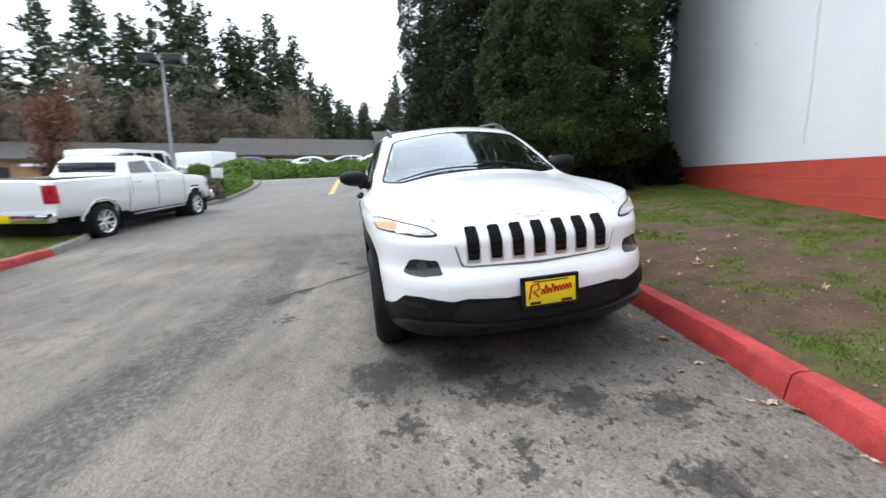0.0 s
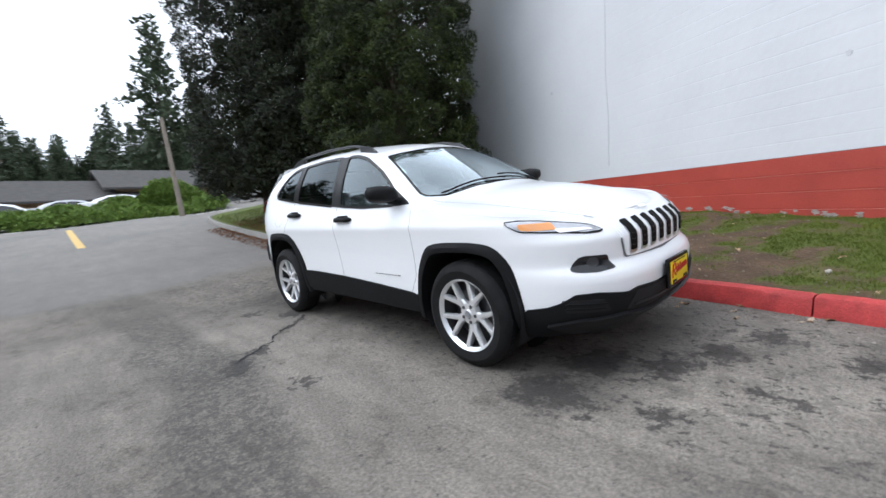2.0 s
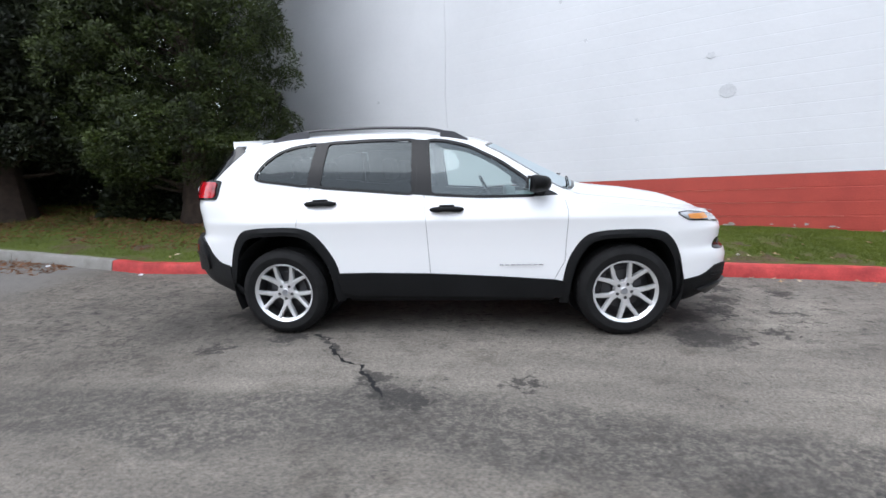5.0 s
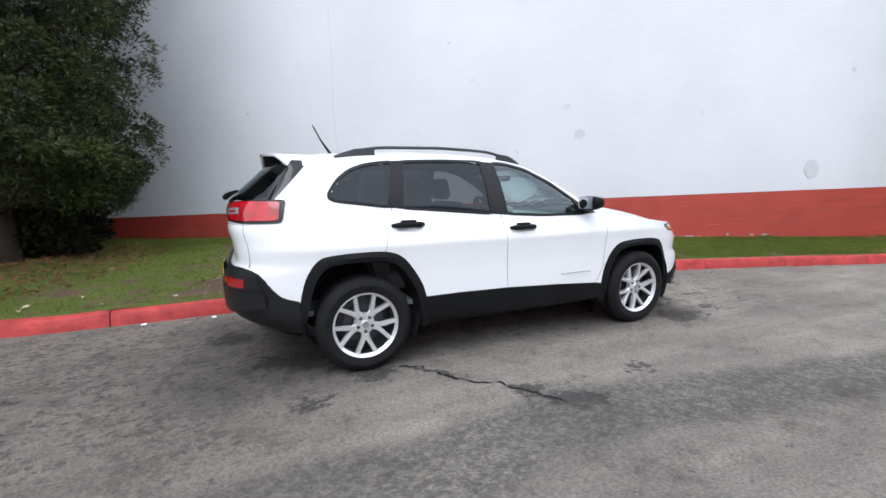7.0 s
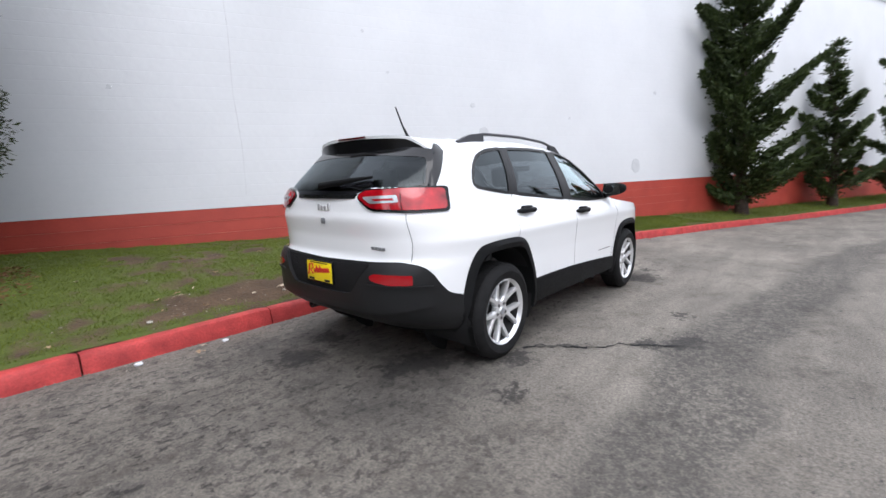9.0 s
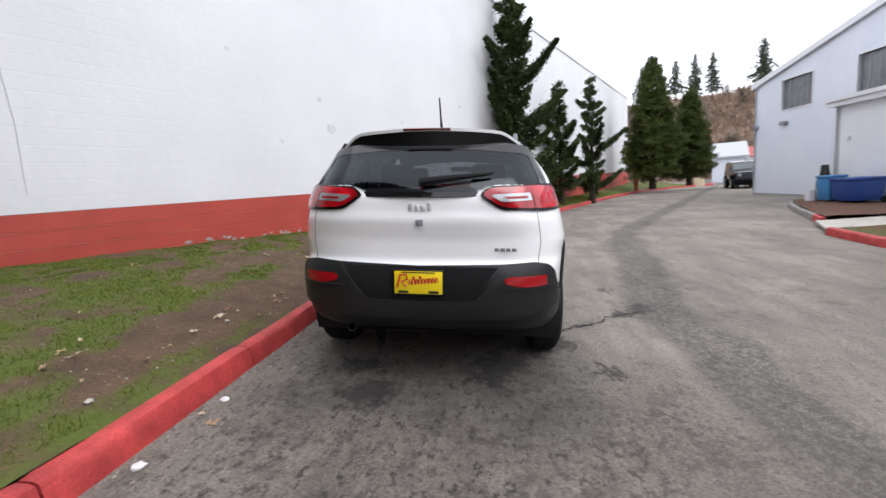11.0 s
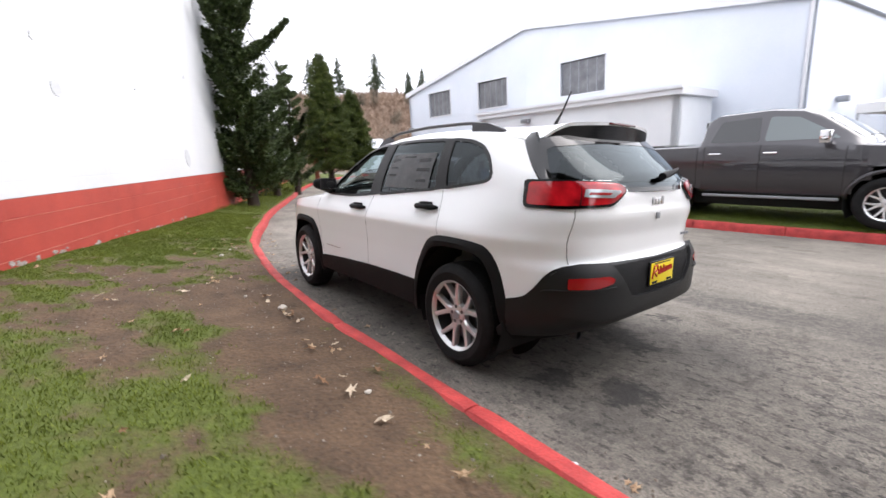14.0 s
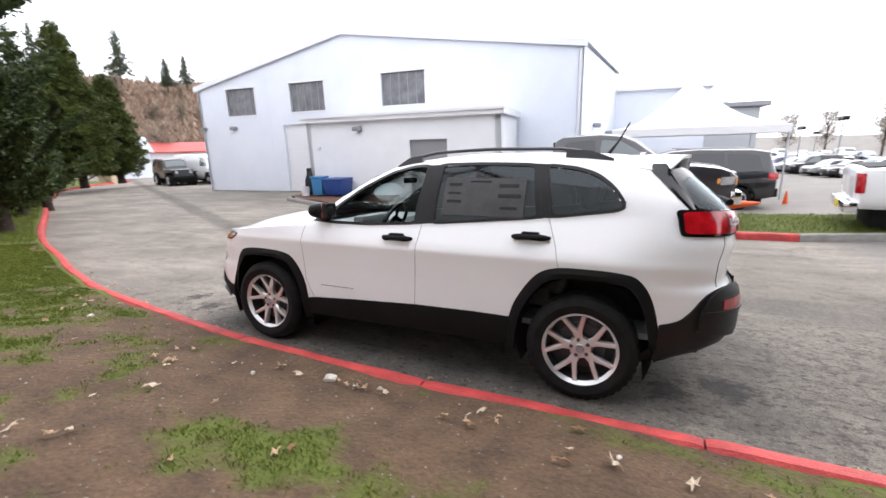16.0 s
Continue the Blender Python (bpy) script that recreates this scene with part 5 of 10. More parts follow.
for r in (top[0], top[-1]):
    bm.faces.new(r)
bmesh.ops.recalc_face_normals(bm, faces=bm.faces)
sp = part("roof_spoiler", bm, [M["paint_white"], M["black"]], CAR, "white spoiler with a black underside")
bm = bmesh.new()
box(bm, -1.968, -1.92, -0.15, 0.15, 1.604, 1.618, 0.003)
part("brake_light", bm, mat("dark_red_lens", (0.09, 0.004, 0.006), 0.12, coat=0.6), sp, "slim dark red high brake light")

# rear wiper
bm = bmesh.new()
wp = [(0.0, 1.285), (-0.12, 1.30), (-0.28, 1.318), (-0.42, 1.335)]
tube(bm, [(x_glass(y, z) - 0.045, y, z) for y, z in wp], [0.024, 0.022, 0.016, 0.008], 8)
part("rear_wiper", bm, M["clad"], CAR, "black rear wiper at rest")
for a, b2 in (((0.965, -0.62), (1.06, 0.02)), ((1.0, 0.0), (0.97, 0.60))):
    bm = bmesh.new()
    pts = []
    for i in range(9):
        t = i / 8
        x, y = a[0] + (b2[0] - a[0]) * t - 0.05 * math.sin(math.pi * t) * 0, a[1] + (b2[1] - a[1]) * t
        pts.append((x, y, z_top(x, y) + 0.018))
    tube(bm, pts, 0.0065, 6)
    part("windscreen_wiper", bm, M["black_matt"], CAR, "black wiper arm and blade")

# bonnet shut line and grille
for sg in (-1, 1):
    bm = bmesh.new()
    pts = []
    for i in range(20):
        t = i / 19
        x = 2.10 - 1.12 * t
        y = sg * (0.545 + 0.18 * t ** 0.8)
        pts.append((x, y, z_top(x, y) - 0.0008))
    tube(bm, pts, 0.0028, 6)
    part("bonnet_gap", bm, M["metal_grey"], CAR)
GR = lambda u, v: (x_front(u, v), u, v)
frame_poly = rounded([(-0.425, 0.686), (-0.455, 0.80), (-0.465, 0.882), (0.465, 0.882), (0.455, 0.80), (0.425, 0.686), (0.0, 0.670)], 0.03, 4)
SATIN = mat("satin_silver", (0.62, 0.62, 0.63), 0.28, metal=0.75)
SLOT_BLACK = mat("black_honeycomb", (0.004, 0.004, 0.004), 0.7, spec=0.15)
gp = part("grille_panel", panel(frame_poly, GR, 0.012, 0.014, 0.03), M["paint_white"], CAR, "white seven-slot grille panel")
for i in range(7):
    y = -0.366 + 0.122 * i
    slot = [(y - 0.037, 0.702), (y - 0.038, 0.850), (y + 0.038, 0.850), (y + 0.037, 0.702)]
    sl = part("grille_slot", panel(rounded(slot, 0.012, 3), GR, 0.016, 0.004, 0.03), SATIN, gp, "satin silver slot surround")
    part("slot_mesh", panel(rounded([(y - 0.029, 0.718), (y - 0.032, 0.800), (y - 0.032, 0.879), (y + 0.032, 0.880), (y + 0.032, 0.800), (y + 0.029, 0.718)], 0.012, 3), GR, 0.019, 0.006, 0.03), SLOT_BLACK, sl, "black mesh insert")
    for k in range(4):
        zb_ = 0.742 + 0.034 * k
        bm = bmesh.new()
        tube(bm, [(x_front(y + o, zb_ + abs(o) * 0.3) + 0.019, y + o, zb_ + abs(o) * 0.3) for o in (-0.027, 0.0, 0.027)], 0.0022, 5)
        part("mesh_bar", bm, M["trim_black"], sl)
gap = [(-0.466, 0.80), (-0.434, 0.680), (0.0, 0.661), (0.434, 0.680), (0.466, 0.80)]
part("panel_gap", panel(rounded(gap, 0.02, 3), GR, 0.006, 0.004, 0.03), M["seam"], gp, "thin shaded gap round the grille panel")
# small round badge above the grille, a plain bar
bm = bmesh.new()
for i in range(4):
    box(bm, 0, 0.006, -0.055 + 0.029 * i, -0.034 + 0.029 * i, 0, 0.028 if i else 0.034, 0.002)
bmesh.ops.transform(bm, matrix=Matrix.Translation((2.150, 0, 0.915)) @ Matrix.Rotation(radians(-50), 4, "Y"), verts=bm.verts)
part("nose_badge", bm, M["paint_white"], CAR, "small bright maker badge")


def dealer_plate(name, at, turn, framed):
    """A yellow dealer card; the name on it stays plain strokes."""
    bm = bmesh.new()
    w, h = (0.330, 0.175) if framed else (0.305, 0.152)
    box(bm, 0, 0.022 if framed else 0.012, -w / 2, w / 2, -h / 2, h / 2, 0.004)
    holder = part(name, bm, M["black"], CAR, "yellow dealer plate in a black holder")
    holder.matrix_basis = Matrix.Translation(at) @ Matrix.Rotation(turn, 4, "Z")
    d = 0.022 if framed else 0.012
    bm = bmesh.new()
    box(bm, d, d + 0.003, -0.142, 0.142, -0.066, 0.068, 0.001)
    card = part("card", bm, M["plate_yellow"], holder, "yellow card")
    bm = bmesh.new()
    rng = random.Random(5)
    tube(bm, [(d + 0.004, -0.125, -0.03), (d + 0.004, -0.108, 0.045), (d + 0.004, -0.07, 0.05), (d + 0.004, -0.065, 0.02), (d + 0.004, -0.10, 0.008), (d + 0.004, -0.07, -0.022)], 0.006, 6)
    for i in range(9):
        y = -0.055 + 0.0195 * i
        top_ = 0.038 if i in (1, 3) else 0.020
        pts = [(d + 0.004, y, -0.012 + 0.002 * i), (d + 0.004, y + 0.006, top_ + 0.002 * i), (d + 0.004, y + 0.013, top_ - 0.008 + 0.002 * i), (d + 0.004, y + 0.016, -0.012 + 0.002 * i)]
        tube(bm, pts, 0.0042, 5)
    part("red_strokes", bm, M["plate_red"], card, "red script strokes")
    for y0, y1, z0, z1 in ((-0.12, -0.06, -0.062, -0.048), (0.06, 0.12, -0.062, -0.048), (-0.10, 0.10, 0.058, 0.064)):
        bm = bmesh.new()
        box(bm, d + 0.003, d + 0.005, y0, y1, z0, z1, 0)
        part("dark_bar", bm, M["black_matt"], card)


dealer_plate("front_plate", (2.318, 0.012, 0.523), 0, True)
dealer_plate("rear_plate", (-2.279, 0, 0.705), math.pi, False)
# tailgate badges as plain bright bars
bm = bmesh.new()
for i, (w, h) in enumerate(((0.024, 0.05), (0.03, 0.034), (0.03, 0.034), (0.028, 0.045))):
    box(bm, -0.008, 0, -0.07 + 0.036 * i, -0.07 + 0.036 * i + w, 0.0, h, 0.004)
bmesh.ops.transform(bm, matrix=Matrix.Translation((x_rear(0, 1.13) - 0.001, 0, 1.118)), verts=bm.verts)
part("tailgate_badge", bm, mat("chrome_badge", (0.86, 0.86, 0.88), 0.18, metal=0.6), CAR, "bright maker badge")
bm = bmesh.new()
for i in range(5):
    box(bm, -0.005, 0, -0.565 + 0.034 * i, -0.565 + 0.034 * i + 0.027, 0.0, 0.020, 0.002)
bmesh.ops.transform(bm, matrix=Matrix.Translation((x_rear(0.48, 0.89) - 0.002, 0, 0.882)), verts=bm.verts)
part("trim_badge", bm, M["metal_grey"], CAR, "small dark trim badge")
bm = bmesh.new()
box(bm, -0.008, 0, -0.022, 0.022, -0.02, 0.02, 0.006)
bmesh.ops.transform(bm, matrix=Matrix.Translation((x_rear(0, 1.05) - 0.002, 0, 1.05)), verts=bm.verts)
part("tailgate_lock", bm, M["metal_grey"], CAR)
# exhaust
bm = bmesh.new()
revolve(bm, [(0.026, 0.0), (0.032, 0.0), (0.032, 0.12), (0.026, 0.12)], 20)
bmesh.ops.transform(bm, matrix=Matrix.Translation((-2.06, 0.50, 0.335)) @ Matrix.Rotation(radians(-90), 4, "Z"), verts=bm.verts)
part("exhaust_tip", bm, M["steel_dark"], CAR, "round exhaust tip")
# aerial
bm = bmesh.new()
tube(bm, [(-1.40, -0.02, z_top(-1.40, 0) + 0.0), (-1.47, -0.02, z_top(-1.40, 0) + 0.10), (-1.54, -0.02, z_top(-1.40, 0) + 0.235)], [0.014, 0.007, 0.005], 8)
part("aerial", bm, M["black_matt"], CAR, "short black roof aerial")


def wheel_meshes(R=0.355, rim=0.238, width=0.225, spokes=5, split=True, seg=64):
    """Tyre, rim and spokes as meshes about the y axis, outside face towards -y."""
    out = []
    bm = bmesh.new()
    h = width / 2
    revolve(bm, [(rim, -h + 0.012), (rim + 0.02, -h + 0.002), (rim + 0.06, -h - 0.006), (R - 0.045, -h), (R - 0.018, -h + 0.016), (R - 0.004, -h + 0.040), (R, -0.05), (R, 0.05), (R - 0.004, h - 0.04), (R - 0.018, h - 0.016), (R - 0.05, h), (rim, h - 0.012)], seg)
    bmesh.ops.recalc_face_normals(bm, faces=bm.faces)
    out.append(("tyre", bm, M["rubber"], "black tyre"))
    bm = bmesh.new()
    for k in range(40 if seg > 40 else 0):
        a = 2 * math.pi * k / 40
        for o in (-0.05, 0.0, 0.05):
            box(bm, R - 0.004, R + 0.0015, o - 0.021, o + 0.021, -0.018, 0.018, 0, Matrix.Rotation(a + (0.03 if o else 0), 4, "Y"))
    if seg > 40:
        out.append(("tread", bm, M["rubber"], "tread blocks"))
    else:
        bm.free()
    bm = bmesh.new()
    revolve(bm, [(rim - 0.012, -h + 0.020), (rim + 0.004, -h + 0.006), (rim + 0.006, -h + 0.012), (rim - 0.016, -h + 0.035)], seg)
    bmesh.ops.recalc_face_normals(bm, faces=bm.faces)
    out.append(("rim", bm, M["alloy"], "silver alloy rim"))
    bm = bmesh.new()
    revolve(bm, [(rim - 0.014, -h + 0.034), (rim - 0.026, 0.02), (rim - 0.02, h - 0.02)], seg)
    bmesh.ops.recalc_face_normals(bm, faces=bm.faces)
    out.append(("barrel", bm, M["barrel"], "shaded rim barrel"))
    bm = bmesh.new()
    n = spokes

    def spoke(a, b, prof):
        """One bar from a to b in the wheel's plane: (share, half width, offset) stations."""
        d = (b - a).normalized()
        q = d.cross(Vector((0, 1, 0)))
        rings = []
        for t, w, o in prof:
            c = a.lerp(b, t)
            rings.append([bm.verts.new(c + q * w * ss + Vector((0, o + dd, 0))) for ss, dd in ((-1, 0.014), (-0.72, 0.002), (0, -0.002), (0.72, 0.002), (1, 0.014), (0.8, 0.045), (-0.8, 0.045))])
        for r0, r1 in zip(rings, rings[1:]):
            for i in range(7):
                bm.faces.new((r0[i], r0[(i + 1) % 7], r1[(i + 1) % 7], r1[i]))
        bm.faces.new(rings[0])
        bm.faces.new(rings[-1])

    at_ = lambda r, a: Vector((r * math.cos(a), 0, r * math.sin(a)))
    for k in range(n):
        a0 = 2 * math.pi * k / n + math.pi / 2
        if split:
            spoke(at_(0.03, a0), at_(rim * 0.47, a0), [(0.0, 0.034, -h + 0.050), (0.5, 0.032, -h + 0.044), (1.0, 0.034, -h + 0.038)])
            for s in (-1, 1):
                a1 = a0 + s * math.pi / n * 0.50
                spoke(at_(rim * 0.40, a0 + s * 0.06), at_(rim - 0.004, a1), [(0.0, 0.021, -h + 0.042), (0.4, 0.0185, -h + 0.034), (0.85, 0.0165, -h + 0.024), (1.0, 0.023, -h + 0.018)])
        else:
            spoke(at_(0.04, a0), at_(rim - 0.008, a0), [(0.0, 0.034, -h + 0.050), (0.35, 0.026, -h + 0.040), (0.75, 0.022, -h + 0.028), (1.0, 0.034, -h + 0.022)])
    bmesh.ops.recalc_face_normals(bm, faces=bm.faces)
    out.append(("spokes", bm, M["alloy"], "forked silver spokes" if split else "plain silver spokes"))
    bm = bmesh.new()
    revolve(bm, [(0.0001, -h + 0.034), (0.026, -h + 0.034), (0.031, -h + 0.040), (0.070, -h + 0.046), (0.08, -h + 0.08)], seg // 2)
    bmesh.ops.recalc_face_normals(bm, faces=bm.faces)
    out.append(("hub", bm, M["alloy"], "silver hub"))
    for k in range(n if seg > 40 else 0):
        bm = bmesh.new()
        c = at_(0.056, 2 * math.pi * k / n + math.pi / 2) + Vector((0, -h + 0.047, 0))
        tube(bm, [c, c + Vector((0, -0.006, 0))], 0.013, 10)
        out.append(("wheel_nut", bm, M["steel_dark"], "dark wheel nut"))
    bm = bmesh.new()
    tube(bm, [at_(0.0, 0) + Vector((0, -h + 0.036, 0)), at_(0.0, 0) + Vector((0, -h + 0.030, 0))], 0.025, 16)
    bmesh.ops.recalc_face_normals(bm, faces=bm.faces)
    out.append(("centre_cap", bm, M["metal_grey"] if "metal_grey" in M else M["alloy"], "grey centre cap"))
    bm = bmesh.new()
    revolve(bm, [(0.0001, 0.0), (0.155, 0.0), (0.155, 0.02)], seg // 2)
    revolve(bm, [(0.155, 0.015), (rim - 0.02, 0.03)], seg // 2)
    bmesh.ops.recalc_face_normals(bm, faces=bm.faces)
    out.append(("brake_disc", bm, M["steel_dark"], "grey brake disc"))
    return out


def hang_wheel(parent, protos, x, y, z, outward, name="wheel", label="black tyre on a silver alloy rim"):
    hub = new(name)
    hub.parent = parent
    hub.matrix_basis = Matrix.Translation((x, y, z)) @ (Matrix.Rotation(math.pi, 4, "Z") if outward > 0 else Matrix.Identity(4)) @ Matrix.Rotation(math.pi + (0.4 * (x + 1.35) if y < 0 else 0.5 + x), 4, "Y")
    tagged(hub, label)
    for n, me, lab in protos:
        ob = new(n, me)
        ob.parent = hub
        tagged(ob, lab)


def wheel_protos(*a, **k):
    out = []
    for n, bm, mt, lab in wheel_meshes(*a, **k):
        me = bpy.data.meshes.new(n)
        bm.to_mesh(me)
        bm.free()
        me.materials.append(mt)
        me.polygons.foreach_set("use_smooth", [True] * len(me.polygons))
        me.set_sharp_from_angle(angle=radians(35))
        out.append((n, me, lab))
    return out


SUV_WHEEL = wheel_protos()
for x in (1.35, -1.35):
    for sg in (-1, 1):
        hang_wheel(CAR, SUV_WHEEL, x, sg * 0.80, 0.355, sg)
        bm = bmesh.new()
        revolve(bm, [(0.43, -0.02), (0.43, 0.42), (0.0001, 0.42)], 40)
        bmesh.ops.transform(bm, matrix=Matrix.Translation((x, sg * 0.86, 0.40)) @ (Matrix.Rotation(math.pi, 4, "Z") if sg > 0 else Matrix.Identity(4)), verts=bm.verts)
        bmesh.ops.delete(bm, geom=[f for f in bm.faces if f.calc_center_median().z < 0.2], context="FACES")
        part("wheel_liner", bm, M["black_matt"], CAR)
# underside
bm = bmesh.new()
box(bm, -1.80, 1.85, -0.5, 0.5, 0.22, 0.34, 0.03)
box(bm, -0.85, 0.85, -0.74, 0.74, 0.235, 0.32, 0.02)
part("underbody", bm, M["black_matt"], CAR, "dark underbody")

# cabin
bm = bmesh.new()
box(bm, -1.9, 0.9, -0.72, 0.72, 0.42, 0.46, 0)
part("cabin_floor", bm, M["dash"], CAR)
bm = bmesh.new()
box(bm, 0.55, 1.02, -0.74, 0.74, 0.70, 1.06, 0.06)
box(bm, 0.50, 0.60, 0.15, 0.62, 0.98, 1.13, 0.03)
box(bm, 0.42, 0.62, -0.14, 0.14, 0.60, 1.02, 0.03)
part("dashboard", bm, M["dash"], CAR, "dark grey dashboard")
bm = bmesh.new()
mtx = Matrix.Translation((0.34, 0.36, 1.065)) @ Matrix.Rotation(radians(62), 4, "Y")
tube(bm, [mtx @ Vector((0.18 * math.cos(a * math.pi / 14), 0.18 * math.sin(a * math.pi / 14), 0)) for a in range(29)], 0.016, 8, cap=False)
for a in (0.3, math.pi - 0.3, -math.pi / 2):
    tube(bm, [mtx @ Vector((0.04 * math.cos(a), 0.04 * math.sin(a), -0.01)), mtx @ Vector((0.175 * math.cos(a), 0.175 * math.sin(a), 0))], 0.014, 6)
tube(bm, [mtx @ Vector((0, 0, 0.01)), mtx @ Vector((0, 0, -0.22))], [0.065, 0.03], 12)
part("steering_wheel", bm, M["black"], CAR, "dark three-spoke steering wheel")


def car_seat(x, y, w):
    bm = bmesh.new()
    box(bm, x - 0.25, x + 0.28, y - w / 2, y + w / 2, 0.52, 0.68, 0.05)
    box(bm, -0.07, 0.09, y - w / 2, y + w / 2, 0, 0.62, 0.06, Matrix.Translation((x - 0.27, 0, 0.62)) @ Matrix.Rotation(radians(-16), 4, "Y"))
    s = part("seat", bm, M["seat"], CAR, "grey cloth seat")
    for o in ((0,) if w < 0.7 else (-0.36, 0.36)):
        bm = bmesh.new()
        box(bm, -0.045, 0.055, y + o - 0.13, y + o + 0.13, 0, 0.18, 0.04, Matrix.Translation((x - 0.46, 0, 1.24)) @ Matrix.Rotation(radians(-12), 4, "Y"))
        part("headrest", bm, M["seat"], s)


car_seat(-0.05, 0.37, 0.52)
car_seat(-0.05, -0.37, 0.52)
car_seat(-0.85, 0.0, 1.22)
bm = bmesh.new()
box(bm, 0.345, 0.375, -0.12, 0.12, 1.40, 1.455, 0.012)
part("inner_mirror", bm, M["black"], CAR)
# lining under the roof and on the pillars
bm = bmesh.new()
xs = [-1.75 + 0.1 * i for i in range(21)]
ys = [-0.56 + 0.08 * i for i in range(15)]
grid = [[bm.verts.new((x, y, z_top(x, y) - 0.035)) for y in ys] for x in xs]
for a, c in zip(grid, grid[1:]):
    for q in range(len(ys) - 1):
        bm.faces.new((a[q], c[q], c[q + 1], a[q + 1]))
part("headliner", bm, mat("grey_headliner", (0.12, 0.12, 0.115), 0.9), CAR)
# price sheet laid on the rear door glass, its colour darkened for the tint's dimming
def on_glass(bm, x0, x1, z0, z1, off):
    cols_ = [[bm.verts.new((x0 + (x1 - x0) * i / 6, y_side(x0 + (x1 - x0) * i / 6, z0 + (z1 - z0) * k / 6) + off, z0 + (z1 - z0) * k / 6)) for k in range(7)] for i in range(7)]
    for a, c in zip(cols_, cols_[1:]):
        for q in range(6):
            bm.faces.new((a[q], a[q + 1], c[q + 1], c[q]))


bm = bmesh.new()
on_glass(bm, -0.93, -0.33, 1.19, 1.455, 0.0045)
sheet = part("price_sheet", bm, mat("printed_sheet", (0.034, 0.034, 0.036), 0.10, col2=(0.050, 0.050, 0.052), scale=12, fine=60), CAR, "printed price sheet laid on the tinted glass, the tint's dimming in its colour")
for x0, x1, z0, z1 in ((-0.46, -0.36, 1.40, 1.42), (-0.46, -0.36, 1.34, 1.355), (-0.47, -0.36, 1.28, 1.30), (-0.88, -0.74, 1.39, 1.415), (-0.90, -0.74, 1.32, 1.345), (-0.88, -0.76, 1.24, 1.26), (-0.68, -0.52, 1.425, 1.437)):
    bm = bmesh.new()
    on_glass(bm, x0, x1, z0, z1, 0.0065)
    part("print_bar", bm, M["black"], sheet)


# ---- gabled workshop across the drive ----
BV = Vector((1, 0.06, 0)).normalized()
BN = Vector((0.06, -1, 0)).normalized() * -1        # out of the front, towards the drive


def bl(x, z, out=0.0, base=(10, -14.3)):
    """Point on the front: x as in the plan, z up, out towards the drive."""
    k = (x - base[0]) / BV.x
    p = Vector((base[0], base[1], 0)) + BV * k + BN * out
    return Vector((p.x, p.y, z))


def slab(bm, pts, depth, dirn):
    a = [bm.verts.new(p) for p in pts]
    b = [bm.verts.new(p + dirn * depth) for p in pts]
    n = len(pts)
    bm.faces.new(a)
    bm.faces.new(b[::-1])
    for i in range(n):
        bm.faces.new((a[i], a[(i + 1) % n], b[(i + 1) % n], b[i]))
    bmesh.ops.recalc_face_normals(bm, faces=bm.faces)


workshop = thing("workshop_building", "pale blue-grey gabled metal workshop building", "building")
G0 = -0.35
XL, XR_, RX = 20.5, 0.52, 11.2
bays = [(18.5, 16.62, 3.58, 4.92), (14.4, 12.4, 3.60, 4.94), (9.28, 7.16, 3.61, 5.01)]
# front wall in strips round the openings, 0.2 m thick
top_at = lambda x: 6.9 + (5.02 - 6.9) * (x - RX) / (XL - RX) if x > RX else 6.9 + (5.36 - 6.9) * (RX - x) / (RX - XR_)
cuts = sorted({XL, XR_, RX, 15.0, 13.3, *(b[0] for b in bays), *(b[1] for b in bays)})
for x0, x1 in zip(cuts, cuts[1:]):
    xm = (x0 + x1) / 2
    holes = [(b[2], b[3]) for b in bays if b[1] < xm < b[0]]
    if 13.3 < xm < 15.0:
        holes = [(G0, 3.0)] + holes
    z = G0
    spans = []
    for a, b in sorted(holes):
        if a > z:
            spans.append((z, a))
        z = b
    for a, b in spans:
        bm = bmesh.new()
        slab(bm, [bl(x0, a), bl(x1, a), bl(x1, b), bl(x0, b)], 0.2, -BN)
        part("wall_panel", bm, M["siding"], workshop, "pale blue-grey siding", smooth=False)
    bm = bmesh.new()
    slab(bm, [bl(x0, z), bl(x1, z), bl(x1, top_at(x1)), bl(x0, top_at(x0))], 0.2, -BN)
    part("wall_panel", bm, M["siding"], workshop, "pale blue-grey siding", smooth=False)
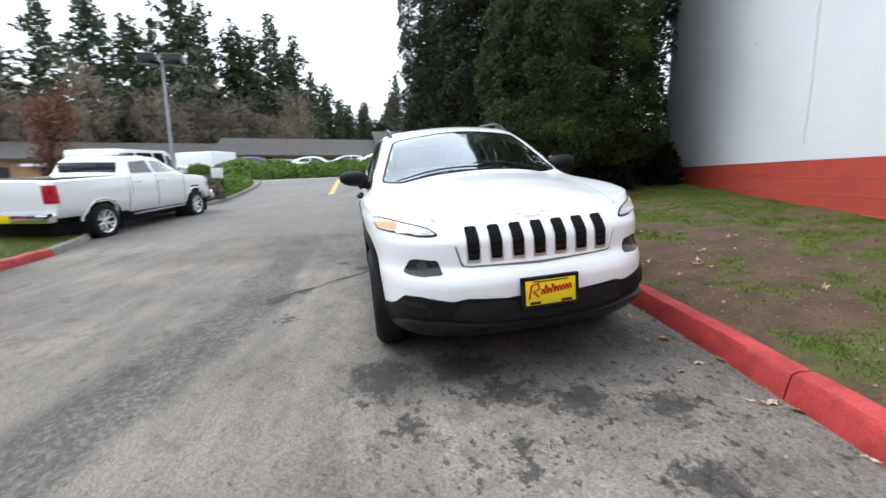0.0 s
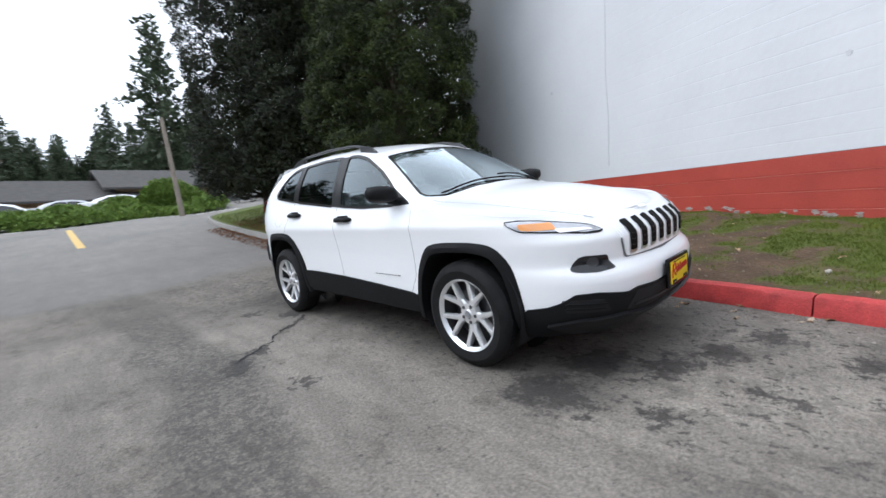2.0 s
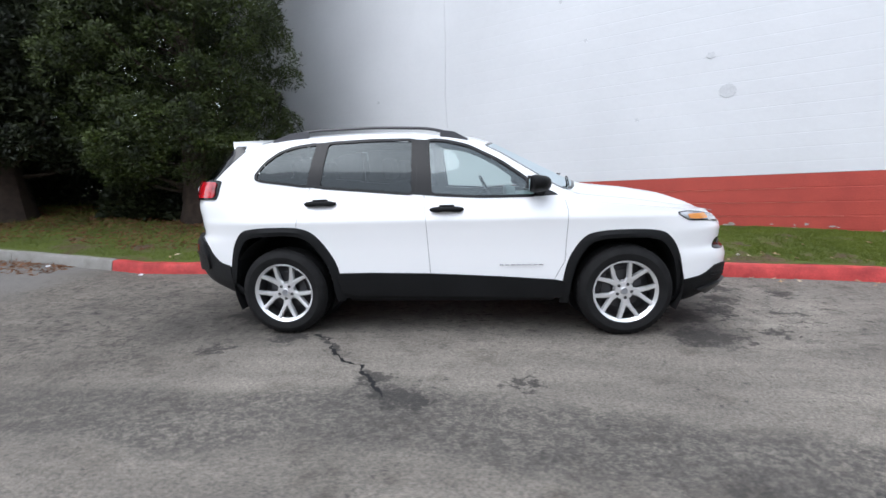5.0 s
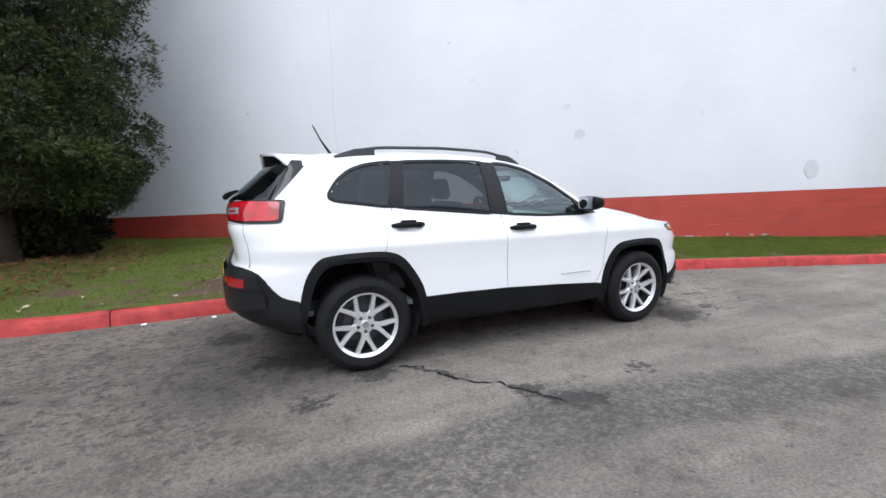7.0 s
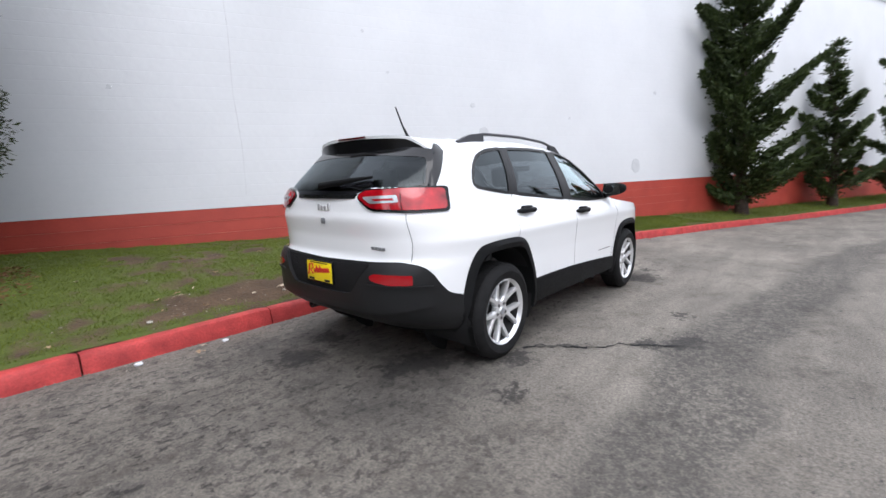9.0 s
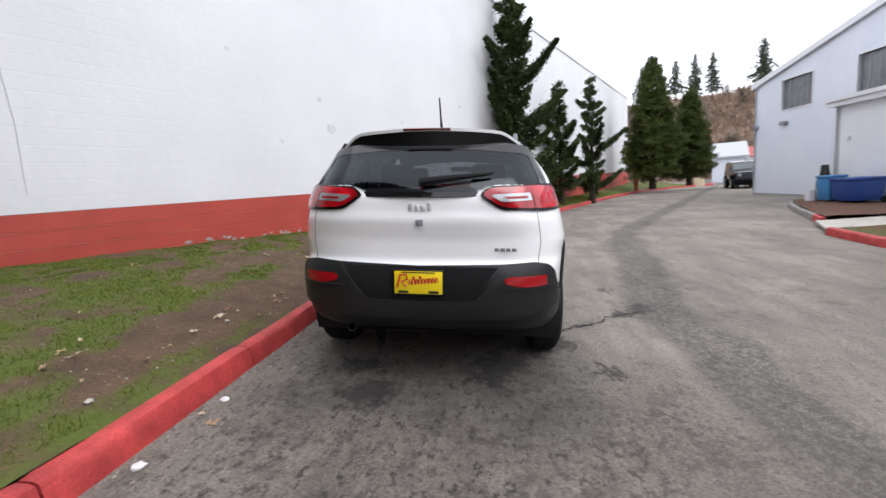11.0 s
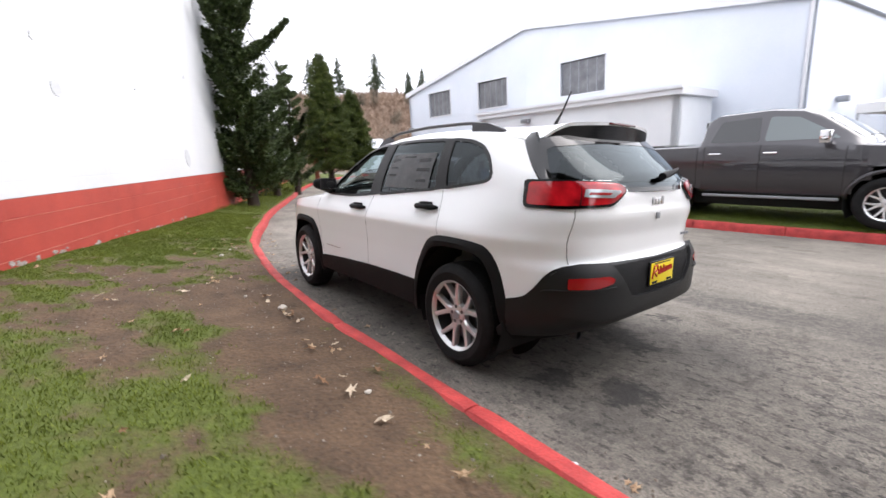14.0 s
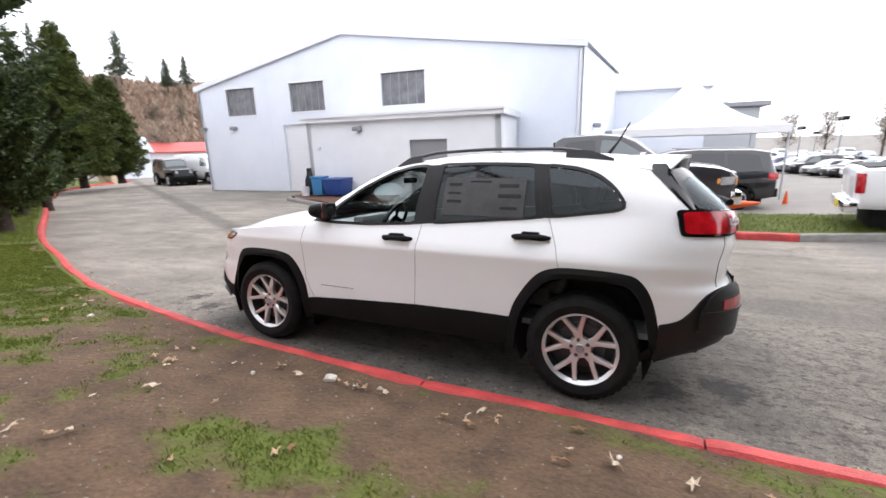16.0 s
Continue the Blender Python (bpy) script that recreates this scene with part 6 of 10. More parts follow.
# ribs of the siding
for i, x in enumerate([XR_ + 0.6 + 0.92 * k for k in range(22)]):
    if x < XL - 0.2:
        zlo = G0
        if any(b[1] - 0.1 < x < b[0] + 0.1 for b in bays):
            zlo = 5.06
        bm = bmesh.new()
        slab(bm, [bl(x - 0.012, zlo, 0.004), bl(x + 0.012, zlo, 0.004), bl(x + 0.012, top_at(x) - 0.1, 0.004), bl(x - 0.012, top_at(x) - 0.1, 0.004)], 0.006, -BN)
        part("siding_rib", bm, M["siding"], workshop, smooth=False)
for (x0, x1, z0, z1) in bays:
    w = new("window")
    w.parent = workshop
    tagged(w, "square window with weathered grey boards behind the glass")
    for a, b, c, d in ((x0, x1, z0 - 0.06, z0), (x0, x1, z1, z1 + 0.06), (x0 + 0.06, x0, z0, z1), (x1, x1 - 0.06, z0, z1)):
        bm = bmesh.new()
        slab(bm, [bl(a, c, 0.03), bl(b, c, 0.03), bl(b, d, 0.03), bl(a, d, 0.03)], 0.12, -BN)
        part("window_frame", bm, M["trim"], w, smooth=False)
    bm = bmesh.new()
    slab(bm, [bl(x0, z0, -0.1), bl(x1, z0, -0.1), bl(x1, z1, -0.1), bl(x0, z1, -0.1)], 0.02, -BN)
    part("pane", bm, mat("dusty_window", (0.10, 0.105, 0.115), 0.25, col2=(0.22, 0.22, 0.23), scale=2.5, fine=9), w, "dusty dark glass", smooth=False)
    for k in range(1, 5):
        x = x0 + (x1 - x0) * k / 5
        bm = bmesh.new()
        slab(bm, [bl(x + 0.02, z0, -0.085), bl(x - 0.02, z0, -0.085), bl(x - 0.02, z1, -0.085), bl(x + 0.02, z1, -0.085)], 0.02, -BN)
        part("board", bm, M["metal_grey"], w, smooth=False)
# side walls, roof, back
bm = bmesh.new()
pr, pl = bl(XR_, 0), bl(XL, 0)
dr = Vector((-0.085, -1, 0)).normalized()
slab(bm, [pr + Vector((0, 0, G0)), pr + Vector((0, 0, 5.36)), pr + dr * 9.2 + Vector((0, 0, 5.36)), pr + dr * 9.2 + Vector((0, 0, G0))], 0.2, BV)
part("side_wall", bm, M["siding"], workshop, "pale blue-grey siding", smooth=False)
bm = bmesh.new()
slab(bm, [pl + Vector((0, 0, G0)), pl + Vector((0, 0, 5.02)), pl + dr * 20 + Vector((0, 0, 5.02)), pl + dr * 20 + Vector((0, 0, G0))], 0.2, -BV)
part("side_wall", bm, M["siding"], workshop, "pale blue-grey siding", smooth=False)
for xa, xb in ((RX, XL + 0.12), (RX, XR_ - 0.12)):
    bm = bmesh.new()
    za, zb = 6.98, top_at(min(max(xb, XR_), XL)) + 0.06
    slab(bm, [bl(xa, za, 0.12), bl(xb, zb, 0.12), bl(xb, zb, 0.12) + dr * (9.4 if xb < RX else 20), bl(xa, za, 0.12) + dr * 20], 0.1, Vector((0, 0, 1)))
    rf = part("roof", bm, M["galv"], workshop, "grey metal roof", smooth=False)
    bm = bmesh.new()
    slab(bm, [bl(xa, za - 0.16, 0.15), bl(xb, zb - 0.16, 0.15), bl(xb, zb + 0.10, 0.15), bl(xa, za + 0.10, 0.15)], 0.05, -BN)
    part("verge_trim", bm, M["trim"], rf, "pale verge board", smooth=False)
# downpipe, corner trim
bm = bmesh.new()
tube(bm, [bl(XR_ + 0.12, 5.2, 0.06), bl(XR_ + 0.12, G0, 0.06)], 0.05, 8)
part("downpipe", bm, M["trim"], workshop)
# roller door
bm = bmesh.new()
rows = 26
vs = []
for r in range(rows * 2 + 1):
    z = G0 + (3.0 - G0) * r / (rows * 2)
    o = -0.115 if r % 2 else -0.122
    vs.append((bm.verts.new(bl(15.0, z, o)), bm.verts.new(bl(13.3, z, o))))
for a, b in zip(vs, vs[1:]):
    bm.faces.new((a[0], a[1], b[1], b[0]))
part("roller_door", bm, M["trim"], workshop, "closed white roller door", smooth=False)


def wall_lamp(p, parent):
    bm = bmesh.new()
    box(bm, p.x - 0.17, p.x + 0.17, p.y, p.y + 0.22, p.z - 0.08, p.z + 0.08, 0.02)
    lamp = part("wall_lamp", bm, M["metal_grey"], parent, "dark grey flood lamp")
    bm = bmesh.new()
    box(bm, p.x - 0.13, p.x + 0.13, p.y + 0.04, p.y + 0.20, p.z - 0.10, p.z - 0.078, 0.005)
    part("lamp_lens", bm, M["lens_clear"], lamp)


wall_lamp(bl(18.2, 2.97, 0.0), workshop)
wall_lamp(bl(20.3, 3.0, 0.0), workshop)
for k, y in ((2.5, -0.06), (6.0, -0.06)):
    q = pr + dr * k
    bm = bmesh.new()
    box(bm, q.x - 0.35, q.x - 0.02, q.y - 0.15, q.y + 0.15, 2.55 - 0.08 * k, 2.75 - 0.08 * k, 0.03)
    part("side_lamp", bm, M["metal_grey"], workshop, "dark side lamp")

# low annex with a flat top, in front
annex = thing("annex", "low pale stucco annex with a grey door", "building")
AB = (8, -11.3)
AL, AR, AT = 11.05, 2.85, 2.78
al = lambda x, z, out=0.0: bl(x, z, out, AB)
bm = bmesh.new()
for x0, x1, z0, z1 in ((AR, 4.87, G0, AT), (4.87, 6.37, 2.0, AT), (6.37, AL, G0, AT)):
    slab(bm, [al(x0, z0), al(x1, z0), al(x1, z1), al(x0, z1)], 0.2, -BN)
part("front_wall", bm, M["annex"], annex, "pale grey stucco", smooth=False)
for x, s in ((AL, -1), (AR, 1)):
    bm = bmesh.new()
    p = al(x, 0)
    slab(bm, [p + Vector((0, 0, G0)), p + Vector((0, 0, AT)), p - BN * 2.85 + Vector((0, 0, AT)), p - BN * 2.85 + Vector((0, 0, G0))], 0.2, BV * s)
    part("side_wall", bm, M["annex"], annex, smooth=False)
bm = bmesh.new()
slab(bm, [al(AR - 0.15, AT, 0.2), al(AL + 0.15, AT, 0.2), al(AL + 0.15, AT, -2.9), al(AR - 0.15, AT, -2.9)], 0.22, Vector((0, 0, 1)))
rf = part("roof", bm, M["trim"], annex, "flat roof with a pale fascia", smooth=False)
bm = bmesh.new()
slab(bm, [al(AR - 0.15, AT + 0.16, 0.26), al(AL + 0.15, AT + 0.16, 0.26), al(AL + 0.15, AT + 0.26, 0.26), al(AR - 0.15, AT + 0.26, 0.26)], 0.06, -BN)
part("gutter", bm, M["trim"], rf, smooth=False)
bm = bmesh.new()
slab(bm, [al(4.87, G0, -0.1), al(6.37, G0, -0.1), al(6.37, 2.0, -0.1), al(4.87, 2.0, -0.1)], 0.05, -BN)
dr_ = part("door", bm, M["metal_grey"], annex, "closed grey steel door", smooth=False)
bm = bmesh.new()
tube(bm, [al(5.0, 0.85, -0.09), al(5.0, 0.85, -0.03), al(5.14, 0.85, -0.03)], 0.015, 6)
part("door_handle", bm, M["chrome"], dr_)
for a, b, c, d in ((4.79, 4.87, G0, 2.06), (6.37, 6.45, G0, 2.06), (4.87, 6.37, 2.0, 2.06)):
    bm = bmesh.new()
    slab(bm, [al(a, c, 0.02), al(b, c, 0.02), al(b, d, 0.02), al(a, d, 0.02)], 0.1, -BN)
    part("door_frame", bm, M["trim"], annex, smooth=False)
wall_lamp(al(8.58, 2.5, 0.0), annex)
bm = bmesh.new()
box(bm, al(10.5, 0).x - 0.06, al(10.5, 0).x + 0.06, al(10.5, 0).y, al(10.5, 0).y + 0.06, 1.7, 1.85, 0.01)
part("meter_box", bm, M["trim"], annex)

# lower wing behind, towards the tent
wing = thing("rear_wing", "long low pale metal wing of the workshop", "building")
q0 = pr + dr * 9.2
bm = bmesh.new()
slab(bm, [q0 + Vector((0, 0, G0)), q0 + Vector((0, 0, 4.45)), q0 + Vector((-4.6, -0.5, 4.45)), q0 + Vector((-4.6, -0.5, G0))], 6, Vector((0, -1, 0)))
part("wing_wall", bm, M["siding"], wing, "pale grey metal siding", smooth=False)
bm = bmesh.new()
slab(bm, [q0 + Vector((0.1, 0.25, 4.45)), q0 + Vector((-4.8, -0.25, 4.45)), q0 + Vector((-4.8, -7, 4.5)), q0 + Vector((0.1, -7, 4.5))], 0.18, Vector((0, 0, 1)))
part("wing_roof", bm, M["trim"], wing, smooth=False)

# concrete path and bark bed before the annex
bm = bmesh.new()
slab(bm, [Vector((4.55, -6.75, -0.20)), Vector((6.1, -7.5, -0.20)), Vector((6.7, -11.25, -0.24)), Vector((4.8, -11.4, -0.24))], 0.045, Vector((0, 0, 1)))
part("path", bm, M["concrete"], label="pale concrete path to the annex door", kind="structure", smooth=False, category="path")
M["mulch"] = mat("bark_mulch", (0.07, 0.032, 0.02), 0.95, col2=(0.15, 0.075, 0.045), scale=12, fine=70, bump=1.0, fine_amount=0.6)
for poly in ([(1.0, -6.75), (4.5, -6.9), (4.75, -11.35), (2.9, -11.5), (1.0, -9.2)], [(6.2, -7.75), (7.2, -8.2), (9.5, -9.2), (11.5, -10.25), (11.2, -11.0), (6.75, -11.2)]):
    bm = bmesh.new()
    vs = [bm.verts.new((x, y, -0.13)) for x, y in poly]
    bm.faces.new(vs)
    for i in range(-2, 30):
        for ax in (0, 1):
            no, co = [0, 0, 0], [0, 0, 0]
            no[ax], co[ax] = 1, (i * 0.5 if ax == 0 else -i * 0.5)
            bmesh.ops.bisect_plane(bm, geom=bm.verts[:] + bm.edges[:] + bm.faces[:], plane_co=co, plane_no=no)
    for v in bm.verts:
        v.co.z += 0.05 * noise.noise((v.co.x * 1.5, v.co.y * 1.5, 1)) + 0.03
    part("bark_bed", bm, M["mulch"], label="reddish bark mulch bed along the annex", kind="structure", category="bark bed")


# bins
def wheelie_bin(x, y, z, w, h, mt, label):
    b = thing("waste_bin", label, "bin", pose(x, y, z, 0, 0, 4))
    bm = bmesh.new()
    vs = box(bm, -w / 2, w / 2, -w / 2, w / 2, 0.08, h, 0.02)
    for v in bm.verts:
        k = 0.86 + 0.14 * (v.co.z / h)
        v.co.x *= k
        v.co.y *= k
    part("tub", bm, mt, b)
    bm = bmesh.new()
    box(bm, -w / 2 - 0.02, w / 2 + 0.02, -w / 2 - 0.02, w / 2 + 0.03, h, h + 0.07, 0.02)
    part("lid", bm, mt, b)
    for s in (-1, 1):
        bm = bmesh.new()
        revolve(bm, [(0.001, -0.03), (0.09, -0.03), (0.09, 0.03), (0.001, 0.03)], 16)
        bmesh.ops.transform(bm, matrix=Matrix.Translation((s * (w / 2 - 0.05), -w / 2 + 0.02, 0.09)) @ Matrix.Rotation(math.pi / 2, 4, "Z"), verts=bm.verts)
        part("wheel", bm, M["rubber"], b)


BLUE, BLUE2 = mat("blue_plastic", (0.012, 0.05, 0.22), 0.45), mat("light_blue_plastic", (0.04, 0.20, 0.42), 0.45)
wheelie_bin(9.28, -10.6, -0.12, 0.86, 0.66, BLUE, "dark blue plastic recycling tub on the bark bed")
wheelie_bin(10.02, -10.4, -0.12, 0.50, 0.74, BLUE2, "light blue plastic bin beside the annex")
bm = bmesh.new()
revolve(bm, [(0.001, 0.0), (0.15, 0.0), (0.17, 0.36), (0.16, 0.36), (0.14, 0.02)], 24)
bmesh.ops.transform(bm, matrix=Matrix.Translation((10.72, -10.3, -0.10)) @ Matrix.Rotation(radians(90), 4, "X"), verts=bm.verts)
part("bucket", bm, M["trim"], label="white plastic bucket by the kerb", category="bucket")
bm = bmesh.new()
tube(bm, [(10.78, -10.72, -0.15), (10.78, -10.72, 0.5), (10.78, -10.72, 0.75), (10.80, -10.72, 1.0)], [0.22, 0.22, 0.12, 0.10], 14)
part("ash_can", bm, M["black"], label="black smokers' ash can by the bins", category="ash can")

# marquee
tent = thing("marquee", "white peaked marquee on poles in the car lot", "tent")
tc = Vector((-3.45, -17.5, 0))
hw = 2.8
bm = bmesh.new()
rings = []
for i in range(13):
    t = i / 12
    r = hw * (1 - t) ** 1.0
    z = 2.15 + 2.0 * t ** 1.55
    ring_ = []
    for k in range(32):
        a = 2 * math.pi * k / 32
        sq = 1 / max(abs(math.cos(a)), abs(math.sin(a)))
        rr = r * (sq * (1 - t) + 1.0 * t)
        ring_.append(bm.verts.new((tc.x + rr * math.cos(a), tc.y + rr * math.sin(a), z)))
    rings.append(ring_)
val = [bm.verts.new((v.co.x, v.co.y, 1.88)) for v in rings[0]]
for r0, r1 in zip([val] + rings, rings):
    for k in range(32):
        bm.faces.new((r0[k], r0[(k + 1) % 32], r1[(k + 1) % 32], r1[k]))
part("canopy", bm, mat("white_canvas", (0.80, 0.80, 0.81), 0.7), tent, "white canvas roof")
for sx in (-1, 1):
    for sy in (-1, 1):
        bm = bmesh.new()
        tube(bm, [(tc.x + sx * hw * 0.98, tc.y + sy * hw * 0.98, road_z(tc.x + sx * hw, tc.y + sy * hw) - 0.03), (tc.x + sx * hw * 0.98, tc.y + sy * hw * 0.98, 2.0)], 0.03, 8)
        part("pole", bm, M["galv"], tent)
# far showroom with a tall sign fin
show = thing("showroom", "far grey flat-roofed showroom with a tall pale fin", "building")
bm = bmesh.new()
box(bm, -9.6, -4.4, -46, -36, -2.1, 3.95, 0.05)
part("showroom_wall", bm, M["galv"], show, smooth=False)
bm = bmesh.new()
box(bm, -10.1, -4.1, -46.5, -35.4, 3.95, 4.3, 0.05)
part("showroom_roof", bm, M["metal_grey"], show, smooth=False)
bm = bmesh.new()
slab(bm, [Vector((-5.6, -36.5, 4.3)), Vector((-7.6, -36.5, 4.3)), Vector((-7.6, -36.5, 6.6)), Vector((-6.8, -36.5, 6.6))], 0.5, Vector((0, -1, 0)))
part("sign_fin", bm, M["trim"], show, smooth=False)


# ---- trees and shrubs ----
def leaf_mat(name, dark, light, rough=0.55, scale=1.1, patch=1.2, leaf=0.55):
    """Foliage: colour varies leaf by leaf; a little light comes through."""
    m = bpy.data.materials.new(name)
    m.use_nodes = True
    N, L = m.node_tree.nodes, m.node_tree.links
    b = N["Principled BSDF"]
    geo = N.new("ShaderNodeNewGeometry")
    r = N.new("ShaderNodeValToRGB")
    r.color_ramp.elements[0].color, r.color_ramp.elements[1].color = (*dark, 1), (*light, 1)
    n = N.new("ShaderNodeTexNoise")
    n.inputs["Scale"].default_value, n.inputs["Detail"].default_value = scale, 3
    L.new(geo.outputs["Position"], n.inputs["Vector"])
    mx = N.new("ShaderNodeMath")
    mx.operation = "MULTIPLY_ADD"
    mx.inputs[1].default_value = leaf
    L.new(geo.outputs["Random Per Island"], mx.inputs[0])
    sub = N.new("ShaderNodeMath")
    sub.operation = "MULTIPLY_ADD"
    sub.inputs[1].default_value, sub.inputs[2].default_value = patch, 0.25 - 0.5 * patch
    L.new(n.outputs["Fac"], sub.inputs[0])
    L.new(sub.outputs["Value"], mx.inputs[2])
    L.new(mx.outputs["Value"], r.inputs["Fac"])
    L.new(r.outputs["Color"], b.inputs["Base Color"])
    b.inputs["Roughness"].default_value = rough
    b.inputs["Specular IOR Level"].default_value = 0.3
    return m


M["cedar"] = leaf_mat("cedar_sprays", (0.006, 0.010, 0.0025), (0.052, 0.074, 0.011), scale=2.6, patch=2.6, leaf=0.35)
M["cedar_dark"] = leaf_mat("dark_cedar_sprays", (0.005, 0.008, 0.0035), (0.028, 0.036, 0.011), scale=2.0, patch=2.2, leaf=0.35)
M["juniper"] = leaf_mat("juniper_needles", (0.010, 0.020, 0.006), (0.064, 0.092, 0.024))
M["arbor"] = leaf_mat("arborvitae_sprays", (0.016, 0.031, 0.005), (0.092, 0.118, 0.020))
M["fir"] = leaf_mat("fir_needles", (0.026, 0.044, 0.024), (0.075, 0.100, 0.050))
M["brush"] = leaf_mat("bare_brown_twigs", (0.15, 0.125, 0.095), (0.29, 0.245, 0.19), 0.9)
M["red_twigs"] = leaf_mat("reddish_twigs", (0.11, 0.05, 0.032), (0.21, 0.10, 0.07), 0.9)
M["ivy"] = leaf_mat("ground_cover_leaves", (0.07, 0.125, 0.022), (0.20, 0.29, 0.06))
M["grass"] = leaf_mat("grass_blades", (0.061, 0.084, 0.010), (0.158, 0.194, 0.022), 0.6)
M["dead_leaf"] = leaf_mat("dry_leaves", (0.17, 0.085, 0.04), (0.42, 0.27, 0.15), 0.8)


def cards(name, centers, axes, lens, wids, material, parent=None, label="", kind="", bend=0.25, category="", face=None):
    """Small folded sprays: each two triangles-and-a-fold, joined into one mesh."""
    rs = np.random.RandomState(len(centers) % 9973)
    n = len(centers)
    c, a = np.asarray(centers, float), np.asarray(axes, float)
    a /= np.linalg.norm(a, axis=1, keepdims=True) + 1e-9
    r = rs.normal(size=(n, 3))
    if face is not None:
        r = np.asarray(face, float) + 0.35 * r
        s = np.cross(r, a)
    else:
        s = np.cross(a, r)
    s /= np.linalg.norm(s, axis=1, keepdims=True) + 1e-9
    u = np.cross(s, a)
    L_, W_ = np.asarray(lens).reshape(-1, 1), np.asarray(wids).reshape(-1, 1)
    p0 = c
    p1 = c + a * L_ * 0.5 + s * W_ * 0.5 + u * W_ * bend
    p2 = c + a * L_
    p3 = c + a * L_ * 0.5 - s * W_ * 0.5 + u * W_ * bend
    v = np.stack([p0, p1, p2, p3], 1).reshape(-1, 3)
    k = np.arange(n) * 4
    f = np.stack([np.stack([k, k + 1, k + 2], 1), np.stack([k, k + 2, k + 3], 1)], 1).reshape(-1, 3)
    me = bpy.data.meshes.new(name)
    me.vertices.add(len(v))
    me.vertices.foreach_set("co", v.astype(np.float32).ravel())
    me.loops.add(f.size)
    me.loops.foreach_set("vertex_index", f.astype(np.int32).ravel())
    me.polygons.add(len(f))
    me.polygons.foreach_set("loop_start", np.arange(0, f.size, 3, dtype=np.int32))
    me.update(calc_edges=True)
    me.materials.append(material)
    ob = new(name, me)
    if parent:
        ob.parent = parent
    return tagged(ob, label, category, "", kind)


def conifer(name, label, at, height, radius, skirt, material, n_limb, sprays, seed, shape=lambda t: 1 - t, droop=0.25, spray=0.16, trunk=0.2, clump=0.33, lift=0.0, category="tree", ragged=0.35, leader=True, dense_in=0.25, tufts=5, spiky=0.0, arms=()):
    """Trunk, limbs from skirt to top, and sprays gathered in clumps along each limb."""
    rng, rs = random.Random(seed), np.random.RandomState(seed)
    root = thing(name, label, category, pose(*at))
    bm = bmesh.new()
    tp = [(0.05 * rng.uniform(-1, 1) * i * 0.4, 0.05 * rng.uniform(-1, 1) * i * 0.4, -0.15 + (height * 0.97 + 0.15) * i / 8) for i in range(9)]
    tube(bm, tp, [trunk * (1.25 if i == 0 else 1) * (1 - 0.93 * i / 8) for i in range(9)], 10)
    part("trunk", bm, M["bark"], root, "brown fibrous trunk")
    bm = bmesh.new()
    C, A = [], []
    for i in range(n_limb + len(arms)):
        t = min(i + rng.random(), n_limb - 0.1) / n_limb
        z = skirt + (height - skirt) * t
        az = i * 2.39996 + rng.uniform(-0.5, 0.5)
        ln = max(0.12, radius * shape(t) * (1 - ragged + ragged * 2 * rng.random() * 0.8))
        if i >= n_limb:
            az, z, ln = arms[i - n_limb]
            t = z / height
        d = Vector((math.cos(az), math.sin(az), 0))
        pts = []
        for q in range(6):
            f = q / 5
            pts.append(Vector((0, 0, z)) + d * ln * f + Vector((0, 0, lift * ln * f - droop * ln * f * f)))
        if i % 2 == 0 and (spray < 0.5 or i % 4 == 0) or spiky:
            tube(bm, pts, [max(0.006, trunk * 0.22 * (1 - 0.85 * q / 5) * (1 - 0.6 * t)) for q in range(6)], 5)
        k = max(4, int(sprays * ln / (radius * n_limb) * 1.6))
        m_ = max(2, int(tufts * ln / radius + 0.5))
        P = np.array([list(p) for p in pts])
        fc = dense_in + (1.0 - dense_in) * (np.arange(m_) + rs.rand(m_)) / m_
        seg = np.clip((fc * 5).astype(int), 0, 4)
        mid = P[seg] + (P[seg + 1] - P[seg]) * (fc * 5 - seg)[:, None]
        mid = mid + rs.normal(size=(m_, 3)) * clump * np.array([0.75, 0.75, 0.45]) * min(1.0, 0.4 + ln / radius)
        big = clump * (0.40 + 0.45 * rs.rand(m_)) * min(1.0, 0.5 + ln / radius)
        own = rs.randint(0, m_, k)
        off = np.clip(rs.normal(size=(k, 3)) * 0.62, -0.95, 0.95)
        rad_ = 1.0
        c = mid[own] + off * rad_ * big[own][:, None] * np.array([1.15, 1.15, 0.62]) + np.array([d.x, d.y, -0.25]) * (np.abs(rs.normal(size=k)) * 0.35 * big[own])[:, None]
        dirs = np.array([d.x, d.y, 0.0]) * (0.45 + spiky) + off * 0.8 + rs.normal(size=(k, 3)) * 0.35
        dirs[:, 2] += -0.15 + 0.9 * spiky
        if spiky:
            fr_ = dense_in + (1.0 - dense_in) * rs.rand(k) ** 0.85
            sg_ = np.clip((fr_ * 5).astype(int), 0, 4)
            off = rs.normal(size=(k, 3)) * (clump * (1.12 - fr_))[:, None] * np.array([1, 1, 0.6])
            c = P[sg_] + (P[sg_ + 1] - P[sg_]) * (fr_ * 5 - sg_)[:, None] + off
            dirs = np.array([d.x, d.y, 0.55]) + rs.normal(size=(k, 3)) * 0.55
        C.append(c)
        A.append(dirs)
    part("limb", bm, M["bark"], root, "thin brown limbs", kind="stuff")
    C, A = np.concatenate(C), np.concatenate(A)
    n = len(C)
    cards("crown", C, A, spray * (0.6 + 0.8 * rs.rand(n)), spray * (0.28 + 0.26 * rs.rand(n)), material, root, "dense uneven evergreen crown")
    return root




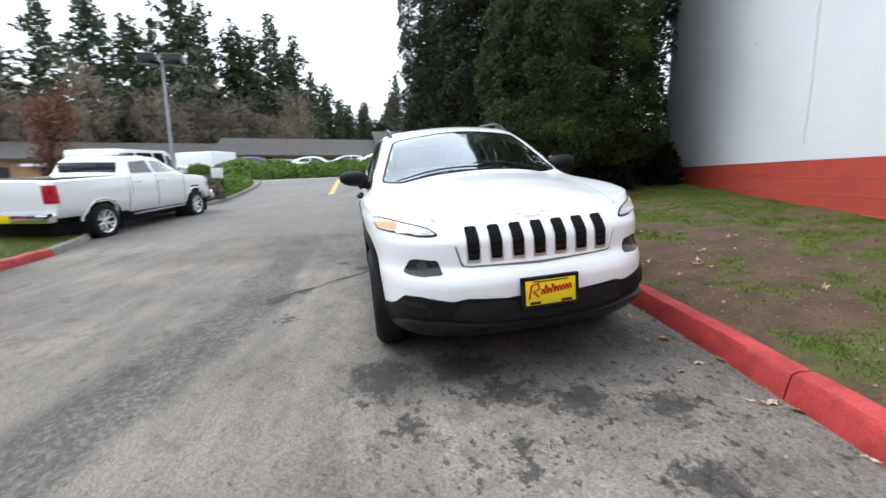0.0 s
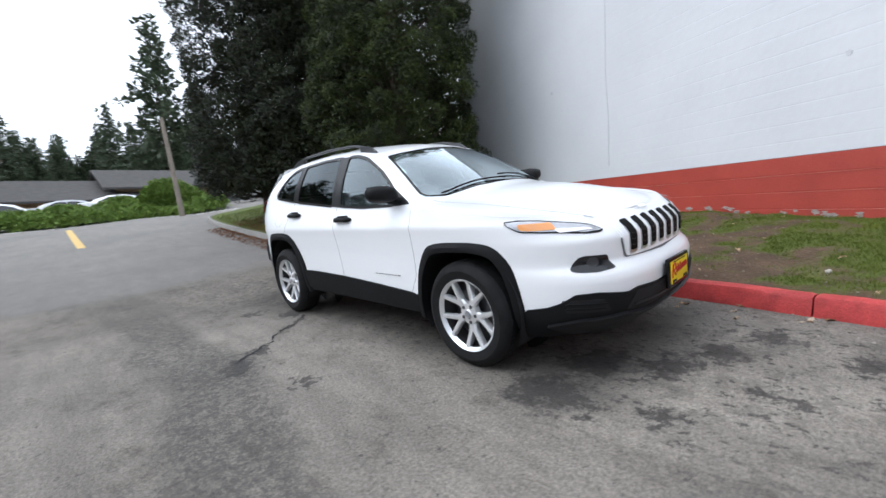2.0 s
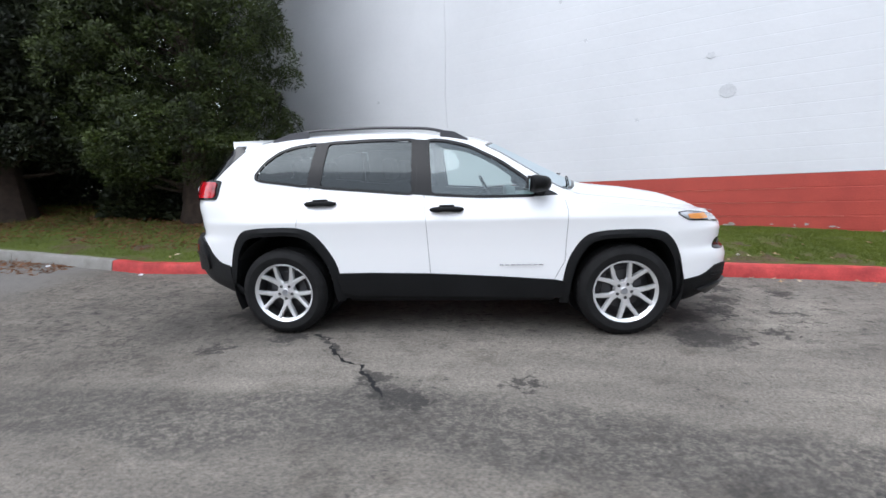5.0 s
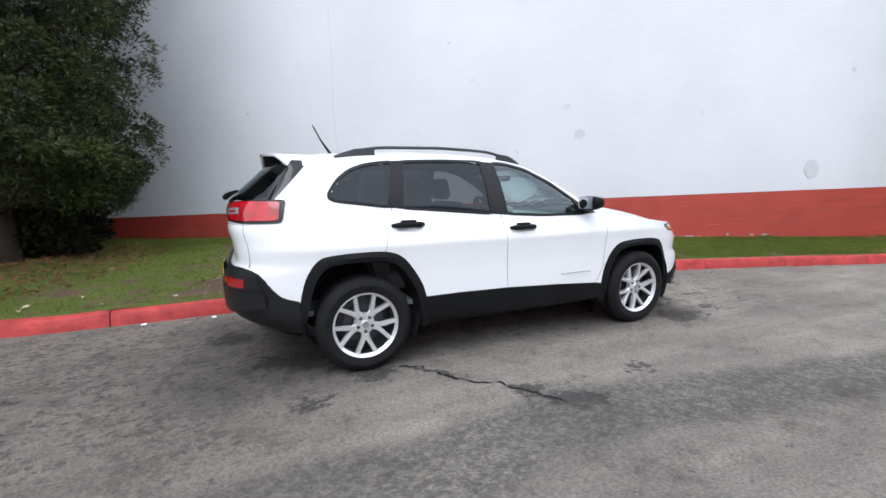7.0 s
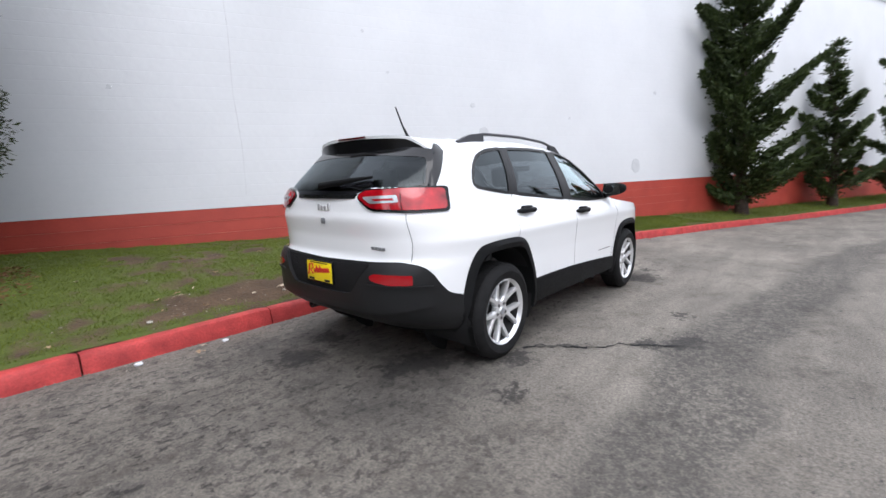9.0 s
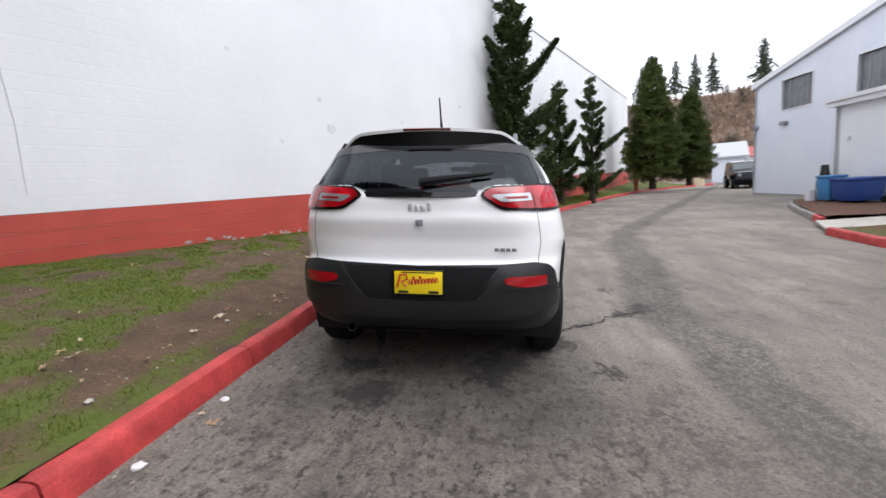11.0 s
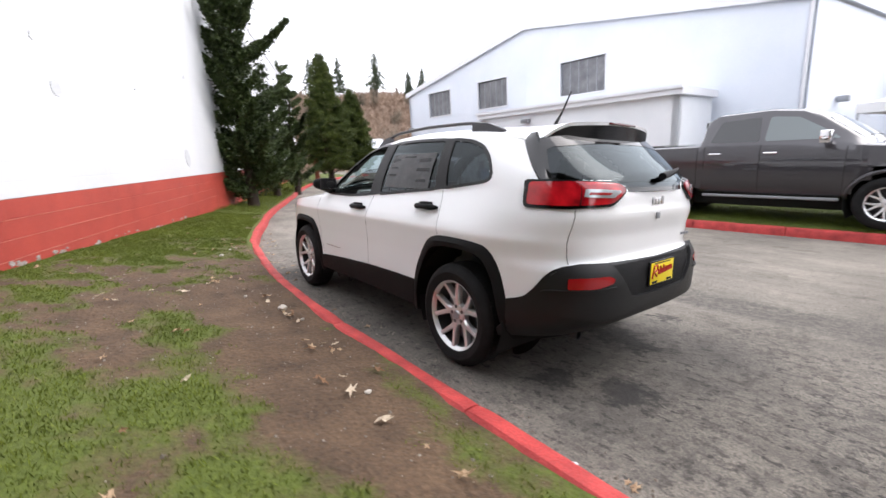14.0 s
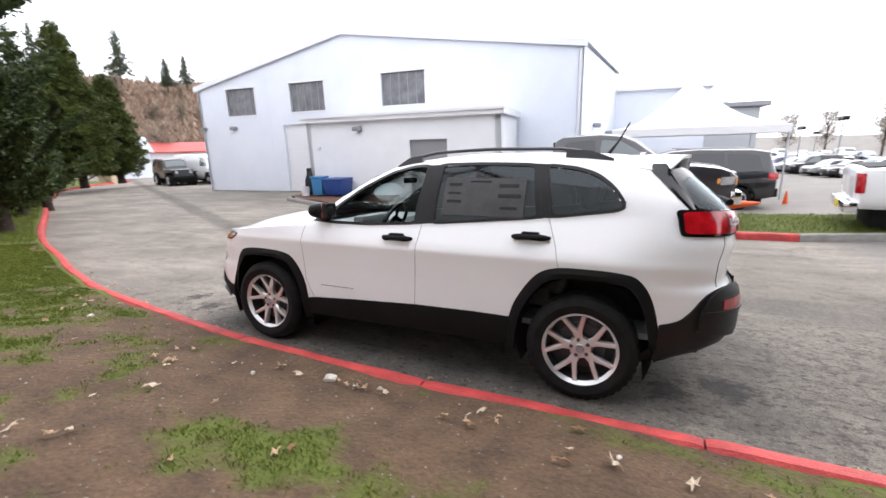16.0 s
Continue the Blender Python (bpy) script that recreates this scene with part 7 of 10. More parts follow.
def cedar(label, at, height, radius, skirt, material, clumps, per, seed, size=0.24, spray=0.07, trunk=0.33, taper=0.35):
    """Upright cedar: a stout trunk, rising limbs and a deep coat of rounded, overlapping sprays."""
    rng, rs = random.Random(seed), np.random.RandomState(seed)
    root = thing("cedar_tree", label, "tree", pose(*at))
    bm = bmesh.new()
    tp = [(0.03 * rng.uniform(-1, 1) * i, 0.03 * rng.uniform(-1, 1) * i, -0.2 + (height * 0.95 + 0.2) * (i / 9) ** 1.3) for i in range(10)]
    tube(bm, tp, [trunk * (1.40, 1.05, 0.80, 0.55, 0.42, 0.33, 0.26, 0.2, 0.12, 0.04)[i] for i in range(10)], 12)
    for v in bm.verts:
        k = 1 + 0.16 * noise.noise((math.atan2(v.co.y, v.co.x) * 2.2, v.co.z * 0.7, seed))
        v.co.x *= k
        v.co.y *= k
    part("trunk", bm, M["bark"], root, "stout brown fibrous trunk")
    u = rs.rand(clumps)
    z = skirt + (height - skirt) * u ** 1.25
    az_ = rs.rand(clumps) * 6.283
    prof = np.where(u < 0.10, 0.72 + 2.8 * u, 1.0) * (1 - taper * np.clip((u - 0.6) / 0.4, 0, 1) ** 1.6)
    wave = 1 + 0.09 * np.sin(az_ * 3 + z * 1.1 + seed) + 0.07 * np.sin(az_ * 5 - z * 2.3)
    depth = np.where(rs.rand(clumps) < 0.66, 0.90 + 0.10 * rs.rand(clumps), 0.35 + 0.5 * rs.rand(clumps))
    r = radius * prof * wave * depth
    mid = np.stack([r * np.cos(az_), r * np.sin(az_), z], 1)
    big = size * (0.65 + 0.7 * rs.rand(clumps))
    bm = bmesh.new()
    for i in range(0, clumps, 9):
        p = Vector(mid[i])
        zt = max(skirt * 0.7, p.z - 0.25 - 0.35 * math.hypot(p.x, p.y))
        tube(bm, [(0, 0, zt), (p.x * 0.5, p.y * 0.5, zt + (p.z - zt) * 0.3), (p.x * 0.95, p.y * 0.95, p.z - 0.03)], [0.045, 0.028, 0.009], 5)
    part("limb", bm, M["bark"], root, "brown limbs inside the crown", kind="stuff")
    own = np.repeat(np.arange(clumps), per)
    n = len(own)
    out = np.stack([np.cos(az_[own]), np.sin(az_[own]), 0.0 * az_[own]], 1)
    d = rs.normal(size=(n, 3)) + out * 0.55 + np.array([0, 0, 0.45])
    d /= np.linalg.norm(d, axis=1, keepdims=True)
    lob = 1 + 0.28 * np.sin(d[:, 0] * 7 + own) * np.sin(d[:, 1] * 6 + own * 2.0) * np.sin(d[:, 2] * 8)
    c = mid[own] + d * (big[own] * lob * (0.72 + 0.28 * rs.rand(n) ** 0.5))[:, None] * np.array([1.0, 1.0, 0.74])
    t = rs.normal(size=(n, 3))
    t -= d * np.sum(t * d, axis=1, keepdims=True)
    t /= np.linalg.norm(t, axis=1, keepdims=True)
    cards("crown", c, t + d * 0.75 + np.array([0, 0, 0.15]), spray * (0.6 + 0.8 * rs.rand(n)), spray * (0.20 + 0.18 * rs.rand(n)), material, root, "dense clumped evergreen crown", face=d)
    return root


gz = lambda x, y: lawn_z(x, y)
cedar("broad green cedar with clumped sprays on the verge", (-5.4, 4.0, gz(-5.4, 4.0)), 9.0, 1.76, 0.80, M["cedar"], 660, 400, 11, 0.32, 0.070, 0.29)
cedar("tall dark cedar with a stout lower trunk", (-8.8, 3.36, gz(-8.8, 3.36)), 9.5, 1.75, 1.1, M["cedar_dark"], 640, 210, 12, 0.36, 0.11, 0.33)
cedar("tall dark cedar beside the west kerb", (-10.75, 2.85, gz(-10.75, 2.85)), 9.8, 1.95, 1.0, M["cedar_dark"], 720, 210, 13, 0.38, 0.115, 0.36)
cedar("dark cedar standing behind the others", (-8.4, 6.6, gz(-8.4, 6.6)), 9.5, 1.9, 0.5, M["cedar_dark"], 420, 90, 14, 0.42, 0.19)
cedar("dark cedar at the back of the west lawn", (-12.0, 6.6, gz(-12.0, 6.6)), 9.5, 2.1, 0.6, M["cedar_dark"], 420, 90, 15, 0.42, 0.19)
jag = lambda t: (0.60 + 0.40 * math.sin(t * 3.0 + 0.4)) * (1 - t) ** 0.6
conifer("juniper_tree", "dark juniper with upswept ragged branches by the wall", (11.1, -1.05, gz(11.1, -1.05)), 7.7, 1.62, 0.15, M["juniper"], 66, 74000, 21, jag, -0.22, 0.12, 0.16, 0.16, 0.45, ragged=0.75, tufts=9, spiky=0.35, dense_in=0.12, arms=((-2.24, 4.2, 1.75), (-1.9, 2.6, 1.4), (-2.6, 5.3, 1.2), (2.6, 4.6, 1.5), (-2.9, 1.2, 1.3), (-1.5, 0.8, 1.3)))
conifer("juniper_tree", "smaller twisted juniper by the wall", (15.3, -3.1, gz(15.3, -3.1)), 5.2, 1.35, 0.12, M["juniper"], 40, 28000, 22, jag, -0.2, 0.13, 0.14, 0.14, 0.45, ragged=0.85, tufts=8, spiky=0.35, dense_in=0.2)
conifer("juniper_tree", "twisted juniper leaning over the kerb", (18.2, -5.0, gz(18.2, -5.0)), 5.9, 1.45, 0.12, M["juniper"], 42, 32000, 23, jag, -0.2, 0.13, 0.14, 0.14, 0.45, ragged=0.85, tufts=8, spiky=0.35, dense_in=0.2)
cone = lambda t: min(1.0, 0.72 + 1.8 * t) * (1 - t) ** 0.72
conifer("arborvitae", "tall dense conical arborvitae at the end of the verge", (27.1, -10.75, 0.1), 8.5, 1.9, 0.15, M["arbor"], 300, 74000, 31, cone, 0.0, 0.14, 0.2, 0.24, 0.5, ragged=0.12, dense_in=0.5)
conifer("arborvitae", "dense conical arborvitae at the end of the verge", (29.1, -13.9, 0.1), 6.5, 1.65, 0.15, M["arbor"], 260, 56000, 32, cone, 0.0, 0.14, 0.2, 0.22, 0.5, ragged=0.12, dense_in=0.5)
bm = bmesh.new()
box(bm, 26.9, 27.15, -9.75, -9.5, -0.1, 1.55, 0.02)
part("bollard", bm, mat("rusty_post", (0.22, 0.06, 0.03), 0.8, col2=(0.30, 0.09, 0.05), scale=6), label="rust red wooden post at the verge's end", category="post")


def shrub(name, label, at, r, h, material, sprays, seed, size=0.12, category="shrub"):
    rs = np.random.RandomState(seed)
    root = thing(name, label, category, pose(*at))
    bm = bmesh.new()
    rng = random.Random(seed)
    for i in range(9):
        a = rng.uniform(0, 6.28)
        tube(bm, [(0.1 * math.cos(a), 0.1 * math.sin(a), -0.05), (r * 0.4 * math.cos(a), r * 0.4 * math.sin(a), h * 0.5), (r * 0.7 * math.cos(a), r * 0.7 * math.sin(a), h * 0.85)], [0.03, 0.02, 0.008], 5)
    part("stem", bm, M["bark"], root, kind="stuff")
    th, u = rs.rand(sprays) * 6.283, rs.rand(sprays)
    lump = 1 + 0.22 * np.sin(th * 3 + seed) + 0.15 * np.sin(th * 7)
    rad = r * lump * (0.55 + 0.45 * rs.rand(sprays) ** 0.4)
    ph = np.arccos(1 - u * 1.0)
    c = np.stack([rad * np.sin(ph) * np.cos(th), rad * np.sin(ph) * np.sin(th), 0.05 + h * np.cos(ph) * (rad / (r * lump)) * (0.9 + 0.2 * np.sin(th * 5))], 1)
    d = c + rs.normal(size=c.shape) * 0.4 * r
    cards("foliage", c, d, size * (0.6 + 0.8 * rs.rand(sprays)), size * (0.4 + 0.3 * rs.rand(sprays)), material, root)
    return root


for i, (x, y, r, h) in enumerate(((-6.3, 4.6, 1.0, 1.2), (-5.2, 4.6, 0.8, 1.0), (-6.6, 6.55, 0.95, 1.35), (-8.0, 6.9, 1.1, 1.5), (-5.6, 6.2, 0.8, 1.1), (-9.4, 5.6, 1.2, 1.4), (-11.2, 5.4, 1.3, 1.3), (-12.8, 6.5, 1.4, 1.5))):
    shrub("evergreen_shrub", "dark evergreen shrub under the cedars", (x, y, gz(x, y) - 0.05), r, h, M["cedar_dark"], 7000, 40 + i, 0.11)


# far woods, west and south-west
def far_fir(seed, h, r, material, sprays=11000):
    return conifer("fir_tree", "tall dark fir in the far wood", (0, 0, -50), h, r, h * 0.2, material, 78, sprays, seed, lambda t: (1 - t) ** 0.8 * 0.95 + 0.05, 0.34, 0.72, 0.30, 0.34, 0.10, ragged=0.6, dense_in=0.1, tufts=6)


def bare_tree(seed, h, material, label, twigs=1400):
    rng, rs = random.Random(seed), np.random.RandomState(seed)
    root = thing("bare_tree", label, "tree", pose(0, 0, -50))
    bm = bmesh.new()
    tube(bm, [(0, 0, -0.3), (0.1, 0, h * 0.4), (0, 0.1, h * 0.92)], [0.22, 0.14, 0.02], 7)
    part("trunk", bm, M["bark"], root)
    C, A = [], []
    bm = bmesh.new()
    for i in range(26):
        z0 = h * rng.uniform(0.12, 0.8)
        a, ln = rng.uniform(0, 6.28), h * rng.uniform(0.16, 0.34)
        up = rng.uniform(0.5, 1.1)
        p0 = Vector((0, 0, z0))
        p1 = p0 + Vector((math.cos(a) * ln * 0.6, math.sin(a) * ln * 0.6, ln * up))
        tube(bm, [p0, p0.lerp(p1, 0.5) + Vector((0, 0, -0.08 * ln)), p1], [0.06, 0.04, 0.012], 4)
        k = twigs // 26
        f = rs.rand(k)[:, None]
        C.append(np.array(p0) + (np.array(p1) - np.array(p0)) * (0.25 + 0.8 * f) + rs.normal(size=(k, 3)) * ln * 0.17)
        d = rs.normal(size=(k, 3)) * 0.7 + np.array([math.cos(a) * 0.5, math.sin(a) * 0.5, 0.9])
        A.append(d)
    part("limb", bm, M["bark"], root, kind="stuff")
    C, A = np.concatenate(C), np.concatenate(A)
    n = len(C)
    cards("crown", C, A, h * 0.085 * (0.5 + rs.rand(n)), 0.05 + 0.07 * rs.rand(n), material, root, "fine leafless twigs")
    return root


FIRS = [far_fir(101, 21, 5.0, M["fir"], 5600), far_fir(102, 18, 4.0, M["fir"], 5000), far_fir(103, 24, 4.6, M["fir"], 5600)]
BARE = [bare_tree(111, 11, M["brush"], "leafless brown tree at the wood's edge"), bare_tree(112, 8, M["brush"], "leafless brown tree at the wood's edge"), bare_tree(113, 6, M["red_twigs"], "leafless reddish tree by the car lot")]
used = set()


def plant(protos, k, x, y, z, s=1.0, rz=0.0, group=""):
    p = protos[k]
    m = pose(x, y, z, 0, 0, rz) @ Matrix.Diagonal((s, s, s, 1))
    if p.name not in used:
        used.add(p.name)
        p.matrix_basis = m
        o = p
    else:
        o = copy_thing(p, m)
        o.matrix_basis = m
    return tagged(o, group=group)


def polar(az, d, eye=(4.4, -1.0)):
    return eye[0] + d * math.cos(radians(az)), eye[1] + d * math.sin(radians(az))


rng = random.Random(77)
# named stands: azimuth from the start, distance, kind, scale
for az, d, k, s in ((-153.5, 55, 0, 0.86), (-156.8, 62, 1, 0.98), (-150.0, 64, 2, 0.80), (-146.5, 58, 1, 0.75), (-161.5, 56, 0, 1.0), (-163.4, 60, 2, 0.82), (-166.6, 60, 1, 1.0), (-168.3, 63, 0, 0.85), (-170.7, 58, 2, 0.78), (-173.2, 60, 2, 0.72), (-172.0, 66, 1, 0.9), (-159.0, 68, 2, 0.8), (-176.8, 85, 1, 0.92), (170.5, 63, 2, 1.0), (167.0, 63, 1, 0.95)):
    x, y = polar(az, d)
    plant(FIRS, k, x, y, 1.4, s, rng.uniform(0, 360), "firs of the far wood")
for i in range(64):
    az = -174 - i * 0.42 + rng.uniform(-0.4, 0.4)
    x, y = polar(az, rng.uniform(85, 115))
    plant(FIRS, rng.randrange(3), x, y, 1.2, rng.uniform(0.60, 0.88), rng.uniform(0, 360), "firs of the far wood")
for i in range(54):
    az = -141 - i * 0.62 + rng.uniform(-0.4, 0.4)
    x, y = polar(az, rng.uniform(50, 62))
    plant(BARE, rng.randrange(2), x, y, 1.2, rng.uniform(0.60, 0.95), rng.uniform(0, 360), "bare trees of the far wood")
x, y = polar(-149.6, 27)
plant(BARE, 2, x, y, 0.6, 0.75, 20, "bare trees of the far wood")

# wooded hill to the south-east
bm = bmesh.new()
gridv = []
for i in range(41):
    az = 4 - 50 * i / 40
    row = []
    for j in range(9):
        d = 62 + 14 * j
        x, y = -4.5 + d * math.cos(radians(az)), d * math.sin(radians(az))
        h = 18.5 * (1 - math.exp(-((j) / 3.0) ** 2)) * min(1, (i + 1) / 6) * min(1, (41 - i) / 7)
        row.append(bm.verts.new((x, y, -0.6 + h + 0.6 * noise.noise((x * 0.1, y * 0.1, 0)))))
    gridv.append(row)
for a, c in zip(gridv, gridv[1:]):
    for j in range(8):
        bm.faces.new((a[j], a[j + 1], c[j + 1], c[j]))
part("hill", bm, mat("brushy_hillside", (0.22, 0.15, 0.11), 0.95, col2=(0.34, 0.245, 0.185), scale=0.35, fine=4, bump=0.8, fine_amount=0.6), label="brown brushy hillside beyond the drive", kind="structure", category="hill")
for i in range(95):
    az = 1 - 44 * i / 95 + rng.uniform(-0.4, 0.4)
    j = rng.choice((0, 1, 2, 3, 4))
    d = 62 + 14 * j
    h = 18.5 * (1 - math.exp(-(j / 3.0) ** 2))
    plant(BARE, rng.choice((0, 1, 1, 2)), -4.5 + d * math.cos(radians(az)), d * math.sin(radians(az)), h - 1.0, rng.uniform(0.35, 0.62), rng.uniform(0, 360), "bare trees on the hill")
# leafless scrub over the whole slope
rs = np.random.RandomState(77)
n = 42000
az, dj = np.radians(3.5 - 47 * rs.rand(n)), rs.rand(n) * 6.5
d = 62 + 14 * dj
edge = np.minimum(1, ((4 - np.degrees(az)) / 1.25 + 1) / 6) * np.minimum(1, (np.degrees(az) + 46) / 1.25 / 7 + 0.02)
lump = 0.5 + 0.5 * np.sin(az * 61 + dj * 2.3) * np.sin(dj * 3.7 + az * 23)
c = np.stack([-4.5 + d * np.cos(az), d * np.sin(az), -0.9 + 18.5 * (1 - np.exp(-(dj / 3.0) ** 2)) * edge + rs.rand(n) * (0.6 + 1.9 * lump)], 1)
cards("scrub", c, np.array([0, 0, 1.0]) + rs.normal(size=(n, 3)) * 0.55, 0.9 + 1.1 * rs.rand(n), 0.16 + 0.22 * rs.rand(n), leaf_mat("leafless_scrub", (0.19, 0.135, 0.10), (0.36, 0.265, 0.20), 0.9), label="brown leafless scrub covering the hillside", kind="stuff", category="scrub")
for az, d, s in ((-28.4, 92, 0.36), (-32.6, 100, 0.30), (-24.0, 96, 0.32), (-20.5, 90, 0.30), (-17.0, 95, 0.34), (-34.3, 96, 0.26), (-22.3, 100, 0.36)):
    plant(FIRS, rng.randrange(3), -4.5 + d * math.cos(radians(az)), d * math.sin(radians(az)), 13.0, s * 1.1, rng.uniform(0, 360), "firs on the hill")
# sparse trees past the car lot
for az, d, s in ((-104.0, 95, 0.45), (-107.0, 110, 0.5), (-111.0, 90, 0.55), (-116.0, 95, 0.5)):
    plant(BARE, 0, -1.6 + d * math.cos(radians(az)), 3.6 + d * math.sin(radians(az)), -2.05, s * 1.6, rng.uniform(0, 360), "bare trees past the lot")
for protos in (FIRS, BARE):
    for p in protos:
        assert p.name in used


# ivy bank and hedge on the west side
def leaf_bank(name, label, pts, width, h, n, seed, material, size=0.13):
    """A low bank of leaves along a plan line."""
    rs = np.random.RandomState(seed)
    seglen = [math.dist(a, b) for a, b in zip(pts, pts[1:])]
    acc = np.concatenate([[0], np.cumsum(seglen)])
    d = rs.rand(n) * acc[-1]
    k = np.clip(np.searchsorted(acc, d) - 1, 0, len(seglen) - 1)
    P = np.array(pts, float)
    f = ((d - acc[k]) / np.array(seglen)[k])[:, None]
    base = P[k] + (P[k + 1] - P[k]) * f
    t = (P[k + 1] - P[k]) / np.array(seglen)[k][:, None]
    o = rs.uniform(-1, 1, n)
    nrm = np.stack([-t[:, 1], t[:, 0]], 1)
    xy = base + nrm * (o * width / 2)[:, None]
    hh = np.array([road_z(float(x), float(y)) for x, y in xy])
    bump = 0.75 + 0.35 * np.sin(d * 1.3) * np.cos(o * 3 + d * 0.6)
    z = hh + h * bump * np.sqrt(np.clip(1 - o ** 2, 0, 1)) * (0.55 + 0.45 * rs.rand(n))
    c = np.concatenate([xy, z[:, None]], 1)
    a = rs.normal(size=(n, 3)) + np.array([0, 0, 0.7])
    return cards(name, c, a, size * (0.6 + 0.8 * rs.rand(n)), size * (0.5 + 0.4 * rs.rand(n)), material, None, label, "stuff", category="hedge")


leaf_bank("ivy_bank", "low green ground-cover bank beyond the drive", [(-25.5, -9.5), (-27.5, -6.2), (-28.2, -2), (-28.2, 2), (-27.5, 6.2)], 4.6, 1.15, 40000, 51, M["ivy"], 0.24)
leaf_bank("ivy_bank", "green ground-cover bank beside the parked pickup", [(-13.6, -7.2), (-16, -7.0), (-18, -7.0), (-20.6, -7.6)], 1.9, 0.5, 16000, 52, M["ivy"], 0.18)
shrub("mound_shrub", "rounded green shrub on the ground-cover bank", (-28.6, 3.4, road_z(-28.6, 3.4) + 0.3), 1.9, 1.75, M["ivy"], 9000, 61, 0.22)
shrub("mound_shrub", "brownish low shrub beside the parked pickup", (-13.9, -6.9, road_z(-13.9, -6.9) + 0.1), 0.75, 0.75, M["brush"], 5000, 62, 0.14)
shrub("mound_shrub", "rounded green shrub beside the parked pickup", (-15.2, -7.3, road_z(-15.2, -7.3) + 0.1), 0.9, 1.1, M["ivy"], 6000, 63, 0.15)


# ---- parked vehicles round about ----
def section_of(st, x):
    """Interpolated (w, z0, zb, wr, zr) of a vehicle at x."""
    if x <= st[0][0]:
        return st[0][1:]
    for a, b in zip(st, st[1:]):
        if x <= b[0]:
            t = (x - a[0]) / (b[0] - a[0])
            return tuple(p + (q - p) * t for p, q in zip(a[1:], b[1:]))
    return st[-1][1:]


def outline(w, z0, zb, wr, zr):
    """Half section from the sill to the centre of the roof."""
    pts = [(w * 0.90, z0), (w * 0.96, z0 + 0.06), (w * 0.99, z0 + (zb - z0) * 0.35), (w, z0 + (zb - z0) * 0.62), (w * 0.99, zb - (zb - z0) * 0.14), (w * 0.965, zb)]
    if zr > zb + 0.05:
        for t in (0.25, 0.5, 0.75, 0.9):
            pts.append((w * 0.965 + (wr - w * 0.965) * t, zb + (zr - zb) * t))
        pts += [(wr * 0.985, zr + 0.012), (wr * 0.90, zr + 0.035), (wr * 0.6, zr + 0.05), (wr * 0.3, zr + 0.056), (0, zr + 0.058)]
    else:
        pts += [(w * 0.94, zb + 0.012), (w * 0.90, zb + 0.022), (w * 0.85, zb + 0.03), (w * 0.78, zb + 0.035), (w * 0.66, zb + 0.04), (w * 0.5, zb + 0.044), (w * 0.33, zb + 0.046), (w * 0.16, zb + 0.047), (0, zb + 0.048)]
    return pts


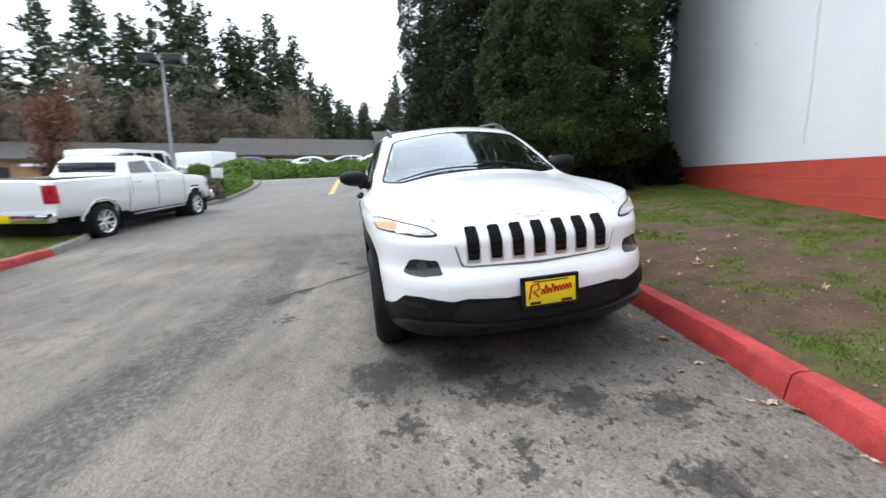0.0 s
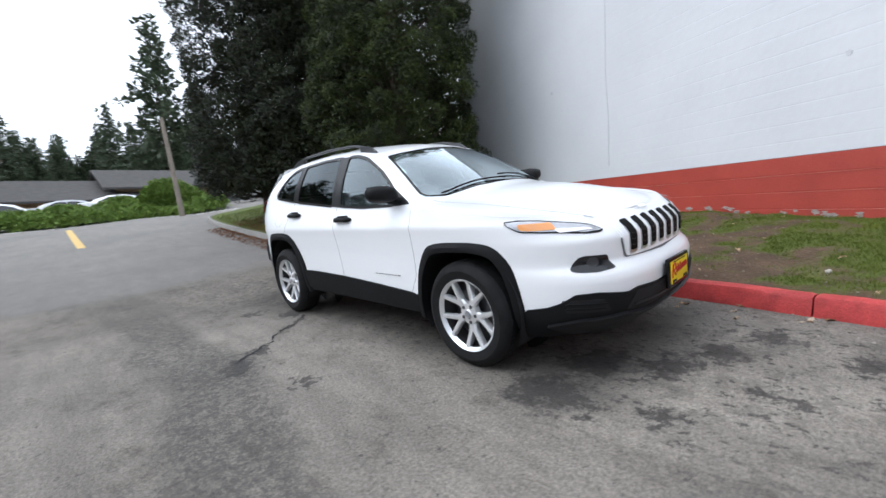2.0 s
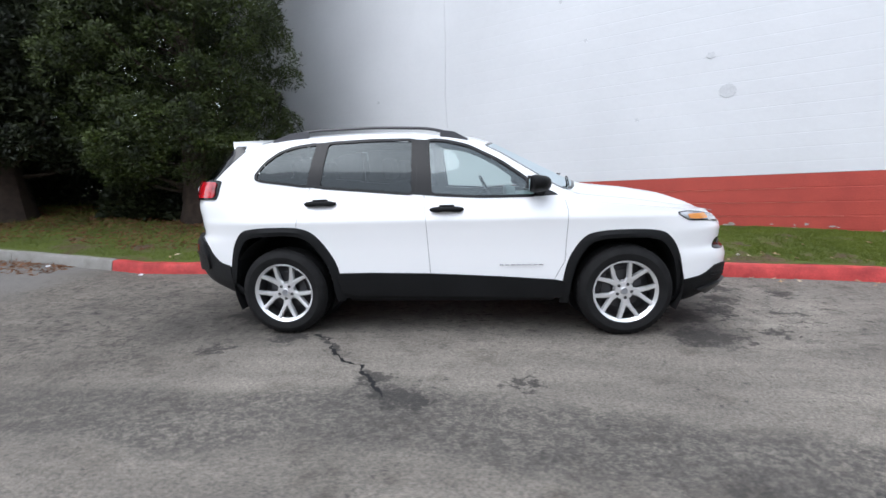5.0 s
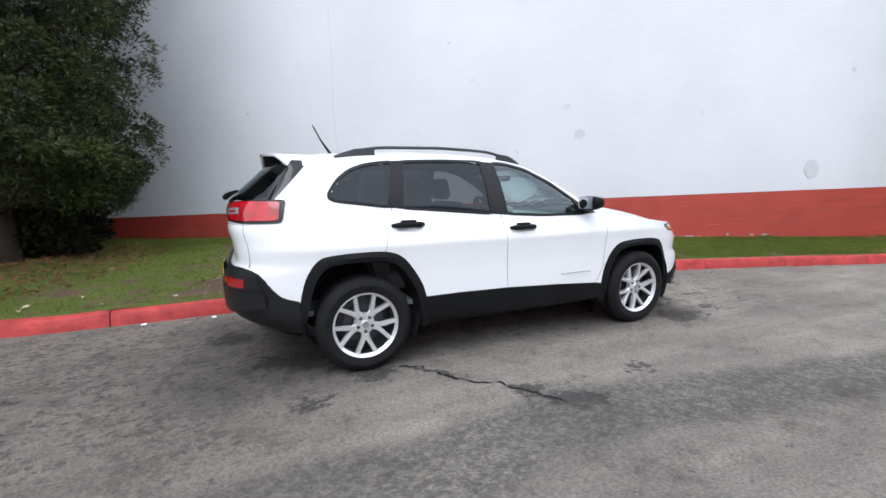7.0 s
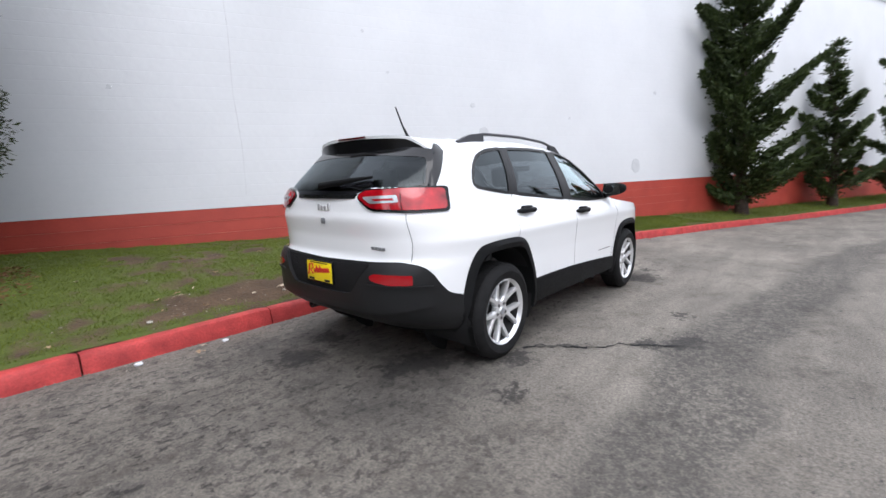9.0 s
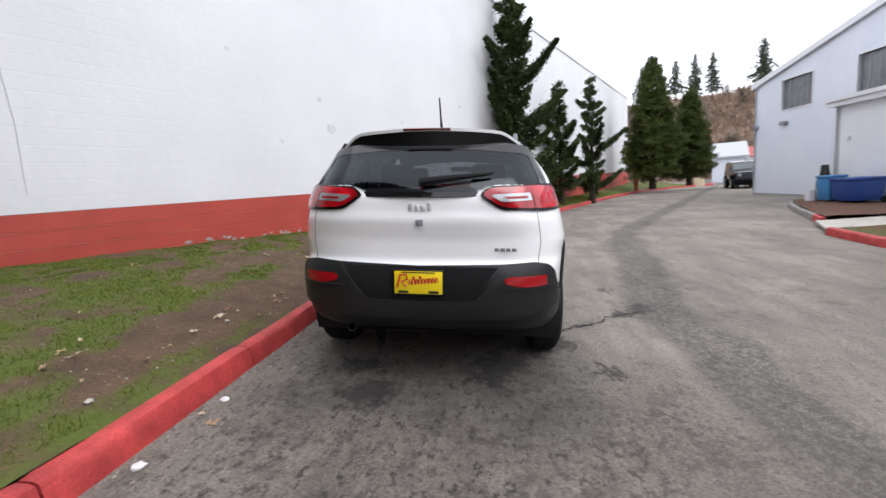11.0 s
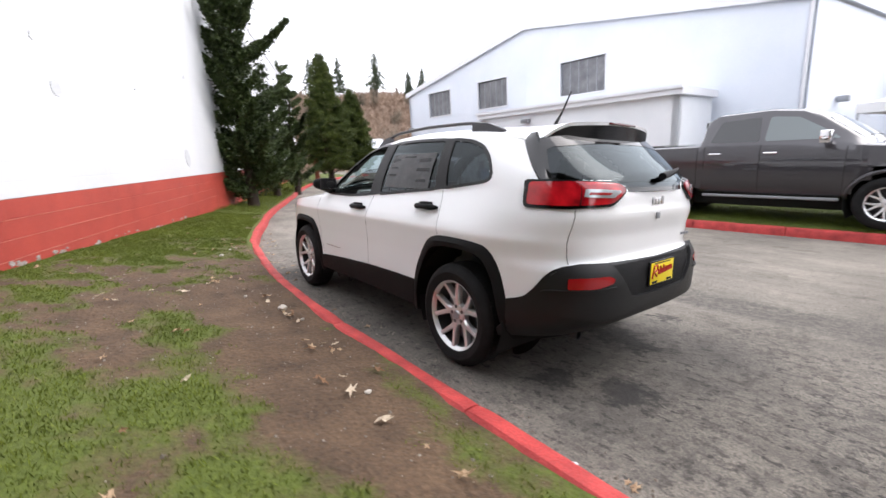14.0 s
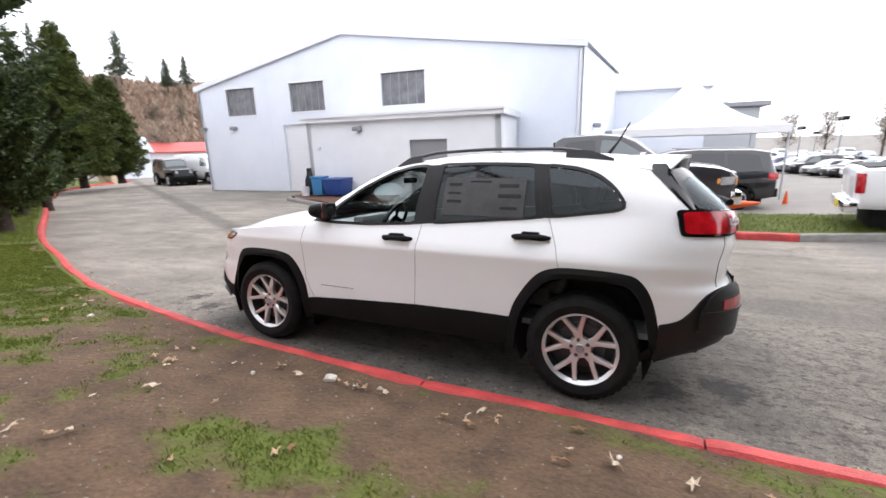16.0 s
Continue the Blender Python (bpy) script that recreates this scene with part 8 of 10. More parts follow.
def vehicle(name, label, m, st, paint, wheel_x, wheel_z, wheels, panes, screens, track, cat="car", tails=(), heads=(), extras=(), arch=0.0, group="", step=0.07, handles=(), trims=()):
    """A parked vehicle from stations along its length, own frame: x ahead from the tail, z up."""
    root = thing(name, label, cat, m, group)
    x0, x1 = st[0][0], st[-1][0]
    n = max(12, int((x1 - x0) / step))
    xs = sorted({x0 + (x1 - x0) * i / n for i in range(n + 1)} | {s[0] for s in st})
    bm = bmesh.new()
    cols = []
    for x in xs:
        o = outline(*section_of(st, x))
        cols.append([bm.verts.new((x, y, z)) for y, z in o] + [bm.verts.new((x, -y, z)) for y, z in o[-2::-1]])
    for a, c in zip(cols, cols[1:]):
        for k in range(len(a) - 1):
            bm.faces.new((a[k], c[k], c[k + 1], a[k + 1]))
    bm.faces.new(cols[0])
    bm.faces.new(cols[-1][::-1])
    R = wheel_z + 0.075 + arch
    bm.faces.ensure_lookup_table()
    dead = [f for f in bm.faces if len(f.verts) == 4 and abs(f.calc_center_median().y) > 0.45 and any(math.hypot(f.calc_center_median().x - wx, f.calc_center_median().z - wheel_z) < R for wx in wheel_x)]
    bmesh.ops.delete(bm, geom=dead, context="FACES")
    bmesh.ops.recalc_face_normals(bm, faces=bm.faces)
    part("body", bm, paint, root)

    def y_at(x, z):
        o = outline(*section_of(st, x))
        for (y0, z0_), (y1, z1_) in zip(o, o[1:]):
            if z0_ <= z <= z1_ and z1_ > z0_:
                return y0 + (y1 - y0) * (z - z0_) / (z1_ - z0_)
        return o[-1][0] if z > o[-1][1] else o[0][0]

    def z_at(x, y):
        o = outline(*section_of(st, x))
        for (y0, z0_), (y1, z1_) in zip(o, o[1:]):
            if y1 <= abs(y) <= y0 and z0_ > o[0][1] + 0.3:
                return z0_ + (z1_ - z0_) * (y0 - abs(y)) / max(1e-6, y0 - y1)
        return o[-1][1]
    for sg in (-1, 1):
        fn = lambda u, v: (u, sg * y_at(u, v), v)
        for poly, mt in panes:
            part("side_window", panel(rounded(poly, 0.05, 3), fn, 0.006, 0.01, 0.25, flip=sg > 0), mt, root)
        for wx in wheel_x:
            bm = bmesh.new()
            pts = []
            for i in range(17):
                a = math.pi * i / 16 * (0.92 if arch else 1.1) + (0.04 if arch else -0.05) * math.pi
                x, z = wx + R * math.cos(a), wheel_z + R * math.sin(a)
                pts.append((x, sg * (y_at(x, max(z, 0.35)) - 0.012), z))
            tube(bm, pts, 0.034, 8)
            part("arch_lip", bm, paint if arch else M["clad"], root)
            bm = bmesh.new()
            revolve(bm, [(R, -0.02), (R, 0.45), (0.001, 0.45)], 24)
            bmesh.ops.transform(bm, matrix=Matrix.Translation((wx, sg * (track - 0.02), wheel_z)) @ (Matrix.Rotation(math.pi, 4, "Z") if sg > 0 else Matrix.Identity(4)), verts=bm.verts)
            bmesh.ops.delete(bm, geom=[f for f in bm.faces if f.calc_center_median().z < wheel_z - 0.25], context="FACES")
            part("wheel_liner", bm, M["black_matt"], root)
            hang_wheel(root, wheels, wx, sg * (track - 0.13), wheel_z, sg)
        for (a, b, c, d), mt, nm in tails:
            part(nm, panel(rounded([(a, c), (b, c), (b, d), (a, d)], 0.02, 3), fn, 0.016, 0.03, 0.025, flip=sg > 0), mt, root)
            bm = bmesh.new()
            yb = y_at(st[0][0] + 0.02, (c + d) / 2)
            box(bm, st[0][0] - 0.012, st[0][0] + 0.03, min(sg * (yb - 0.14), sg * yb), max(sg * (yb - 0.14), sg * yb), c, d, 0.006)
            part(nm, bm, mt, root)
        for (a, b, c, d), mt, nm in heads:
            part(nm, panel(rounded([(a, c), (b, c + 0.02), (b, d), (a, d)], 0.03, 3), fn, 0.010, 0.02, 0.2, flip=sg > 0), mt, root)
            bm = bmesh.new()
            yb = y_at(st[-1][0] - 0.03, (c + d) / 2)
            box(bm, st[-1][0] - 0.03, st[-1][0] + 0.012, min(sg * (yb - 0.3), sg * yb), max(sg * (yb - 0.3), sg * yb), c, d, 0.006)
            part(nm, bm, mt, root)
        for hx, hz, mt in handles:
            bm = bmesh.new()
            y = y_at(hx, hz)
            tube(bm, [(hx - 0.1, sg * y, hz), (hx - 0.07, sg * (y + 0.035), hz), (hx + 0.07, sg * (y + 0.035), hz), (hx + 0.1, sg * y, hz)], 0.016, 6)
            part("door_handle", bm, mt, root)
        for (xa, za), (xb, zb_) in trims:
            bm = bmesh.new()
            tube(bm, [(xa + (xb - xa) * i / 10, sg * (y_at(xa + (xb - xa) * i / 10, za + (zb_ - za) * i / 10) + 0.001), za + (zb_ - za) * i / 10) for i in range(11)], 0.006, 5)
            part("shut_line", bm, M["black_matt"], root)
    for poly, mt, nm in screens:
        part(nm, panel(poly, lambda u, v: (u, v, z_at(u, v)), 0.008, 0.008, 0.2), mt, root)
    bm = bmesh.new()
    w0 = st[len(st) // 2][1]
    box(bm, x0 + 0.25, x1 - 0.25, -w0 * 0.62, w0 * 0.62, wheel_z * 0.55, st[len(st) // 2][2] + 0.25, 0.03)
    part("underbody", bm, M["black_matt"], root)
    for nm, mt, lab, boxes in extras:
        bm = bmesh.new()
        for b in boxes:
            box(bm, *b, 0.02)
        part(nm, bm, mt, root, lab)
    return root


def paint(name, col, flake=0.0):
    return mat(name, col, 0.3, metal=flake, coat=1.0)


P_WHITE, P_GREY, P_BLACK = paint("white_truck_paint", (0.87, 0.88, 0.89)), paint("dark_grey_metallic", (0.038, 0.036, 0.042), 0.4), paint("black_paint", (0.010, 0.011, 0.014))
P_SILVER, P_NAVY, P_RED, P_STEEL = paint("silver_paint", (0.45, 0.46, 0.48), 0.5), paint("navy_paint", (0.02, 0.03, 0.12)), paint("dark_red_paint", (0.18, 0.015, 0.02)), paint("steel_blue_paint", (0.10, 0.13, 0.18), 0.3)
DARKGLASS = mat("dark_car_glass", (0.012, 0.014, 0.016), 0.05, coat=0.6)
PALEGLASS = mat("sky_lit_car_glass", (0.10, 0.125, 0.13), 0.04, coat=1.0)
TRUCK_WHEEL = wheel_protos(0.41, 0.255, 0.26, 6, True, 40)
LOT_WHEEL = wheel_protos(0.36, 0.235, 0.22, 5, False, 24)
SMALL_WHEEL = wheel_protos(0.33, 0.215, 0.21, 5, False, 24)


def pickup(label, m, col, bedlen=1.9, lift=0.0, wheels=TRUCK_WHEEL, axle=None, low=0.0):
    b = bedlen
    st = [(0.0, 0.86, 0.72, 1.30, 0.80, 1.30), (0.06, 0.97, 0.62, 1.34, 0.90, 1.34), (b, 0.985, 0.55, 1.36, 0.90, 1.36), (b + 0.02, 0.985, 0.52, 1.36, 0.90, 1.36), (b + 0.10, 0.985, 0.50, 1.37, 0.74, 1.80), (b + 0.28, 0.99, 0.50, 1.37, 0.73, 1.90), (b + 1.1, 0.99, 0.48, 1.36, 0.73, 1.93), (b + 1.55, 0.99, 0.48, 1.35, 0.72, 1.88), (b + 1.80, 0.99, 0.48, 1.34, 0.71, 1.78), (b + 2.40, 0.985, 0.48, 1.30, 0.80, 1.36), (b + 2.48, 0.98, 0.48, 1.29, 0.9, 1.29), (b + 3.1, 0.975, 0.50, 1.25, 0.9, 1.25), (b + 3.42, 0.955, 0.51, 1.21, 0.87, 1.21), (b + 3.62, 0.91, 0.53, 1.14, 0.83, 1.14), (b + 3.74, 0.80, 0.56, 1.02, 0.75, 1.02)]
    st = [q[:5] + (q[5] - low if q[5] > 1.5 else q[5],) for q in st]
    L_ = b + 3.74
    panes = [([(b + 0.22, 1.43), (b + 0.36, 1.80), (b + 0.98, 1.84), (b + 1.02, 1.42)], DARKGLASS), ([(b + 1.10, 1.42), (b + 1.12, 1.84), (b + 1.52, 1.80), (b + 1.86, 1.60), (b + 2.12, 1.42)], PALEGLASS)]
    panes = [([(x, z - low * 0.9 if z > 1.5 else z) for x, z in pl], g) for pl, g in panes]
    screens = [([(b + 1.88, -0.60), (b + 1.88, 0.60), (b + 2.36, 0.72), (b + 2.36, -0.72)], PALEGLASS, "windscreen")]
    extras = [("rear_bumper", M["chrome"], "bright steel bumper", [(-0.16, 0.04, -0.92, 0.92, 0.55, 0.74)]), ("front_bumper", M["chrome"], "bright steel bumper", [(L_ - 0.10, L_ + 0.10, -0.95, 0.95, 0.50, 0.76)]),
              ("grille", M["chrome"], "bright crossbar grille", [(L_ - 0.05, L_ + 0.03, -0.50, 0.50, 0.80, 1.12)]), ("rear_screen", DARKGLASS, "dark rear window", [(b + 0.035, b + 0.085, -0.70, 0.70, 1.42, 1.82 - low)]),
              ("running_board", M["metal_grey"], "side step", [(b + 0.15, b + 2.2, -0.98, -0.90, 0.42, 0.47)]), ("running_board", M["metal_grey"], "side step", [(b + 0.15, b + 2.2, 0.90, 0.98, 0.42, 0.47)])]
    for sg in (-1, 1):
        extras.append(("door_mirror", M["chrome"], "towing mirror", [(b + 1.92, b + 2.06, min(sg * 1.0, sg * 1.24), max(sg * 1.0, sg * 1.24), 1.36, 1.56)]))
    rear_x, front_x = axle or b - 0.62, b + 3.74 - 0.98
    v = vehicle("pickup_truck", label, m, st, col, (rear_x, front_x), 0.41, wheels, panes, screens, 1.0, "pickup truck", [((0.0, 0.10, 0.92, 1.28), M["lens_red"], "tail_lamp")], [((L_ - 0.30, L_ - 0.05, 0.88, 1.05), M["lens_clear"], "head_lamp"), ((L_ - 0.36, L_ - 0.305, 0.90, 1.02), M["lens_amber"], "marker_lamp")], extras, 0.02, handles=((b + 0.32, 1.22, M["chrome"]), (b + 1.20, 1.22, M["chrome"])),
                trims=(((b + 0.01, 1.34), (b + 0.01, 0.56)), ((b + 1.06, 1.36), (b + 1.06, 0.52)), ((b + 2.22, 1.30), (b + 2.22, 0.56)), ((b + 0.14, 1.36), (b + 0.14, 0.95))))
    # bed opening: a black sheet on the closed top paints its shaded inside
    bm = bmesh.new()
    box(bm, 0.12, b - 0.06, -0.80, 0.80, 1.37, 1.395, 0)
    part("bed_shade", bm, M["black_matt"], v, "black sheet standing in for the shaded open bed")
    bm = bmesh.new()
    box(bm, -0.02, 0.0, -0.75, 0.75, 0.80, 1.33, 0.02)
    part("tailgate", bm, col, v, "painted tailgate")
    return v


# dark grey crew cab on the grass island, nose west
pickup("dark grey metallic crew-cab pickup on the grass island", pose(2.05, -7.72, -0.07, 0, 0, 179), P_GREY, 1.80)
# white crew cab beyond the grass tip
wt = pickup("white crew-cab pickup with its tail over the grass tip", pose(-5.62, -7.78, -0.25, 0, -2.6, 168.2), P_WHITE, 2.02, axle=1.18, low=0.12)
bm = bmesh.new()
box(bm, -0.175, -0.162, -0.16, 0.16, 0.56, 0.72, 0.004)
part("dealer_card", bm, M["plate_yellow"], wt, "yellow dealer plate")

SUV_ST = [(0.0, 0.80, 0.55, 1.05, 0.66, 1.05), (0.05, 0.90, 0.42, 1.08, 0.68, 1.20), (0.22, 0.94, 0.38, 1.10, 0.66, 1.66), (0.6, 0.955, 0.35, 1.09, 0.65, 1.73), (2.0, 0.96, 0.33, 1.06, 0.66, 1.75), (2.7, 0.96, 0.33, 1.05, 0.66, 1.70), (3.0, 0.96, 0.33, 1.04, 0.65, 1.62), (3.62, 0.955, 0.33, 1.03, 0.75, 1.10), (3.7, 0.95, 0.34, 1.02, 0.8, 1.02), (4.5, 0.92, 0.36, 0.96, 0.8, 0.96), (4.8, 0.82, 0.42, 0.86, 0.7, 0.86)]
SUV_PANES = [([(0.38, 1.16), (0.48, 1.60), (1.25, 1.65), (1.28, 1.13)], DARKGLASS), ([(1.34, 1.13), (1.34, 1.66), (2.16, 1.66), (2.18, 1.12)], DARKGLASS), ([(2.24, 1.12), (2.24, 1.66), (2.72, 1.62), (3.2, 1.30), (3.38, 1.12)], PALEGLASS)]
SUV_SCREEN = [([(3.04, -0.56), (3.04, 0.56), (3.58, 0.68), (3.58, -0.68)], PALEGLASS, "windscreen"), ([(0.06, -0.58), (0.06, 0.58), (0.20, 0.54), (0.20, -0.54)], DARKGLASS, "rear_window")]
SED_ST = [(0.0, 0.74, 0.50, 0.92, 0.66, 0.92), (0.06, 0.84, 0.36, 0.98, 0.7, 0.98), (0.55, 0.90, 0.30, 1.02, 0.72, 1.02), (0.95, 0.905, 0.28, 1.00, 0.62, 1.22), (1.55, 0.91, 0.26, 0.97, 0.58, 1.40), (2.3, 0.91, 0.26, 0.95, 0.59, 1.44), (2.9, 0.91, 0.26, 0.94, 0.59, 1.36), (3.55, 0.91, 0.27, 0.93, 0.70, 0.98), (3.62, 0.905, 0.28, 0.92, 0.8, 0.92), (4.4, 0.87, 0.30, 0.84, 0.75, 0.84), (4.75, 0.72, 0.38, 0.70, 0.65, 0.70)]
SED_PANES = [([(0.98, 1.05), (1.5, 1.33), (2.0, 1.36), (2.02, 1.01)], DARKGLASS), ([(2.08, 1.01), (2.08, 1.37), (2.5, 1.36), (2.85, 1.26), (3.3, 1.0)], DARKGLASS)]
SED_SCREEN = [([(2.95, -0.5), (2.95, 0.5), (3.5, 0.62), (3.5, -0.62)], PALEGLASS, "windscreen"), ([(0.62, -0.6), (0.62, 0.6), (1.45, 0.5), (1.45, -0.5)], DARKGLASS, "rear_window")]


def suv(label, m, col, group=""):
    return vehicle("parked_suv", label, m, SUV_ST, col, (0.95, 3.88), 0.36, LOT_WHEEL, SUV_PANES, SUV_SCREEN, 0.95, "car", [((0.04, 0.26, 0.92, 1.10), M["lens_red"], "tail_lamp")], [((4.45, 4.72, 0.74, 0.84), M["lens_clear"], "head_lamp")], [("rear_bumper", M["clad"], "", [(-0.04, 0.1, -0.85, 0.85, 0.42, 0.66)]), ("roof_rail", M["metal_grey"], "", [(0.6, 2.6, 0.60, 0.64, 1.79, 1.82)]), ("roof_rail", M["metal_grey"], "", [(0.6, 2.6, -0.64, -0.60, 1.79, 1.82)])], group=group, step=0.12)


def sedan(label, m, col, group=""):
    return vehicle("parked_sedan", label, m, SED_ST, col, (0.92, 3.75), 0.33, SMALL_WHEEL, SED_PANES, SED_SCREEN, 0.90, "car", [((0.02, 0.22, 0.76, 0.90), M["lens_red"], "tail_lamp")], [((4.35, 4.66, 0.60, 0.70), M["lens_clear"], "head_lamp")], [("front_grille", M["black"], "", [(4.70, 4.77, -0.4, 0.4, 0.42, 0.60)])], group=group, step=0.12)


suv("black SUV parked beyond the grass island", pose(-5.25, -12.3, -0.36, 0, 0, 2), P_BLACK)
suv("dark SUV nosed up beside the marquee", pose(1.55, -12.6, -0.36, 0, 0, 178), P_STEEL)
# west road
sedan("white sedan on the road beyond the west lawn", pose(-30.2, 7.6, road_z(-31, 9.7) + 0.02, 0, 0, 70), P_WHITE)

VAN_ST = [(0.0, 0.92, 0.55, 1.15, 0.80, 1.95), (0.05, 0.98, 0.42, 1.2, 0.84, 2.02), (0.6, 1.0, 0.38, 1.2, 0.84, 2.08), (3.9, 1.0, 0.38, 1.2, 0.84, 2.06), (4.3, 1.0, 0.38, 1.18, 0.82, 1.90), (4.75, 0.98, 0.40, 1.14, 0.85, 1.22), (4.8, 0.97, 0.4, 1.13, 0.9, 1.13), (5.5, 0.93, 0.44, 1.0, 0.85, 1.0), (5.65, 0.85, 0.5, 0.9, 0.8, 0.9)]
VAN_PANES = [([(0.3, 1.36), (0.32, 1.94), (1.3, 1.96), (1.3, 1.36)], DARKGLASS), ([(1.45, 1.36), (1.45, 1.96), (2.6, 1.96), (2.6, 1.36)], DARKGLASS), ([(2.75, 1.36), (2.75, 1.96), (3.6, 1.96), (3.6, 1.34)], DARKGLASS), ([(3.75, 1.28), (3.75, 1.86), (4.1, 1.82), (4.5, 1.40), (4.55, 1.26)], PALEGLASS)]
VAN_SCREEN = [([(4.34, -0.72), (4.34, 0.72), (4.72, 0.8), (4.72, -0.8)], PALEGLASS, "windscreen")]


def van(label, m, col=P_WHITE, blind=False, group=""):
    return vehicle("passenger_van", label, m, VAN_ST, col, (1.2, 4.7), 0.37, SMALL_WHEEL, VAN_PANES[3:] if blind else VAN_PANES, VAN_SCREEN, 1.0, "van", [((0.03, 0.12, 1.0, 1.4), M["lens_red"], "tail_lamp")], [((5.2, 5.5, 0.78, 0.92), M["lens_clear"], "head_lamp")], [], group=group, step=0.2)


van("white passenger van parked behind the pickup", pose(-14.2, -10.7, 0.16, 0, -2.5, 176))
van("white van parked at the far bend", pose(30.5, -19.6, -0.45, 0, 0, 170), blind=True)
# box trailer
tr = thing("box_trailer", "white enclosed box trailer in the far lot", "trailer", pose(-30.6, -11.8, 0.85, 0, 0, 55))
bm = bmesh.new()
box(bm, -1.95, 1.95, -1.0, 1.0, 0.45, 2.15, 0.08)
part("box", bm, M["trim"], tr)
for x in (-0.5, 0.5):
    for sg in (-1, 1):
        hang_wheel(tr, SMALL_WHEEL, x, sg * 0.95, 0.33, sg)

# black off-roader facing up the drive
JST = [(0.0, 0.76, 0.60, 1.15, 0.70, 1.15), (0.05, 0.80, 0.52, 1.17, 0.70, 1.72), (0.3, 0.80, 0.50, 1.17, 0.69, 1.80), (2.0, 0.80, 0.50, 1.16, 0.69, 1.80), (2.3, 0.80, 0.50, 1.16, 0.68, 1.74), (2.55, 0.79, 0.5, 1.15, 0.7, 1.2), (2.6, 0.78, 0.52, 1.15, 0.7, 1.15), (3.7, 0.66, 0.60, 1.10, 0.6, 1.10), (3.78, 0.62, 0.62, 1.06, 0.55, 1.06)]
vehicle("off_roader", "black boxy off-roader facing up the drive", pose(30.4, -17.7, -0.45, 0, 0, 163), JST, P_BLACK, (0.75, 3.2), 0.41, TRUCK_WHEEL, [([(0.2, 1.25), (0.2, 1.68), (1.0, 1.70), (1.0, 1.24)], DARKGLASS), ([(1.2, 1.24), (1.2, 1.70), (2.0, 1.70), (2.3, 1.24)], DARKGLASS)], [([(2.34, -0.6), (2.34, 0.6), (2.52, 0.64), (2.52, -0.64)], PALEGLASS, "windscreen")], 0.88, "car", [], [],
        [("front_bumper", M["clad"], "", [(3.75, 3.95, -0.8, 0.8, 0.50, 0.68)]), ("spare_wheel", M["rubber"], "", [(-0.22, 0.0, -0.33, 0.33, 0.85, 1.5)]), ("fender", M["clad"], "", [(2.75, 3.7, 0.62, 0.92, 0.88, 0.95)]), ("fender", M["clad"], "", [(2.75, 3.7, -0.92, -0.62, 0.88, 0.95)]), ("head_lamp", M["lens_clear"], "", [(3.76, 3.80, 0.34, 0.52, 0.84, 1.02)]), ("head_lamp", M["lens_clear"], "", [(3.76, 3.80, -0.52, -0.34, 0.84, 1.02)])], step=0.15)

# rows in the far car lot
rng = random.Random(9)
cols = [P_WHITE, P_SILVER, P_BLACK, P_NAVY, P_BLACK, P_WHITE, P_NAVY, P_STEEL, P_SILVER]
names = {id(P_WHITE): "white", id(P_SILVER): "silver", id(P_NAVY): "navy blue", id(P_BLACK): "black", id(P_RED): "dark red", id(P_STEEL): "steel blue"}
protos = {}


def lot_car(i, row, m):
    c = cols[(4 * i + 2 * row + i // 3) % len(cols)]
    kind = rng.choice(("sedan", "SUV"))
    key = (kind, id(c))
    if key in protos:
        copy_thing(protos[key], m)
    else:
        protos[key] = (sedan if kind == "sedan" else suv)(f"{names[id(c)]} {kind} in a row of the car lot", m, c, "cars in the lot rows")


# a row parked side by side along the lane, then rows across the back
for i in range(9):
    x, y = -17.6 + 0.70 * i, -43.0 - 2.7 * i
    lot_car(i, 0, pose(x - 4.6, y - 1.2, road_z(x, y) + 0.03, 0, 0, 14.7 + rng.uniform(-2, 2)))
for row, (y0, xa, n) in enumerate(((-57, -26.5, 5), (-76, -5, 10), (-85, -6, 10))):
    for i in range(n):
        x = xa - 2.75 * i
        lot_car(i, row + 1, pose(x, y0 + rng.uniform(-0.2, 0.2), road_z(x, y0 + 2) + 0.03, 0, 0, 90 + rng.uniform(-2, 2)))
# strip of low shops and cars to the west
shops = thing("strip_building", "long low brown building with a dark shingle roof", "building")
brown, roofm = mat("brown_plank_wall", (0.20, 0.13, 0.075), 0.8, col2=(0.30, 0.20, 0.11), scale=2, fine=20), mat("dark_shingles", (0.045, 0.042, 0.040), 0.9, col2=(0.075, 0.07, 0.066), scale=3, fine=14, bump=0.5)


